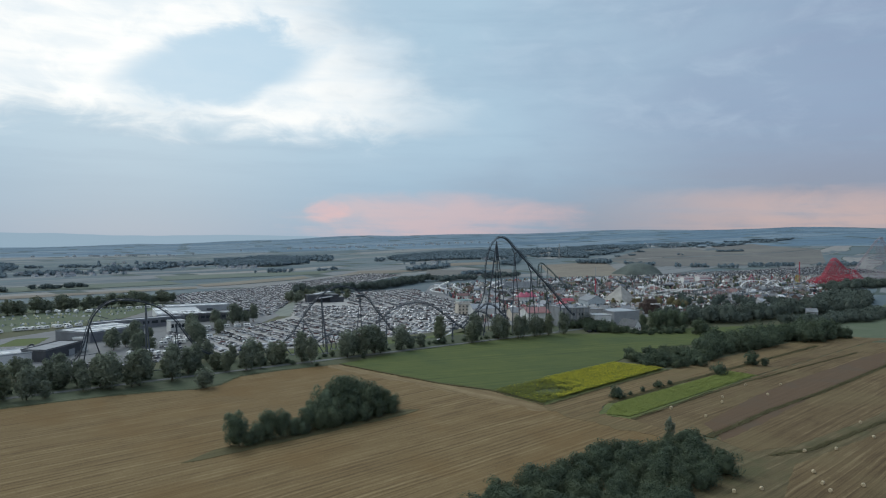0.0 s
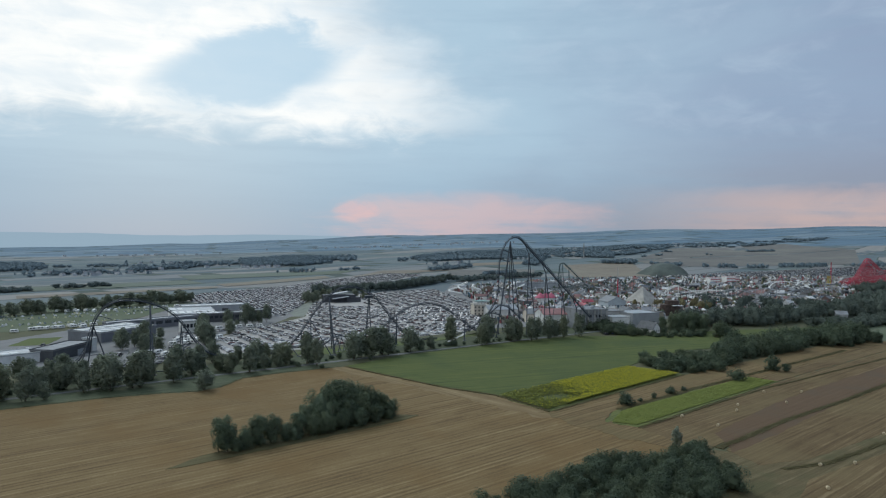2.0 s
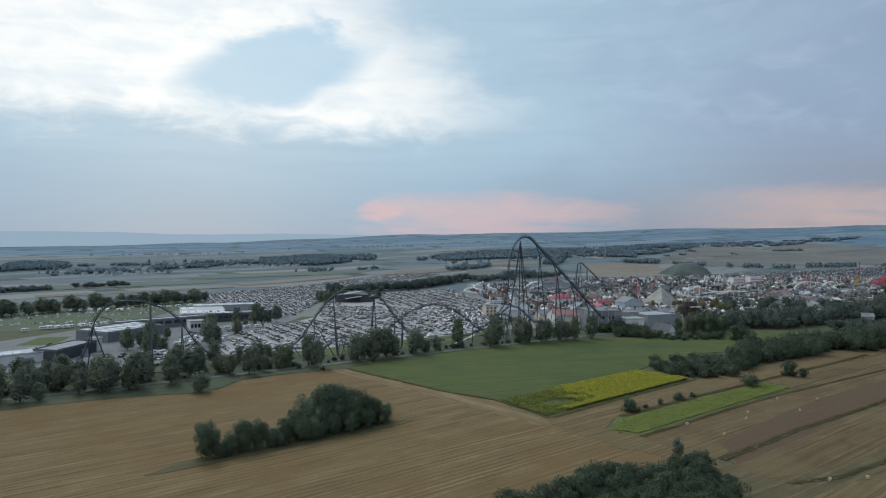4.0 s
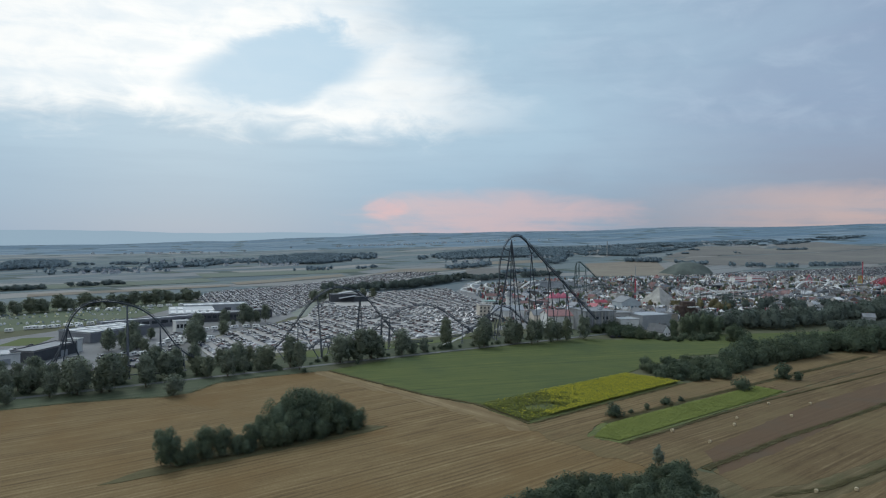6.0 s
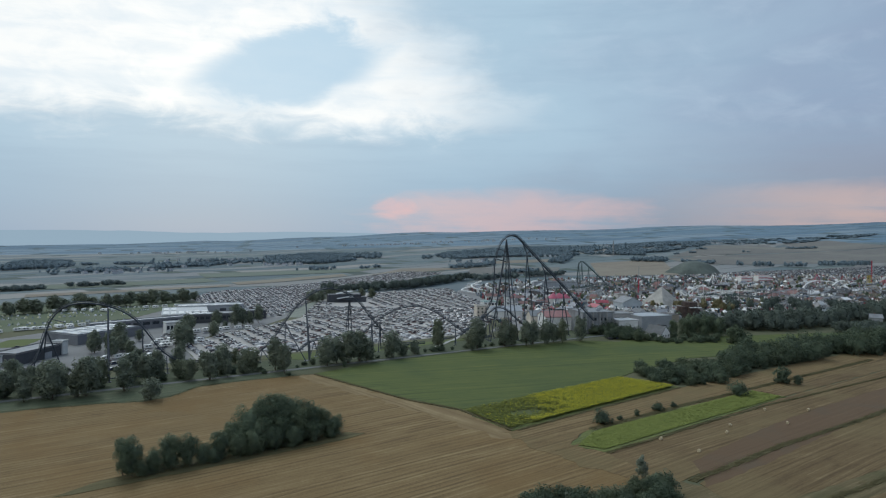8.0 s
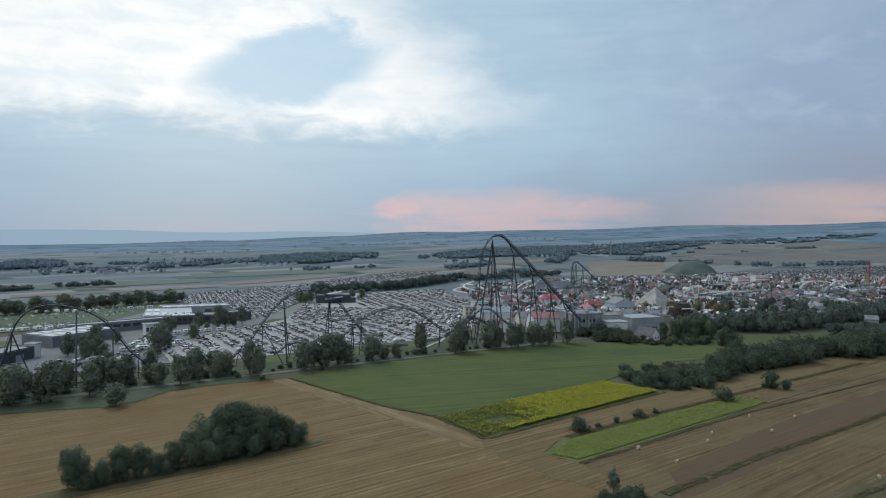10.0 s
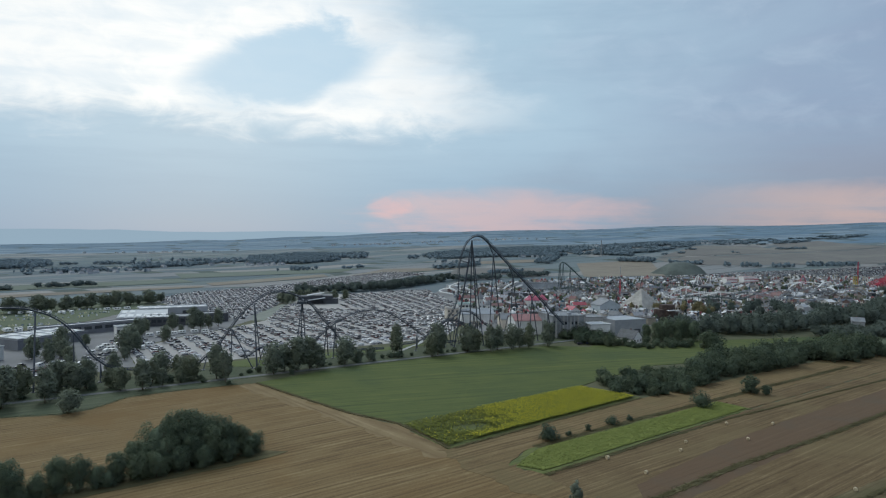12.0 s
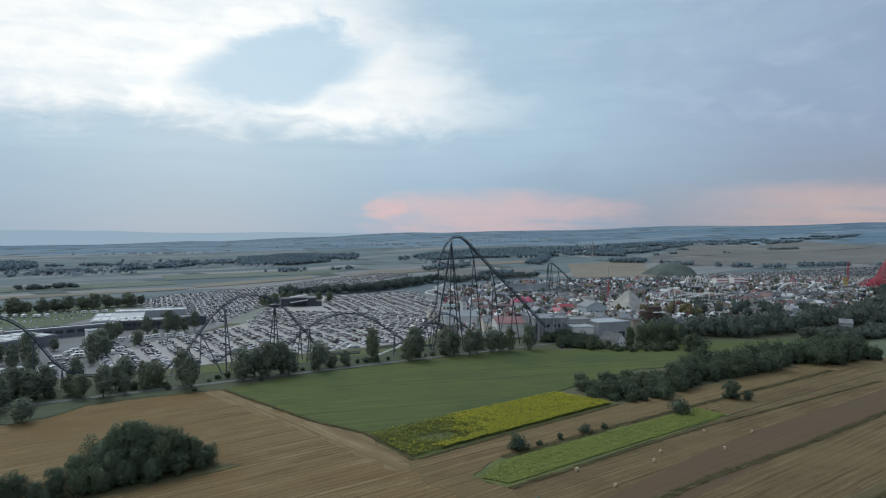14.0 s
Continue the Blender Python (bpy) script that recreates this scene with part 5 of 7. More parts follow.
WINDOW = plain("dark_window_glass", (0.03, 0.037, 0.045), 0.1, 0, 0.2, 1.0, 0.6)
RED_CLOTH = plain("red_canvas", (0.38, 0.10, 0.145), 0.7, 0, 0.2, 0.2)
SAND = plain("sandy_plaster", (0.50, 0.49, 0.46), 0.9, 0, 0.2, 0.15)
YELLOW = plain("yellow_steel", (0.42, 0.33, 0.08), 0.5, 0, 0.2, 0.3)
WALLS = palette("painted_walls", [(0.50, 0.49, 0.47), (0.22, 0.17, 0.14), (0.60, 0.61, 0.62), (0.36, 0.32, 0.26), (0.12, 0.12, 0.125), (0.42, 0.36, 0.28), (0.30, 0.32, 0.35), (0.17, 0.12, 0.11)], 0.8, False, 0.2, 0.25)
ROOFS = palette("mixed_roofs", [(0.18, 0.19, 0.20), (0.17, 0.12, 0.11), (0.46, 0.48, 0.50), (0.11, 0.105, 0.105), (0.25, 0.235, 0.22), (0.60, 0.61, 0.62), (0.21, 0.115, 0.11), (0.16, 0.18, 0.21), (0.30, 0.31, 0.33)], 0.75, False, 0.2, 0.25)


def boxed(name, dims, mat, parent, bevel=0.0, label=""):
    bm = bmesh.new()
    box(bm, *dims)
    if bevel:
        bmesh.ops.bevel(bm, geom=bm.edges[:], offset=bevel, segments=1, affect="EDGES")
    return part(name, bm, mat, parent, label)


def hall(name, x, y, w, d, h, turn, wall, roof, label, lights=0, bays=0, door=True, base=None):
    """A flat-roofed hall, its front towards -y before it is turned."""
    ob = tagged(empty(name, x, y, land(x, y), turn), label, "building")
    boxed("wall", (-w / 2, w / 2, -d / 2, d / 2, -0.2, h), wall, ob, 0.05)
    boxed("roof", (-w / 2 - 0.3, w / 2 + 0.3, -d / 2 - 0.3, d / 2 + 0.3, h, h + 0.45), roof, ob, 0.08)
    bm = bmesh.new()
    for a in ((-w / 2 - 0.3, w / 2 + 0.3, -d / 2 - 0.32, -d / 2), (-w / 2 - 0.3, w / 2 + 0.3, d / 2, d / 2 + 0.32), (-w / 2 - 0.32, -w / 2, -d / 2, d / 2), (w / 2, w / 2 + 0.32, -d / 2, d / 2)):
        box(bm, *a, h + 0.45, h + 0.95)
    part("parapet", bm, wall, ob)
    for n in range(lights):
        px, py = -w / 2 + w * (n % 6 + 0.5) / 6, -d / 4 if n < 6 else d / 4
        boxed("skylight", (px - 2.2, px + 2.2, py - d * 0.16, py + d * 0.16, h + 0.4, h + 1.0), PALE_WALL, ob, 0.2)
    for n in range(bays):
        px = -w / 2 + w * (n + 0.5) / bays
        boxed("window", (px - w / bays * 0.36, px + w / bays * 0.36, -d / 2 - 0.06, -d / 2 + 0.1, h * 0.45, h * 0.8), WINDOW, ob)
        boxed("side_window", (w / 2 - 0.1, w / 2 + 0.06, -d / 2 + d * (n + 0.2) / bays, -d / 2 + d * (n + 0.8) / bays, h * 0.45, h * 0.8), WINDOW, ob)
    if door:
        boxed("roller_door", (w * 0.12, w * 0.12 + min(6, w * 0.25), -d / 2 - 0.08, -d / 2 + 0.1, 0, min(4.6, h * 0.6)), GREY_WALL if wall is not GREY_WALL else DARK_WALL, ob)
    return ob


def house(name, x, y, w, d, h, rise, turn, wall, roof, label, windows=3, category="house"):
    """A house with a gable roof; the gables face along its length."""
    ob = tagged(empty(name, x, y, land(x, y), turn), label, category)
    bm = bmesh.new()
    prism(bm, [(-w / 2, -0.2), (w / 2, -0.2), (w / 2, h), (0, h + rise), (-w / 2, h)], d / 2)
    part("wall", bm, wall, ob)
    for s in (-1, 1):
        bm = bmesh.new()
        e = 0.6
        lo = h - e * rise / (w / 2)
        prism(bm, [(s * (w / 2 + e), lo), (0, h + rise), (0, h + rise + 0.3), (s * (w / 2 + e), lo + 0.3)], d / 2 + 0.5)
        part("roof", bm, roof, ob)
    for n in range(windows):
        px = -w / 2 + w * (n + 0.5) / windows
        boxed("window", (px - 0.55, px + 0.55, -d / 2 - 0.05, -d / 2 + 0.1, h * 0.35, h * 0.35 + 1.4), WINDOW, ob)
        py = -d / 2 + d * (n + 0.5) / windows
        boxed("side_window", (w / 2 - 0.1, w / 2 + 0.05, py - 0.55, py + 0.55, h * 0.35, h * 0.35 + 1.4), WINDOW, ob)
    boxed("chimney", (w * 0.15, w * 0.15 + 0.7, 0, 0.7, h + rise * 0.5, h + rise + 0.8), RED_ROOF, ob)
    return ob


def cone(bm, x, y, z0, z1, r0, r1, n=12):
    a = [bm.verts.new((x + r0 * math.cos(2 * math.pi * k / n), y + r0 * math.sin(2 * math.pi * k / n), z0)) for k in range(n)]
    b = [bm.verts.new((x + r1 * math.cos(2 * math.pi * k / n), y + r1 * math.sin(2 * math.pi * k / n), z1)) for k in range(n)]
    for k in range(n):
        bm.faces.new((a[k], a[(k + 1) % n], b[(k + 1) % n], b[k]))
    bm.faces.new(a[::-1])
    bm.faces.new(b)


# halls by the road
hall("white_hall", -166, 441, 30, 18, 5.5, 40, PALE_WALL, LIGHT_ROOF, "low white hall with a pale ribbed roof", 4, 0)
hall("dark_hall", -143, 461, 37, 15, 6.5, 74, DARK_WALL, GREY_ROOF, "charcoal clad workshop hall", 0, 0)
hall("gate_block", -133, 481, 5, 7, 8, 74, PALE_WALL, LIGHT_ROOF, "narrow white gate block beside the dark hall", 0, 0, False)
hall("exhibition_hall", -136, 545, 50, 33, 6.4, 57, SLATE_WALL, LIGHT_ROOF, "large slate grey exhibition hall with skylights", 12, 0)
hall("entrance_building", -87, 566, 11, 9, 8.5, 30, PALE_WALL, LIGHT_ROOF, "white entrance building with tall dark windows", 0, 4, False)
hall("canopy_building", -120, 596, 76, 9, 6.8, 38, SLATE_WALL, LIGHT_ROOF, "long dark building under a pale flat roof", 0, 10, False)
hall("glass_wing", -72, 640, 40, 20, 6.8, 14, DARK_WALL, GREY_ROOF, "dark glazed wing with a thin roof edge", 3, 9, False)
hall("office_block", -100, 660, 38, 60, 6.5, 14, PALE_WALL, LIGHT_ROOF, "low pale block with roof plant", 8, 6, False)
hall("store_hall", -90, 720, 60, 22, 6, 18, GREY_WALL, LIGHT_ROOF, "long pale storage hall", 6, 0)
hall("black_block", -40, 660, 20, 14, 7, 22, DARK_WALL, GREY_ROOF, "small black clad block beside trees", 0, 0, False)

# station block at the foot of the lift
station = hall("station_block", 243, 557, 27, 30, 16.5, 6, plain("worn_concrete", (0.235, 0.25, 0.265), 0.85, 0, 0.3, 0.12), GREY_ROOF, "tall grey concrete coaster station block", 0, 0, False)
for k, px in enumerate((-11, -5, 1, 7, 12.4)):
    boxed("pilaster", (px - 0.6, px + 0.6, -15.5, -14.9, 0, 16.2 + k % 2), CONCRETE, station, 0.05)
boxed("loading_gate", (-13.2, -11.9, -15.2, -14.8, 0, 13.5), DARK_WALL, station)
for px, py in ((-9, 2), (4, -5), (11, 6)):
    boxed("roof_unit", (px - 1.6, px + 1.6, py - 1.2, py + 1.2, 16.9, 18.6), LIGHT_ROOF, station, 0.1)
for n in range(3):
    boxed("window", (-4 + n * 4.4, -1.6 + n * 4.4, -15.1, -14.8, 10.5, 12.6), WINDOW, station)
for k, px in enumerate((-8, -2, 4, 10)):
    boxed("pipe", (px - 0.18, px + 0.18, -15.75, -15.4, 3, 18.5 - k % 2), LIGHT_ROOF, station)
for z in (6.0, 12.9):
    boxed("cable_tray", (-11, 12, -15.85, -15.5, z, z + 0.4), GREY_ROOF, station)
hall("white_annex", 268, 548, 17, 14, 10, 8, PALE_WALL, LIGHT_ROOF, "low white annex in front of the station", 0, 0)
hall("grey_warehouse", 296, 567, 30, 26, 11.5, 14, GREY_WALL, LIGHT_ROOF, "light grey warehouse with a wide door", 0, 0)
house("red_roof_hall", 218, 572, 20, 24, 11, 4, 94, PALE_WALL, plain("red_sheet_roof", (0.28, 0.145, 0.14), 0.7, 0, 0.2, 0.2), "pale hall with a low red roof under the lift", 5, "building")
hall("station_annex", 268, 574, 30, 18, 12.5, 8, CONCRETE, GREY_ROOF, "lower grey concrete block behind the station", 0, 5, False)
for x, y, h in ((258, 538, 8), (262, 537, 7), (266, 533, 8.5), (272, 531, 7), (248, 539, 9), (240, 538, 8), (277, 513, 5), (292, 510, 6)):
    bed = BUSH[int(x) % len(BUSH)]
    copy_thing(bed, pose(x, y, 0, 0, 0, x * 37 % 360) @ Matrix.Diagonal((h / 6, h / 6, h / 6, 1)))["group"] = "bushes by the farmhouse"
for bed in BUSH:
    for o in (*bed.children_recursive, bed):
        bpy.data.objects.remove(o)
house("farmhouse", 284, 521, 10, 15, 3.8, 5.2, 28, plain("white_render", (0.74, 0.74, 0.73), 0.8, 0, 0.08, 0.3), plain("dark_grey_tiles", (0.11, 0.115, 0.12), 0.8, 0, 0.25, 0.5), "white farmhouse with a grey gable roof")
house("wood_house", 531, 594, 12, 10, 4.5, 3, 60, GREY_WALL, GREY_ROOF, "white house at the edge of the wood")
house("gabled_hall", 340, 712, 23, 20, 8, 5.5, 8, plain("pale_blue_boards", (0.38, 0.43, 0.46), 0.8, 0, 0.12, 0.3), GREY_ROOF, "pale blue gabled hall with a row of windows", 6, "building")

# landmark buildings
pyramid = tagged(empty("pyramid", 397, 752, 0, 24), "pale sandy stepped pyramid in the park", "pyramid")
for n in range(22):
    r = 17 * (1 - n / 22)
    boxed("step", (-r, r, -r, r, n * 0.95 - (0.2 if n == 0 else 0), n * 0.95 + 0.95), SAND, pyramid)
for x, y, r, h, c in ((199, 668, 3.2, 18, PALE_WALL), (206, 662, 2.4, 13, PALE_WALL)):
    t = tagged(empty("castle_tower", x, y, 0), "round castle tower with a pointed grey roof", "tower", "castle towers")
    bm = bmesh.new()
    cone(bm, 0, 0, -0.2, h, r, r * 0.95, 14)
    part("wall", bm, c, t)
    bm = bmesh.new()
    cone(bm, 0, 0, h, h + r * 2.2, r * 1.25, 0.1, 14)
    part("roof", bm, GREY_ROOF, t)
    for k in range(3):
        boxed("window", (-0.4, 0.4, -r - 0.05, -r + 0.5, h * (0.4 + 0.2 * k), h * (0.4 + 0.2 * k) + 1.3), WINDOW, t)
house("castle_hall", 190, 640, 14, 30, 8, 4, 96, PALE_WALL, LIGHT_ROOF, "pale castle hall with a grey roof", 6, "building")
hotel = hall("park_hotel", 172, 652, 15, 11, 11, 4, CREAM_WALL, GREY_ROOF, "cream three storey building beside the coaster", 0, 0, False)
for k in range(12):
    boxed("window", (-6.6 + (k % 4) * 3.7, -5.2 + (k % 4) * 3.7, -5.6, -5.4, 1.6 + (k // 4) * 3.3, 3.3 + (k // 4) * 3.3), WINDOW, hotel)
house("ride_hall", 214, 602, 14, 22, 8, 4, 92, CREAM_WALL, GREY_ROOF, "yellowish ride hall behind the coaster", 5, "building")
tent = tagged(empty("red_marquee", 284, 775, 0, 10, 0.8), "big red canvas marquee with peaks", "tent")
bm = bmesh.new()
for x in (-9, 0, 9):
    cone(bm, x, 0, 8.5, 15.5, 8.6, 0.5, 10)
    cone(bm, x, 0, 8.0, 8.5, 9.0, 8.6, 10)
part("canopy", bm, RED_CLOTH, tent)
bm = bmesh.new()
for x in (-9, 0, 9):
    cone(bm, x, 0, -0.1, 8.2, 7.6, 7.6, 10)
part("wall", bm, PALE_WALL, tent)
stage = tagged(empty("concert_stage", 40, 806, 0, 8, 0.72), "dark concert stage with white pitched canopies", "stage")
boxed("stage_house", (-26, 26, -6, 16, -0.1, 12), DARK_WALL, stage, 0.1)
for x, z in ((-14, 12), (-14, 5.5)):
    bm = bmesh.new()
    prism(bm, [(-13, z + 0.6), (13, z + 4.4), (13, z + 5.0), (-13, z + 1.2)], 8.5)
    ob = part("canopy", bm, LIGHT_ROOF, stage)
    ob.location = (x + 14, -10 if z < 8 else 2, 0)
boxed("wing", (10, 34, -8, 10, -0.1, 8), DARK_WALL, stage, 0.1)
for x in (-24, -8, 8, 24):
    bm = bmesh.new()
    tube(bm, [(x, -8, 0), (x, -8, 14)], 0.3, 6)
    part("truss_post", bm, STEEL, stage)


def mast(name, x, y, h, w, mat, label, cap=None):
    """A lattice tower with four legs, rings and braces."""
    ob = tagged(empty(name, x, y, land(x, y)), label, "tower ride")
    for sx in (-1, 1):
        for sy in (-1, 1):
            bm = bmesh.new()
            tube(bm, [(sx * w, sy * w, -0.2), (sx * w * 0.7, sy * w * 0.7, h)], w * 0.13 + 0.12, 5)
            part("leg", bm, mat, ob)
    bm = bmesh.new()
    n = int(h / (w * 2.4))
    for k in range(n):
        z0, z1 = h * k / n, h * (k + 1) / n
        a = w * (1 - 0.3 * k / n)
        for p, q in (((-a, -a), (a, -a)), ((a, -a), (a, a)), ((a, a), (-a, a)), ((-a, a), (-a, -a))):
            tube(bm, [(*p, z0), (*q, z1)], w * 0.09 + 0.06, 4)
            tube(bm, [(*p, z1), (*q, z1)], w * 0.09 + 0.06, 4)
    part("lattice", bm, mat, ob)
    if cap:
        boxed("cabin", (-w * 1.7, w * 1.7, -w * 1.7, w * 1.7, h * 0.25, h * 0.25 + 2.4), cap, ob, 0.2)
        boxed("head", (-w * 1.2, w * 1.2, -w * 1.2, w * 1.2, h, h + 1.2), cap, ob, 0.2)
    return ob


drop = mast("drop_tower", 424, 876, 21, 0.6, RED_STEEL, "slim red drop tower with a pale mast", RED_CLOTH)
bm = bmesh.new()
tube(bm, [(0, 0, 20), (0, 0, 39)], 0.35, 6)
part("mast", bm, LIGHT_ROOF, drop)
mast("yellow_tower", 800, 925, 20, 2.2, YELLOW, "square yellow observation tower", GREY_ROOF)
mast("red_mast", 808, 930, 40, 0.5, RED_STEEL, "tall thin red mast", None)
mast("radio_mast", 716, 1700, 42, 1.0, CONCRETE, "far pale lattice mast", None)


def slide(name, pts, r, mat, label, posts=True):
    ob = tagged(empty(name, 0, 0, 0), label, "water slide")
    line = curve(pts, 2.5)
    bm = bmesh.new()
    tube(bm, line, r, 8)
    part("tube", bm, mat, ob)
    if posts:
        for p in line[::5]:
            bm = bmesh.new()
            tube(bm, [(p.x, p.y, 0), (p.x, p.y, p.z)], 0.22, 5)
            part("post", bm, CONCRETE, ob)
    return ob


def curl(x, y, top, r, turns, drop, deg=0):
    """A helix that winds down and then runs out."""
    pts = []
    for k in range(int(turns * 8) + 1):
        a = radians(deg + k * 45)
        pts.append((x + r * math.cos(a) * (1 + 0.05 * k), y + r * math.sin(a), top - drop * k / (turns * 8)))
    e = radians(deg + turns * 360 + 60)
    pts.append((x + 2.1 * r * math.cos(e), y + 2.1 * r * math.sin(e), max(1.5, top - drop - 2)))
    return pts


slide("water_slide", curl(214, 918, 16, 6, 0.8, 11), 1.1, WHITE_PAINT, "wide white spiral water slide tube")
slide("water_slide", curl(230, 906, 13, 5, 0.7, 9, 120), 1.4, WHITE_PAINT, "wide white water slide curling down")
slide("water_slide", curl(200, 912, 8, 6, 0.6, 5, 40), 1.0, WHITE_PAINT, "low white water slide curling down")
slide("water_slide", [(288, 958, 3), (296, 962, 8), (306, 966, 12), (312, 968, 13)], 1.3, WHITE_PAINT, "short steep white water slide")
slide("water_slide", [(296, 952, 3), (306, 956, 6), (316, 960, 9)], 1.1, WHITE_PAINT, "short white water slide")
slide("water_slide", [(744, 936, 3), (768, 948, 13), (782, 952, 14)], 1.0, WHITE_PAINT, "long straight pale slide")
slide("water_slide", [(700, 935, 3), (720, 948, 11), (736, 952, 14)], 1.0, WHITE_PAINT, "long straight pale slide")
for n, (x, y, h) in enumerate(((606, 1012, 16), (636, 1030, 15))):
    ob = tagged(empty("swing_ride", x, y, land(x, y), 20 + 10 * n), "white swing ride with leaning arms", "fairground ride", "swing rides")
    for a in (-1, 1):
        for b in (-1, 1):
            bm = bmesh.new()
            tube(bm, [(a * 8, b * 4, 0), (a * 1.2, b * 1.5, h)], 0.5, 6)
            part("arm", bm, WHITE_PAINT, ob)
    boxed("gondola", (-3, 3, -4, 4, h * 0.3, h * 0.3 + 3), GREY_ROOF, ob, 0.3)
ride = tagged(empty("red_swing_ride", 765, 990, land(765, 990), 15, 0.85), "red swing ride with an arched frame", "fairground ride")
for a in (-1, 1):
    bm = bmesh.new()
    tube(bm, curve([(a * 12, 0, 0), (a * 8, 0, 7), (a * 4, 0, 13.5), (0, 0, 19)], 2), 0.9, 6)
    part("frame", bm, RED_CLOTH, ride)
boxed("gondola", (-5, 5, -2, 2, 5, 8), RED_CLOTH, ride, 0.3)


def coaster_loop(name, pts, mat, label, gap=3):
    ob = tagged(empty(name, 0, 0, 0), label, "roller coaster")
    line = track(ob, pts, mat, 0.4, 0.8, 4.0, 0.18)
    for p in line[::gap]:
        if p.z > 2:
            bm = bmesh.new()
            tube(bm, [(p.x, p.y, land(p.x, p.y) - 0.2), (p.x, p.y, p.z)], 0.3, 5)
            part("support", bm, mat, ob)
    return ob


coaster_loop("family_coaster", [(560, 760, 3), (585, 775, 12), (612, 800, 19), (630, 820, 12), (655, 840, 4), (690, 850, 9), (720, 852, 5)], GREY_ROOF, "dark family coaster with a straight lift", 3)
coaster_loop("blue_coaster", [(470, 950, 4), (495, 965, 16), (520, 970, 9), (545, 985, 20), (575, 990, 10), (600, 1000, 4)], GREEN_STEEL, "blue grey looping coaster", 2)
coaster_loop("white_coaster", [(300, 960, 3), (330, 975, 12), (360, 985, 6), (400, 1000, 14), (440, 1010, 5)], LIGHT_ROOF, "pale low junior coaster", 2)

# low ride tracks that wind between the buildings
loops = random.Random(63)
for n in range(11):
    x, y, r = loops.uniform(300, 760), loops.uniform(720, 1040), loops.uniform(18, 34)
    pts = [(x + r * 1.6 * math.cos(k * 0.7 + n), y + r * 0.7 * math.sin(k * 0.7 + n), max(3.0, loops.uniform(5, 12) + 4 * math.sin(k * 1.9 + n))) for k in range(8)]
    coaster_loop("junior_coaster", pts, (WHITE_PAINT, LIGHT_ROOF, GREY_ROOF, GREEN_STEEL)[n % 4], ("white winding junior coaster", "pale grey winding junior coaster", "dark grey winding junior coaster", "blue grey winding junior coaster")[n % 4], 2)["group"] = "junior coasters"

# the red wooden coaster
red = tagged(empty("wooden_coaster", 0, 0, 0), "big bright red wooden roller coaster with dense timber trestles", "roller coaster")


def trestle(profile, x0, y0, turn, depth, mat, parent, bay=6.5, thick=1.0):
    """Timber bents under a line of track: posts, ledgers and braces."""
    c, s = math.cos(radians(turn)), math.sin(radians(turn))

    def at(u, v, z):
        x, y = x0 + u * c - v * s, y0 + u * s + v * c
        return (x, y, z + land(x, y))
    for v in np.linspace(-depth / 2, depth / 2, 3):
        bm = bmesh.new()
        for (u0, z0), (u1, z1) in zip(profile, profile[1:]):
            n = max(1, int((u1 - u0) / bay))
            for k in range(n):
                ua, ub = u0 + (u1 - u0) * k / n, u0 + (u1 - u0) * (k + 1) / n
                za, zb = z0 + (z1 - z0) * k / n, z0 + (z1 - z0) * (k + 1) / n
                tube(bm, [at(ua, v, -0.5), at(ua, v, za)], 0.28 * thick, 4)
                tube(bm, [at(ua, v, 0), at(ub, v, zb)], 0.2 * thick, 4)
                for q in range(1, int(min(za, zb) / 5)):
                    tube(bm, [at(ua, v, q * 5), at(ub, v, q * 5)], 0.2 * thick, 4)
                    tube(bm, [at(ua, v, q * 5 - 5), at(ub, v, q * 5)], 0.17 * thick, 4)
        part("trestle", bm, mat, parent)
        bm = bmesh.new()
        tube(bm, [at(u, v, z + 0.5) for u, z in profile], 0.7 * thick, 6)
        part("track", bm, mat, parent)


trestle([(0, 3), (10, 8), (16, 13), (34, 41), (38, 43), (43, 38), (58, 24), (75, 22), (92, 6)], 854, 950, -4, 7, RED_STEEL, red, 4.5, 0.8)
trestle([(0, 3), (14, 8), (34, 13), (54, 9), (72, 12), (90, 4)], 860, 966, -3, 14, RED_STEEL, red, 5, 0.75)
steel = tagged(empty("lattice_coaster", 0, 0, 0), "pale grey steel coaster with a lattice lift", "roller coaster")
trestle([(0, 6), (16, 26), (34, 50), (50, 70), (58, 76), (66, 60), (74, 26), (84, 4)], 958, 985, -8, 5, plain("dusty_pink_steel", (0.30, 0.24, 0.26), 0.6), steel, 12, 0.5)

# showpieces of the park
wall_ = hall("castle_wall", 343, 984, 66, 12, 9.5, 0, plain("blue_grey_render", (0.34, 0.37, 0.40), 0.85, 0, 0.15, 0.2), GREY_ROOF, "pale blue grey castle wall with battlements", 0, 0, False)
for k in range(14):
    boxed("battlement", (-32 + k * 4.8, -29.4 + k * 4.8, -6.4, -5.6, 9.9, 12.4), LIGHT_ROOF, wall_)
for px in (-30, -8, 14, 30):
    boxed("buttress", (px - 1.2, px + 1.2, -7.2, -6.0, 0, 9), LIGHT_ROOF, wall_, 0.1)
rock = tagged(empty("rock_ride", 372, 640, 0, 12), "dark brown rock faced ride building with a flat top", "building")
ROCK = plain("brown_rockwork", (0.075, 0.055, 0.048), 0.95, 0, 0.35, 0.4)
for n, (w, d, h, ox) in enumerate(((15, 12, 15, 0), (9, 10, 11, -9), (7, 9, 8, 8))):
    bm = bmesh.new()
    cone(bm, ox, 0, -0.2, h, w * 0.62, w * 0.5, 9)
    bmesh.ops.scale(bm, vec=(1, d / w, 1), verts=bm.verts)
    part("rock", bm, ROCK, rock)
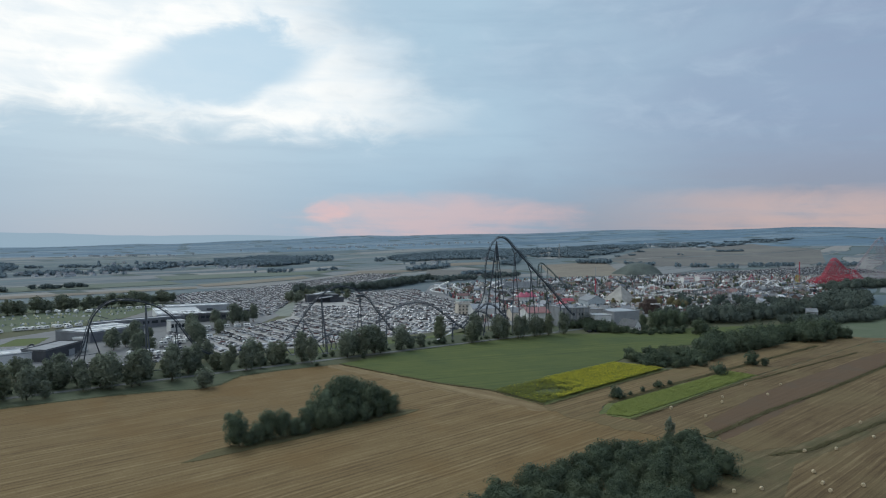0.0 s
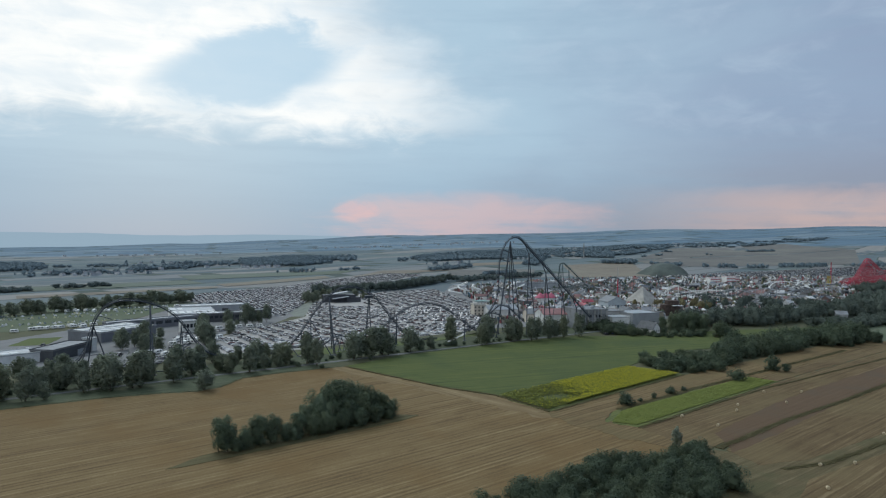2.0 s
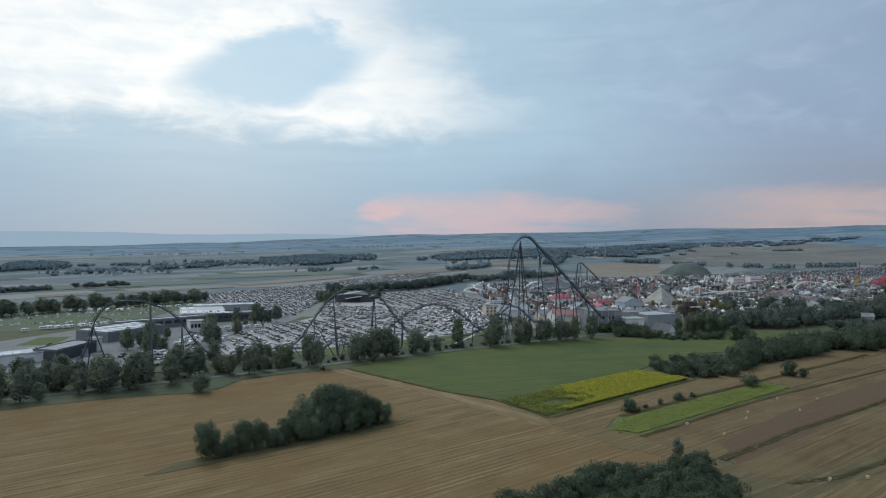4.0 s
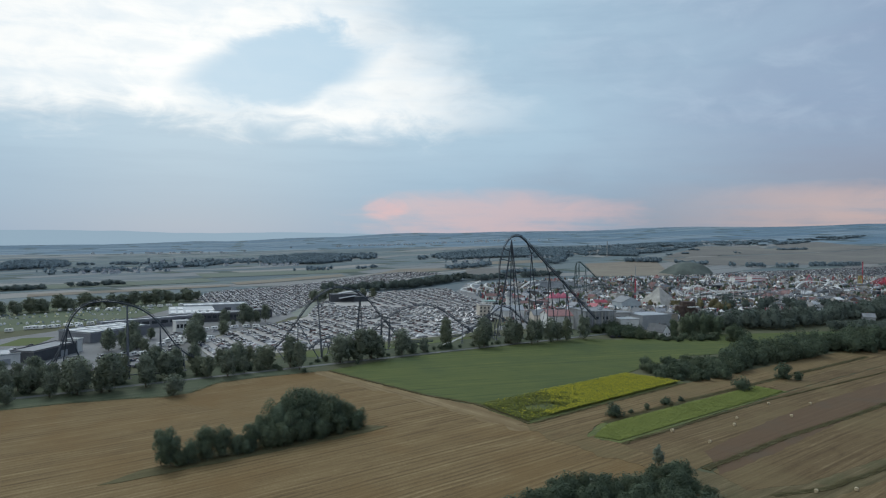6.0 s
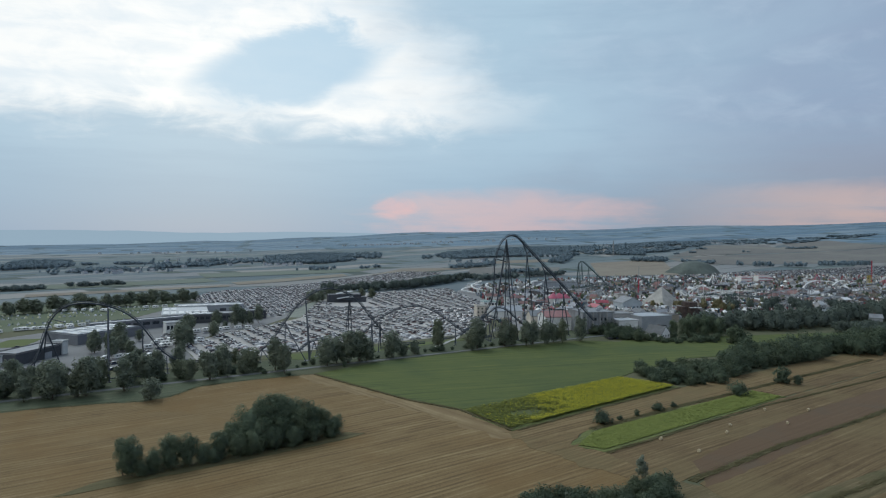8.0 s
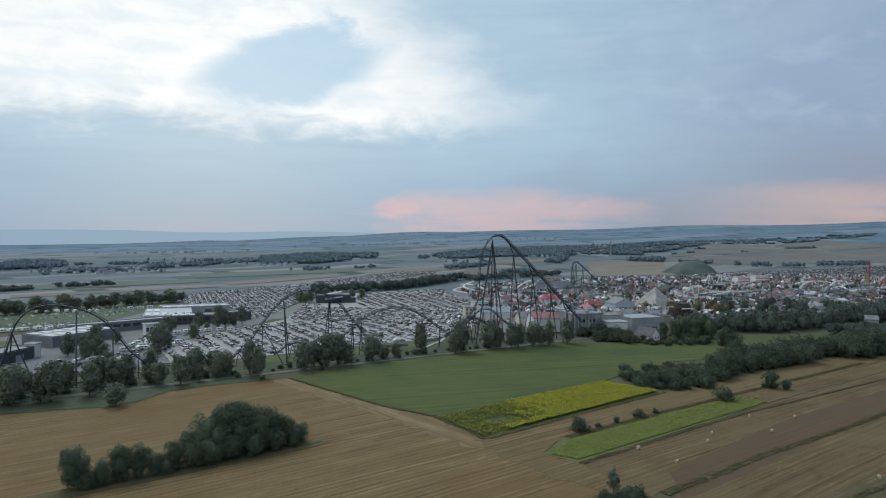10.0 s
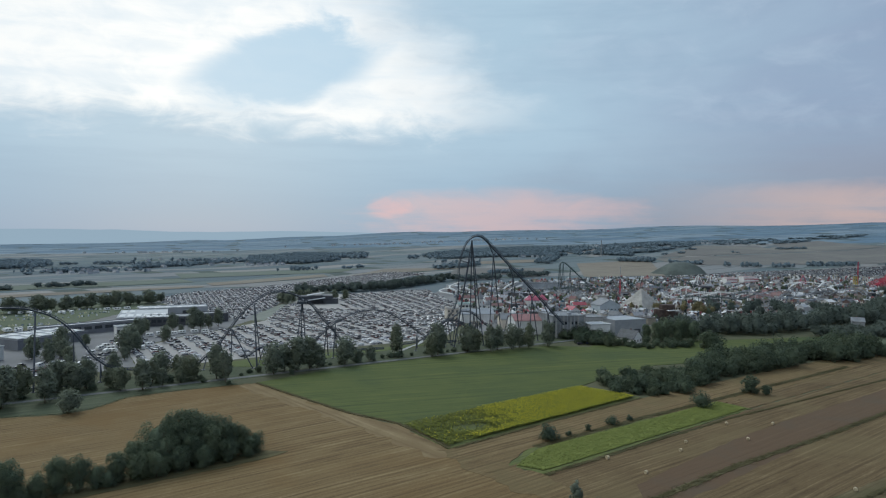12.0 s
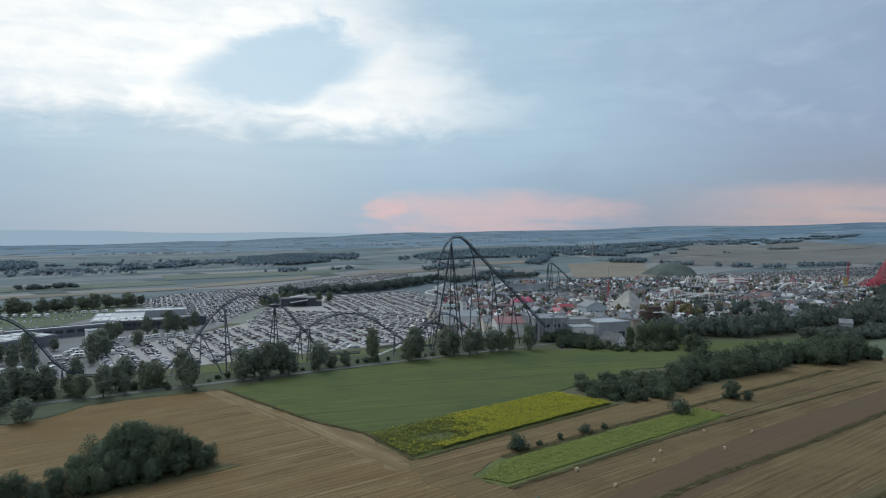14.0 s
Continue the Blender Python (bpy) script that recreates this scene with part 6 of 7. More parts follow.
boxed("awning", (-5, 7, -9, -6, 10, 10.6), WHITE_PAINT, rock)
BRIGHT_RED = plain("bright_red_paint", (0.36, 0.085, 0.105), 0.6, 0, 0.2, 0.3)
TERRACOTTA = plain("terracotta_tiles", (0.205, 0.125, 0.118), 0.8, 0, 0.3, 0.4)
TEAL = plain("teal_sheet_roof", (0.12, 0.30, 0.29), 0.6, 0, 0.2, 0.3)
for x, y, w, d, h, r, a, c in ((566, 806, 14, 22, 6, 4.5, 70, TERRACOTTA), (590, 818, 12, 24, 6, 4, 84, TERRACOTTA), (612, 828, 12, 18, 7, 4, 20, TERRACOTTA), (600, 850, 14, 26, 6, 4, 95, TERRACOTTA), (548, 842, 12, 16, 5, 3.5, 40, TERRACOTTA), (632, 862, 12, 20, 6, 4, 60, TERRACOTTA),
                             (300, 700, 12, 18, 5, 4, 20, BRIGHT_RED), (322, 742, 10, 22, 5, 3.5, 95, BRIGHT_RED), (258, 752, 9, 20, 4.5, 3, 100, TERRACOTTA), (232, 742, 9, 18, 4.5, 3, 80, TERRACOTTA), (214, 760, 10, 20, 4.5, 3.5, 95, TERRACOTTA), (240, 800, 10, 26, 5, 3.5, 92, TERRACOTTA), (216, 826, 10, 22, 5, 3.5, 88, TERRACOTTA), (318, 660, 12, 18, 5, 4, 0, GREY_ROOF)):
    house("park_hall", x, y, w * 0.72, d * 0.66, h * 0.9, r * 0.72, a, PALE_WALL, c, "park hall with a red tiled gable roof" if c is not GREY_ROOF else "park hall with a grey gable roof", 4, "building")
for x, y, w, d, h, a in ((196, 742, 16, 10, 6, 12), (214, 700, 12, 9, 5, 20)):
    hall("teal_pavilion", x, y, w, d, h, a, PALE_WALL, TEAL, "white pavilion with a teal sheet roof", 0, 4, False)
for n, (x, y, w, h) in enumerate(((672, 1036, 20, 10), (697, 1030, 18, 12), (716, 1044, 14, 8))):
    ob = hall("red_white_pavilion", x, y, w, 12, h, 8, WHITE_PAINT, BRIGHT_RED, "white fairground pavilion with bright red bands", 0, 0, False)
    for z in (h * 0.3, h * 0.68):
        boxed("band", (-w / 2 - 0.1, w / 2 + 0.1, -6.14, -5.9, z, z + 1.4), BRIGHT_RED, ob)
for n in range(16):
    x, y = 236 + (n % 8) * 14 + 3 * (n % 3), 690 + (n // 8) * 150 + 9 * ((n * 5) % 4)
    ob = tagged(empty("market_stall", x, y, 0, (n * 37) % 60, 0.9), "market stall under a peaked red canopy" if n % 2 else "market stall under a peaked white canopy", "stall", "market stalls")
    bm = bmesh.new()
    cone(bm, 0, 0, 3, 5.6, 4.6, 0.2, 4)
    part("canopy", bm, BRIGHT_RED if n % 2 else WHITE_PAINT, ob)
    boxed("counter", (-2.4, 2.4, -2.4, 2.4, -0.1, 3.0), GREY_WALL, ob)

# huts, stalls and tents of the park
HUTS = []
for w, d, h, r in ((9, 12, 4.5, 3), (14, 16, 6, 4), (7, 7, 4, 3.5), (18, 12, 7, 3)):
    ob = tagged(empty("park_house", 0, 0, -80), "small gabled park building with a coloured roof", "building", "park buildings")
    bm = bmesh.new()
    prism(bm, [(-w / 2, -0.2), (w / 2, -0.2), (w / 2, h), (0, h + r), (-w / 2, h)], d / 2)
    part("wall", bm, WALLS, ob)
    for s in (-1, 1):
        bm = bmesh.new()
        prism(bm, [(s * (w / 2 + 0.6), h - 1.2 * r / w), (0, h + r), (0, h + r + 0.3), (s * (w / 2 + 0.6), h - 1.2 * r / w + 0.3)], d / 2 + 0.5)
        part("roof", bm, ROOFS, ob)
    for k in (-1, 1):
        boxed("window", (k * w / 4 - 0.8, k * w / 4 + 0.8, -d / 2 - 0.06, -d / 2 + 0.1, h * 0.4, h * 0.4 + 1.6), WINDOW, ob)
    HUTS.append(ob)
for w, d, h in ((16, 12, 5), (24, 14, 7), (10, 10, 9)):
    ob = tagged(empty("park_pavilion", 0, 0, -80), "flat roofed park pavilion with dark glazing", "building", "park buildings")
    boxed("wall", (-w / 2, w / 2, -d / 2, d / 2, -0.2, h), WALLS, ob, 0.05)
    boxed("roof", (-w / 2 - 0.6, w / 2 + 0.6, -d / 2 - 0.6, d / 2 + 0.6, h, h + 0.5), ROOFS, ob, 0.1)
    boxed("window", (-w * 0.4, w * 0.4, -d / 2 - 0.06, -d / 2 + 0.1, h * 0.3, h * 0.75), WINDOW, ob)
    boxed("roof_unit", (-2, 1.5, -1.5, 1.5, h + 0.45, h + 1.8), CONCRETE, ob, 0.1)
    HUTS.append(ob)
ob = tagged(empty("party_tent", 0, 0, -80), "white peaked event tent", "tent", "event tents")
bm = bmesh.new()
cone(bm, 0, 0, 3, 6.5, 5.2, 0.1, 4)
part("canopy", bm, WHITE_PAINT, ob)
for a in range(4):
    bm = bmesh.new()
    cc = math.pi / 2 * a
    tube(bm, [(4.8 * math.cos(cc), 4.8 * math.sin(cc), 0), (4.8 * math.cos(cc), 4.8 * math.sin(cc), 3.1)], 0.12, 5)
    part("pole", bm, CONCRETE, ob)
HUTS.append(ob)
GROUNDS = [(170, 590), (235, 590), (330, 606), (420, 650), (560, 700), (690, 770), (820, 870), (870, 1010), (780, 1090), (600, 1120), (420, 1110), (300, 1080), (215, 1000), (205, 850), (208, 720), (190, 650)]
rng = random.Random(21)
taken = [(397, 752, 24), (340, 712, 22), (284, 775, 22), (248, 560, 30), (296, 567, 24), (222, 562, 22), (196, 620, 22), (172, 652, 10), (199, 668, 6), (214, 602, 18), (424, 876, 6), (800, 925, 8), (622, 992, 12), (655, 1015, 12), (735, 962, 16), (222, 760, 8), (808, 930, 5), (222, 915, 26), (240, 895, 20), (343, 984, 30), (372, 640, 14), (566, 806, 12), (590, 818, 12), (612, 828, 12), (600, 850, 13), (632, 862, 10), (684, 1034, 24)]
count = 0
while count < 640:
    x, y = rng.uniform(165, 860), rng.uniform(585, 1120)
    gapr = rng.choice((4, 5, 6))
    if not inside(x, y, GROUNDS) or any((x - a) ** 2 + (y - b) ** 2 < (c + gapr) ** 2 for a, b, c in taken):
        continue
    taken.append((x, y, gapr))
    k = rng.choice((0, 0, 0, 1, 1, 2, 2, 3, 4, 4, 5, 6, 7, 7))
    s = rng.uniform(0.36, 0.78)
    copy_thing(HUTS[k], pose(x, y, land(x, y) + 0.05, 0, 0, rng.choice((0, 25, 45, 90, 115)) + rng.uniform(-8, 8)) @ Matrix.Diagonal((s, s, s * rng.uniform(0.8, 1.25), 1)))
    count += 1
for kind in HUTS:
    for o in (*kind.children_recursive, kind):
        bpy.data.objects.remove(o)
spots = []
while len(spots) < 420:
    x, y = rng.uniform(165, 860), rng.uniform(575, 1120)
    if inside(x, y, GROUNDS) and all((x - a) ** 2 + (y - b) ** 2 > (c * 0.8) ** 2 for a, b, c in taken):
        h = rng.uniform(3, 8.5)
        spots.append((x, y, land(x, y), h, h * rng.uniform(0.6, 0.9), rng.randrange(999)))
stuff_crowns("park_trees", spots[:240], LEAF_HEDGE, "small dark leafy trees among the park buildings", SMALL_CROWNS, "trees")
stuff_crowns("park_trees", spots[240:350], LEAF, "small grey green trees among the park buildings", SMALL_CROWNS, "trees")
stuff_crowns("park_trees", [(x, y, z, h * 0.8, w * 0.8, k) for x, y, z, h, w, k in spots[350:]], LEAF_OLIVE, "small yellowing trees among the park buildings", SMALL_CROWNS, "trees")
spots = [(rng.gauss(430, 22), rng.gauss(715, 22), 0, rng.uniform(6, 12), rng.uniform(5, 8), rng.randrange(999)) for _ in range(26)]
stuff_crowns("park_trees", spots, LEAF_OLIVE, "yellowing leafy trees beside the pyramid", CROWNS, "trees")
spots = [(rng.gauss(505, 40), rng.gauss(690, 24), 0, rng.uniform(9, 15), rng.uniform(8, 13), rng.randrange(999)) for _ in range(22)]
stuff_crowns("park_trees", spots, WOODS, "dark trees in front of the red roofed houses", CROWNS, "trees")

# parasols, kiosks, banners and rubbish between the buildings
verts, faces = [], []
CLUTTERED = [(170, 590), (235, 590), (330, 606), (420, 650), (560, 700), (690, 765), (870, 880), (960, 1010), (930, 1110), (760, 1165), (560, 1170), (420, 1150), (300, 1100), (215, 1000), (205, 850), (208, 720), (190, 650)]
for _ in range(8500):
    x, y = rng.uniform(165, 960), rng.uniform(585, 1170)
    if not inside(x, y, CLUTTERED):
        continue
    w, h, a = rng.uniform(0.5, 1.9), rng.uniform(1.6, 4.5), rng.uniform(0, 3)
    c, s, o = math.cos(a) * w, math.sin(a) * w, len(verts)
    g = land(x, y)
    h += g
    verts.extend(((x + c, y + s, g), (x - s, y + c, g), (x - c, y - s, g), (x + s, y - c, g), (x + c, y + s, h), (x - s, y + c, h), (x - c, y - s, h), (x + s, y - c, h), (x, y, h + w * 0.7)))
    faces.extend([tuple(o + i for i in f) for f in ((0, 1, 5, 4), (1, 2, 6, 5), (2, 3, 7, 6), (3, 0, 4, 7), (4, 5, 8), (5, 6, 8), (6, 7, 8), (7, 4, 8))])
tagged(raw("park_clutter", verts, faces, palette("clutter_paint", [(0.66, 0.66, 0.66), (0.06, 0.06, 0.065), (0.75, 0.75, 0.74), (0.07, 0.075, 0.075), (0.30, 0.09, 0.10), (0.60, 0.62, 0.64), (0.30, 0.28, 0.25), (0.20, 0.22, 0.25), (0.26, 0.09, 0.09), (0.62, 0.62, 0.60), (0.16, 0.13, 0.11), (0.28, 0.30, 0.33), (0.45, 0.42, 0.36), (0.08, 0.10, 0.09), (0.06, 0.12, 0.16), (0.34, 0.31, 0.24)], 0.8, True, 0.2, 0.2)), "crowded kiosks and parasols of the amusement park", "kiosks", kind="stuff")

# tents on the camping meadow
verts, faces = [], []
for n in range(260):
    t = rng.random()
    row = n % 4
    x, y = -300 + 150 * t + rng.gauss(0, 2), (592, 640, 668, 705)[row] + 62 * t + rng.gauss(0, 3)
    w, h, a, o = rng.uniform(0.7, 1.7), rng.uniform(1.0, 1.8), rng.uniform(0, 3), len(verts)
    c, q = math.cos(a) * w, math.sin(a) * w
    verts.extend(((x + c, y + q, 0.05), (x - q, y + c, 0.05), (x - c, y - q, 0.05), (x + q, y - c, 0.05), (x + c * 0.4, y + q * 0.4, h), (x - c * 0.4, y - q * 0.4, h)))
    faces.extend([tuple(o + i for i in f) for f in ((0, 1, 4), (1, 2, 5, 4), (2, 3, 5), (3, 0, 4, 5))])
tagged(raw("camp_tents", verts, faces, palette("tent_cloth", [(0.62, 0.62, 0.60), (0.50, 0.48, 0.30), (0.20, 0.24, 0.26), (0.66, 0.66, 0.66), (0.12, 0.16, 0.12), (0.40, 0.42, 0.44)], 0.8, True, 0.2, 0.2)), "rows of small white and yellowish camping tents", "tents", kind="stuff")

# caravans and vans on the camp and the yard
van = tagged(empty("caravan", 0, 0, -70), "white touring caravan parked on grass", "caravan", "caravans and vans")
bm = bmesh.new()
prism(bm, [(-2.8, 0.5), (-3.0, 1.4), (-2.7, 2.6), (2.4, 2.7), (3.0, 1.5), (2.9, 0.5)], 1.15, 0.08)
bmesh.ops.bevel(bm, geom=bm.edges[:], offset=0.08, segments=1, affect="EDGES")
part("body", bm, WHITE_PAINT, van)
for y in (-1.17, 1.11):
    boxed("window", (-1.9, -0.5, y, y + 0.06, 1.5, 2.2), WINDOW, van)
    boxed("window", (0.3, 1.6, y, y + 0.06, 1.5, 2.2), WINDOW, van)
for y in (-0.95, 0.95):
    bm = bmesh.new()
    tube(bm, [(0, y - 0.1, 0.34), (0, y + 0.1, 0.34)], 0.34, 10)
    part("wheel", bm, RUBBER, van)
rows = [(-234 + 5.6 * k + (k % 3), 720 + (k * 7) % 5, 90) for k in range(10)] + [(-214 + 7 * k, 577 + 5.5 * k + (k * 5) % 7, 30) for k in range(7)] + [(-205 + 7.5 * k, 590 + 3 * k, 60) for k in range(5)]
rows += [(-84 + 6 * (k % 5), 500 + 12 * (k // 5) + (k * 3) % 4, 20 + 70 * (k % 2)) for k in range(15)] + [(-70 + 7 * k, 572 + 4 * k, 25) for k in range(6)] + [(-98 + 5 * k, 455 + 4 * (k % 3), 80) for k in range(6)] + [(-160 + 9 * k, 748 + 4 * k, 30) for k in range(9)]
for x, y, a in rows:
    copy_thing(van, pose(x + rng.uniform(-2, 2), y + rng.uniform(-3, 3), 0.1, 0, 0, a + rng.uniform(-25, 25)))
for o in (*van.children_recursive, van):
    bpy.data.objects.remove(o)


# ---- distant land ----
def far_field(name, corners, mat, label, lift=0.6):
    """A field that follows the rise of the land, between four corners."""
    n = 14
    a, b, c, d = (np.array(p, float) for p in corners)
    verts, faces = [], []
    for i in range(n + 1):
        for j in range(n + 1):
            u, v = i / n, j / n
            p = (a * (1 - u) + b * u) * (1 - v) + (d * (1 - u) + c * u) * v
            verts.append((p[0], p[1], land(p[0], p[1]) + lift))
    for i in range(n):
        for j in range(n):
            k = i * (n + 1) + j
            faces.append((k, k + n + 1, k + n + 2, k + 1))
    return tagged(raw(name, verts, faces, mat, smooth=True), label, "field", kind="structure")


GOLD = field("golden_stubble_far", 10, (0.145, 0.128, 0.102), (0.205, 0.178, 0.142), (0.27, 0.235, 0.188), 12, 1.6, 0.1, 0.006, (0.22, 0.20, 0.16))
PALE = field("pale_hill_stubble", 8, (0.112, 0.113, 0.108), (0.148, 0.143, 0.132), (0.20, 0.19, 0.172), 14, 1.6, 0.1, 0.005, (0.20, 0.195, 0.165))
DULL_GREEN = field("dull_green_far", 5, (0.10, 0.13, 0.108), (0.13, 0.155, 0.125), (0.17, 0.185, 0.15), 16, 0.9, 0.1, 0.006, (0.11, 0.13, 0.095))
far_field("golden_field", [(490, 1195), (640, 1190), (776, 1550), (585, 1510)], GOLD, "golden stubble field behind the park")
far_field("hill_field", [(790, 1420), (1230, 1330), (1640, 1800), (800, 1590)], PALE, "pale stubble field on a gentle hill")
far_field("hill_field", [(830, 1620), (1640, 1815), (1720, 2230), (1150, 2030)], PALE, "pale stubble field on the upper hill")
far_field("golden_field", [(-330, 868), (-128, 1030), (-132, 1062), (-345, 905)], GOLD, "narrow pale stubble strip behind the camp")
far_field("golden_field", [(-120, 1062), (40, 1240), (30, 1290), (-140, 1110)], GOLD, "tan stubble strip behind the car park")
far_field("golden_field", [(70, 1235), (180, 1330), (330, 1420), (150, 1420)], GOLD, "tan stubble behind the tree belt")
far_field("golden_field", [(250, 1235), (430, 1260), (480, 1400), (290, 1400)], PALE, "tan stubble behind the coaster")
far_field("golden_field", [(330, 1500), (520, 1560), (560, 1640), (370, 1600)], GOLD, "tan field near far woods")
far_field("green_field", [(-420, 930), (-160, 1130), (-200, 1200), (-460, 1010)], DULL_GREEN, "dull green strip field")
far_field("green_field", [(-200, 1215), (60, 1340), (100, 1450), (-240, 1330)], DULL_GREEN, "dull green meadow field")
far_field("trampled_field", [(560, 1165), (640, 1085), (1180, 1075), (1230, 1320)], field("far_car_field", 12, (0.12, 0.122, 0.122), (0.17, 0.168, 0.164), (0.28, 0.272, 0.262), 9, 1.6, 0.1, 0.01, (0.20, 0.20, 0.16)), "trampled grey parking field behind the park")

far_field("park_paving", [(500, 1160), (620, 930), (900, 880), (1190, 1080)], PAVED, "grey paved grounds on the rise behind the park", 0.3)
far_field("overflow_car_park", [(-62, 1030), (62, 1008), (216, 1288), (148, 1332)], GRAVEL, "far end of the overflow car park", 0.4)
heap = tagged(empty("spoil_heap", 690, 1232, 0, 0, 0.76), "grassy cone shaped earth mound", "mound")
verts, faces, n = [], [], 28
for i, (r, z) in enumerate(((66, -3), (56, 6), (45, 14.5), (34, 21), (22, 26), (11, 28.5), (0.1, 29))):
    for k in range(n):
        a = 2 * math.pi * k / n
        q = 1 + 0.07 * math.sin(3 * a + i) + 0.05 * math.sin(7 * a)
        verts.append((r * q * math.cos(a) * 1.05, r * q * math.sin(a), z))
for i in range(6):
    for k in range(n):
        faces.append((i * n + k, i * n + (k + 1) % n, (i + 1) * n + (k + 1) % n, (i + 1) * n + k))
raw("earth", verts, faces, plain("grassy_earth", (0.088, 0.105, 0.095), 0.95, 0, 0.3, 0.05), heap, "", True)
heap.location.z = land(690, 1232)

# Leaf colours with haze put in: paler and bluer the farther the trees.
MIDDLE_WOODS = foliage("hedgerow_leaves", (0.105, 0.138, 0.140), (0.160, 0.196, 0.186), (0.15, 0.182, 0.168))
HAZE_WOODS = foliage("haze_tinted_woodland", (0.138, 0.190, 0.222), (0.178, 0.232, 0.262), (0.164, 0.218, 0.246))


def line_of(a, b, width):
    """An outline round a line of trees."""
    d = (Vector(b) - Vector(a)).normalized() * width
    q = Vector((-d.y, d.x))
    return [tuple(Vector(a) - q), tuple(Vector(b) - q), tuple(Vector(b) + q), tuple(Vector(a) + q)]


BLOBS = unit_crowns(4, 9, 8, 0.10, 0.66, (7, 5))
for n, (poly, gap, lo, hi) in enumerate((
        ([(-145, 1600), (-10, 1630), (118, 1840), (131, 2000), (-60, 2050), (-190, 1900)], 11, 9, 12.5),
        ([(225, 1760), (360, 1720), (552, 1690), (640, 1740), (790, 2150), (700, 2250), (420, 2200)], 12, 8.5, 12),
        ([(720, 1790), (800, 1700), (960, 2090), (1080, 2100), (1180, 2300), (980, 2250)], 12, 8.5, 12),
        ([(-640, 1440), (-530, 1540), (-640, 1760), (-770, 1800)], 11, 9, 12),
        (line_of((-500, 1330), (-380, 1480), 18), 12, 4, 11), (line_of((-370, 1500), (-180, 1790), 22), 13, 4, 11), (line_of((-560, 1640), (-420, 1700), 14), 11, 5, 9),
        (line_of((-410, 940), (-290, 1075), 7), 9, 5, 9),
        (line_of((-420, 700), (-395, 830), 16), 10, 11, 16),
        (line_of((250, 1390), (352, 1470), 12), 11, 8, 13),
        (line_of((330, 1270), (470, 1330), 9), 10, 6, 10),
        (line_of((505, 1520), (572, 1640), 16), 11, 9, 14),
        (line_of((256, 1140), (430, 1230), 9), 9, 8, 12),
        (line_of((690, 1532), (762, 1492), 14), 9, 9, 14), ([(680, 1805), (780, 1765), (905, 1795), (1255, 2145), (1500, 2315), (1450, 2420), (1150, 2300), (850, 2250), (720, 2000)], 15, 6, 10), ([(1270, 2110), (1900, 2250), (2150, 2520), (1450, 2480)], 26, 5, 9),
        (line_of((780, 1455), (838, 1420), 9), 9, 7, 12), (line_of((845, 1400), (862, 1390), 5), 7, 6, 9), (line_of((866, 1378), (880, 1370), 6), 6, 9, 13), (line_of((888, 1352), (922, 1338), 6), 7, 8, 13),
        (line_of((940, 1325), (975, 1312), 7), 7, 9, 13), (line_of((1010, 1318), (1105, 1290), 7), 7, 10, 13), (line_of((1160, 1280), (1240, 1250), 9), 9, 9, 13), (line_of((1040, 1880), (1075, 1880), 8), 9, 5, 9),
        (line_of((1090, 1750), (1150, 1740), 7), 8, 4, 7), (line_of((1330, 1880), (1420, 1880), 9), 9, 5, 9), (line_of((880, 1700), (960, 1740), 7), 9, 4, 7),
        (line_of((-30, 1420), (60, 1500), 7), 10, 5, 9), (line_of((60, 1440), (110, 1480), 6), 9, 5, 9), (line_of((-620, 1120), (-470, 1180), 10), 10, 7, 12))):
    spots = [p for p in fill(poly, gap, lo, hi, 40 + n) if hi > 12.5 or noise.noise(Vector((p[0] / 120, p[1] / 60, n))) > (0.06 if gap > 13 else -0.14)]
    if not spots:
        continue
    # nearer belts take the less hazed leaf colour
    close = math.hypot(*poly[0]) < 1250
    stuff_crowns("distant_trees", spots, MIDDLE_WOODS if close else HAZE_WOODS, "dark hedgerow trees beyond the park" if close else "distant trees between far fields, haze painted into their leaves", CROWNS if close else BLOBS, level=0.4 if close else 0.9)
rng = random.Random(77)
# villages
verts, faces, slot = [], [], []
for cx, cy, rx, ry, k in ((-420, 1400, 90, 30, 14), (-330, 1600, 80, 50, 14), (-270, 1840, 120, 50, 24), (-410, 1345, 60, 22, 6), (-110, 1590, 60, 20, 10), (560, 1720, 60, 20, 8), (1000, 2330, 200, 40, 26), (1300, 2200, 160, 30, 20), (200, 2900, 300, 60, 30), (330, 1600, 50, 20, 6), (1500, 2500, 160, 40, 20), (700, 3000, 300, 80, 30), (-500, 2600, 300, 60, 24)):
    for _ in range(k):
        x, y, a = cx + rng.gauss(0, rx / 2), cy + rng.gauss(0, ry / 2), rng.uniform(0, math.pi)
        w, d, h, z = rng.uniform(3.5, 6), rng.uniform(3, 4.5), rng.uniform(2.5, 4), land(x, y)
        c, s, o = math.cos(a), math.sin(a), len(verts)
        for px, py, pz in ((-w, -d, -1), (w, -d, -1), (w, d, -1), (-w, d, -1), (-w, -d, h), (w, -d, h), (w, d, h), (-w, d, h), (-w, 0, h + 2.6), (w, 0, h + 2.6)):
            verts.append((x + px * c - py * s, y + px * s + py * c, z + pz))
        faces.extend([tuple(o + i for i in f) for f in ((0, 1, 5, 4), (2, 3, 7, 6), (1, 2, 6, 9, 5), (3, 0, 4, 8, 7), (4, 5, 9, 8), (6, 7, 8, 9))])
        slot.extend((0, 0, 0, 0, 1, 1))
me = bpy.data.meshes.new("village_houses")
me.from_pydata(verts, [], faces)
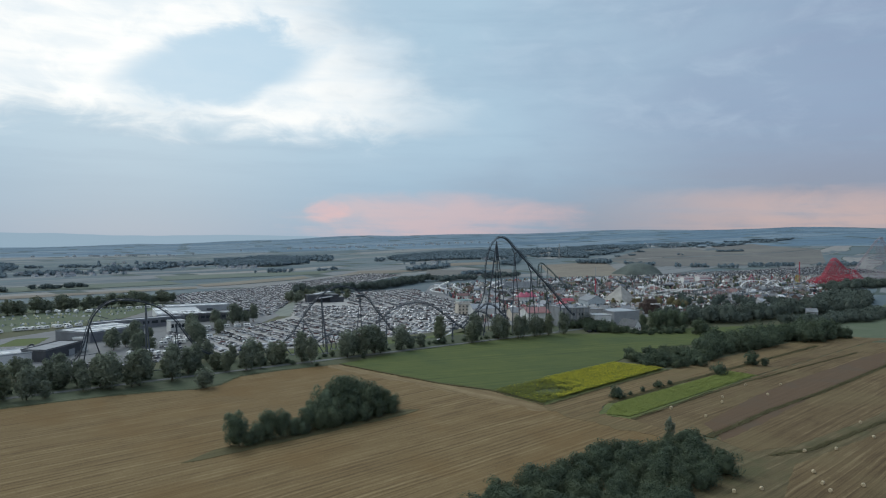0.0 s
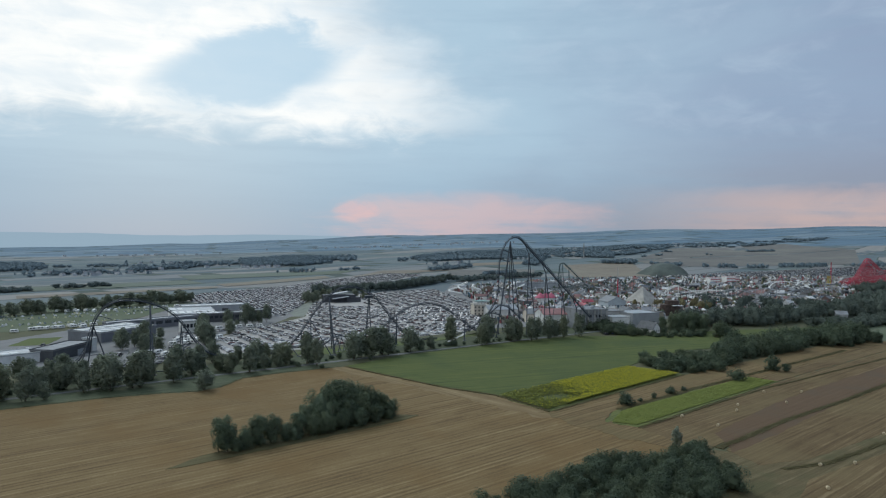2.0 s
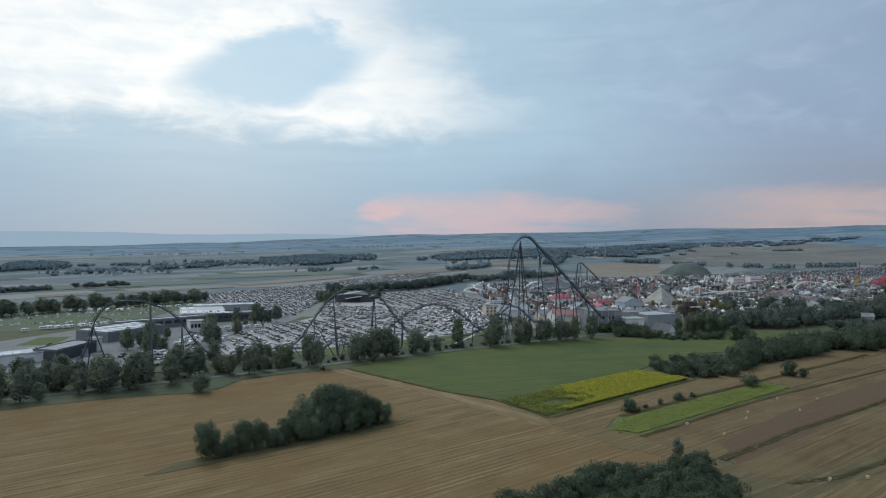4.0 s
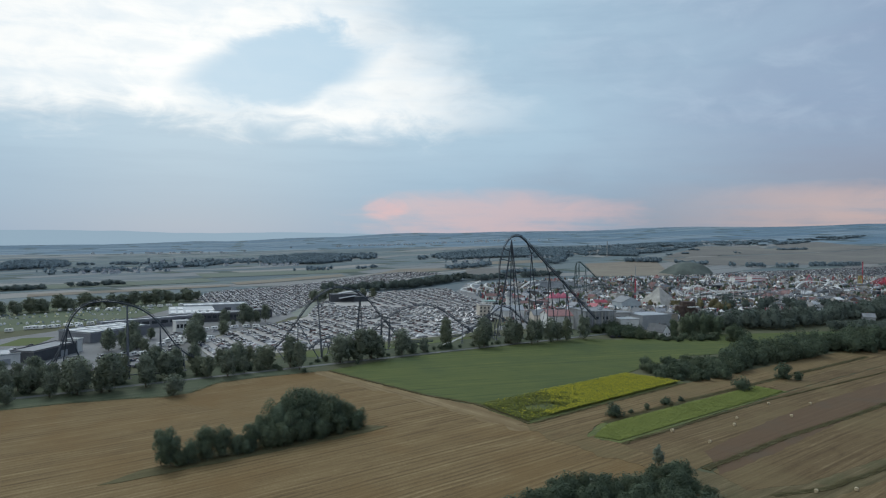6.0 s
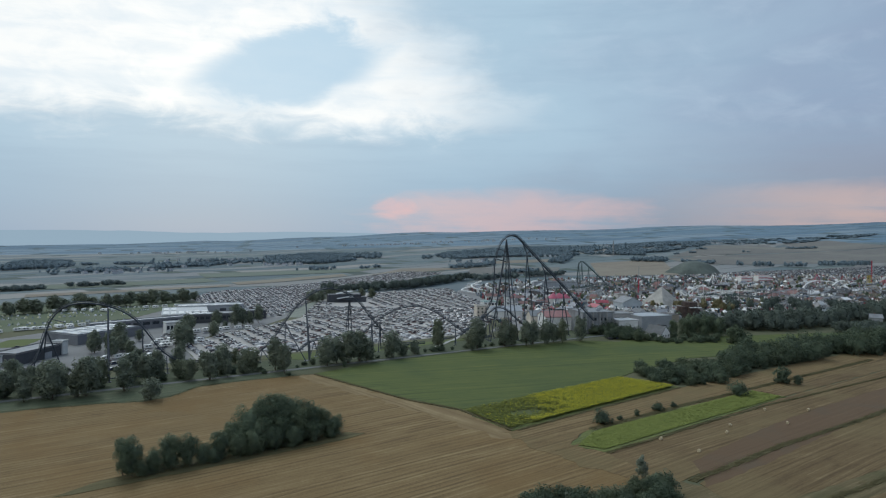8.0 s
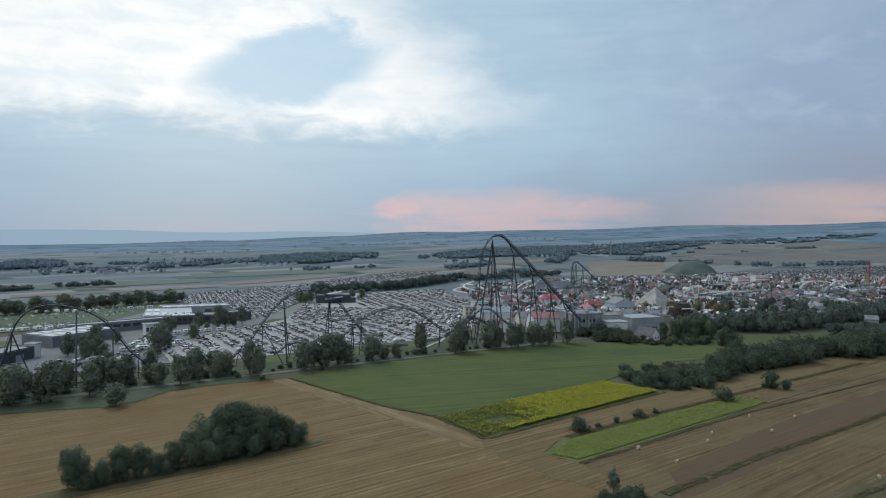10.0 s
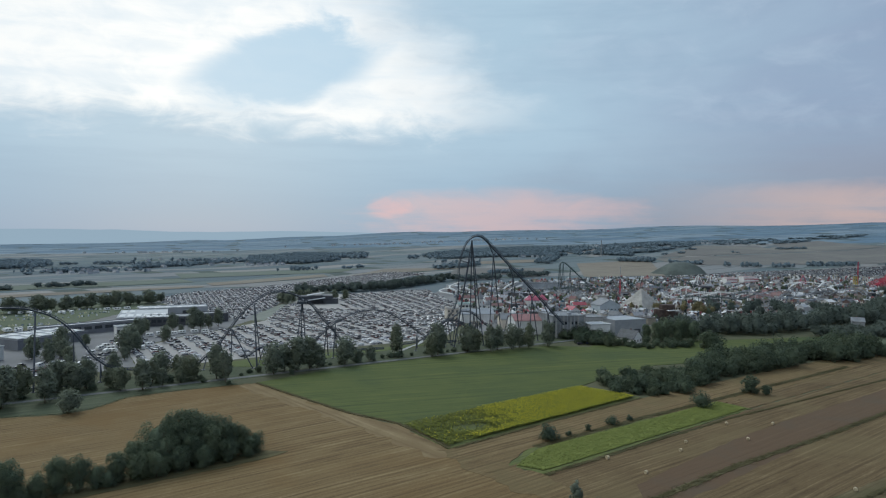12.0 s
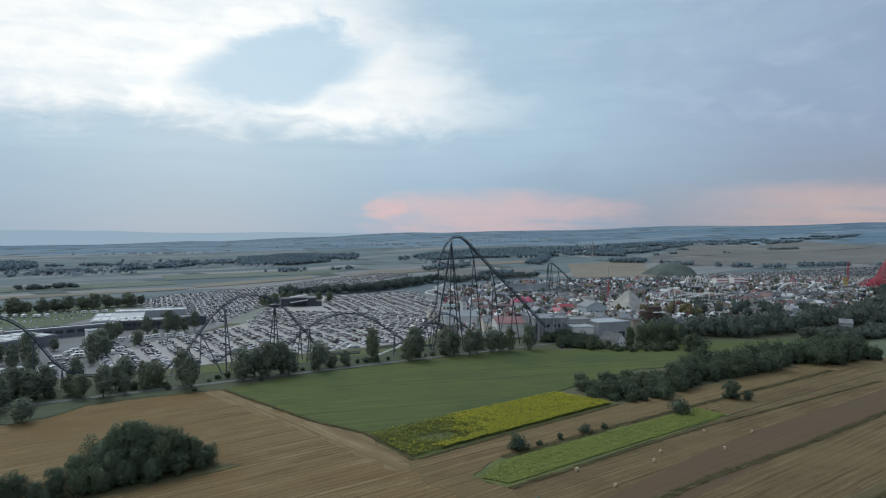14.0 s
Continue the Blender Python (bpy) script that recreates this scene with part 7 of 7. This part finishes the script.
# walls a greyed white; roofs with a haze tint in their colour
me.materials.append(plain("greyed_white", (0.42, 0.45, 0.47), 0.8, 0, 0.2, 0.2))
me.materials.append(plain("haze_tinted_roofs", (0.16, 0.17, 0.19), 0.8, 0, 0.2, 0.2))
me.polygons.foreach_set("material_index", slot)
spots = []
for cx, cy, rx, ry, k in ((-420, 1400, 90, 30, 60), (-330, 1600, 70, 50, 60), (-270, 1830, 110, 40, 70), (-110, 1640, 60, 26, 20), (560, 1740, 60, 20, 16), (1000, 2330, 200, 40, 40), (1300, 2240, 160, 30, 30), (330, 1600, 50, 20, 12), (-30, 1400, 30, 12, 10)):
    for _ in range(k):
        x, y, h = cx + rng.gauss(0, rx / 1.6), cy + rng.gauss(0, ry / 1.6), rng.uniform(4, 10)
        spots.append((x, y, land(x, y), h, h * rng.uniform(0.7, 1.2), rng.randrange(99)))
stuff_crowns("village_trees", spots, HAZE_WOODS, "trees between the village houses, haze painted into their leaves", BLOBS, "trees", 0.8)
tagged(new("village_houses", me), "far white village houses with dark roofs", "houses", kind="stuff")
car_mass("field_parked_cars", bays([(600, 1150), (660, 1095), (1150, 1090), (1200, 1270), (800, 1225)], 6, 3.2, 13, 0.7), "scattered cars on the far parking field")

# faint mountains at the edge of sight: a flat wall glowing in haze blue
ridge, nodes, links, b = shader("glowing_haze_ridge", 1.0)
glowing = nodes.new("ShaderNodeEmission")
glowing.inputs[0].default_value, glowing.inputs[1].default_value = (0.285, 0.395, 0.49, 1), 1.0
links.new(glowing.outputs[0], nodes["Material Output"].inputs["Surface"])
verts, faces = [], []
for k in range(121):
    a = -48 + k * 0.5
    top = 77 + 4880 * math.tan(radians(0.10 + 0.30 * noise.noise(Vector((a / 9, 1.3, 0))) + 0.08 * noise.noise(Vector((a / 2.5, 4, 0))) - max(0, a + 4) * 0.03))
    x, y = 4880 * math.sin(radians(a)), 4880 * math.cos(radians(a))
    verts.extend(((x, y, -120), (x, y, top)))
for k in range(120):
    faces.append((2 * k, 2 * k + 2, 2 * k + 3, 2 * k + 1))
tagged(raw("backdrop_mountains", verts, faces, ridge), "faint mountains beyond the plain as a glowing haze-blue wall", "backdrop", kind="structure")
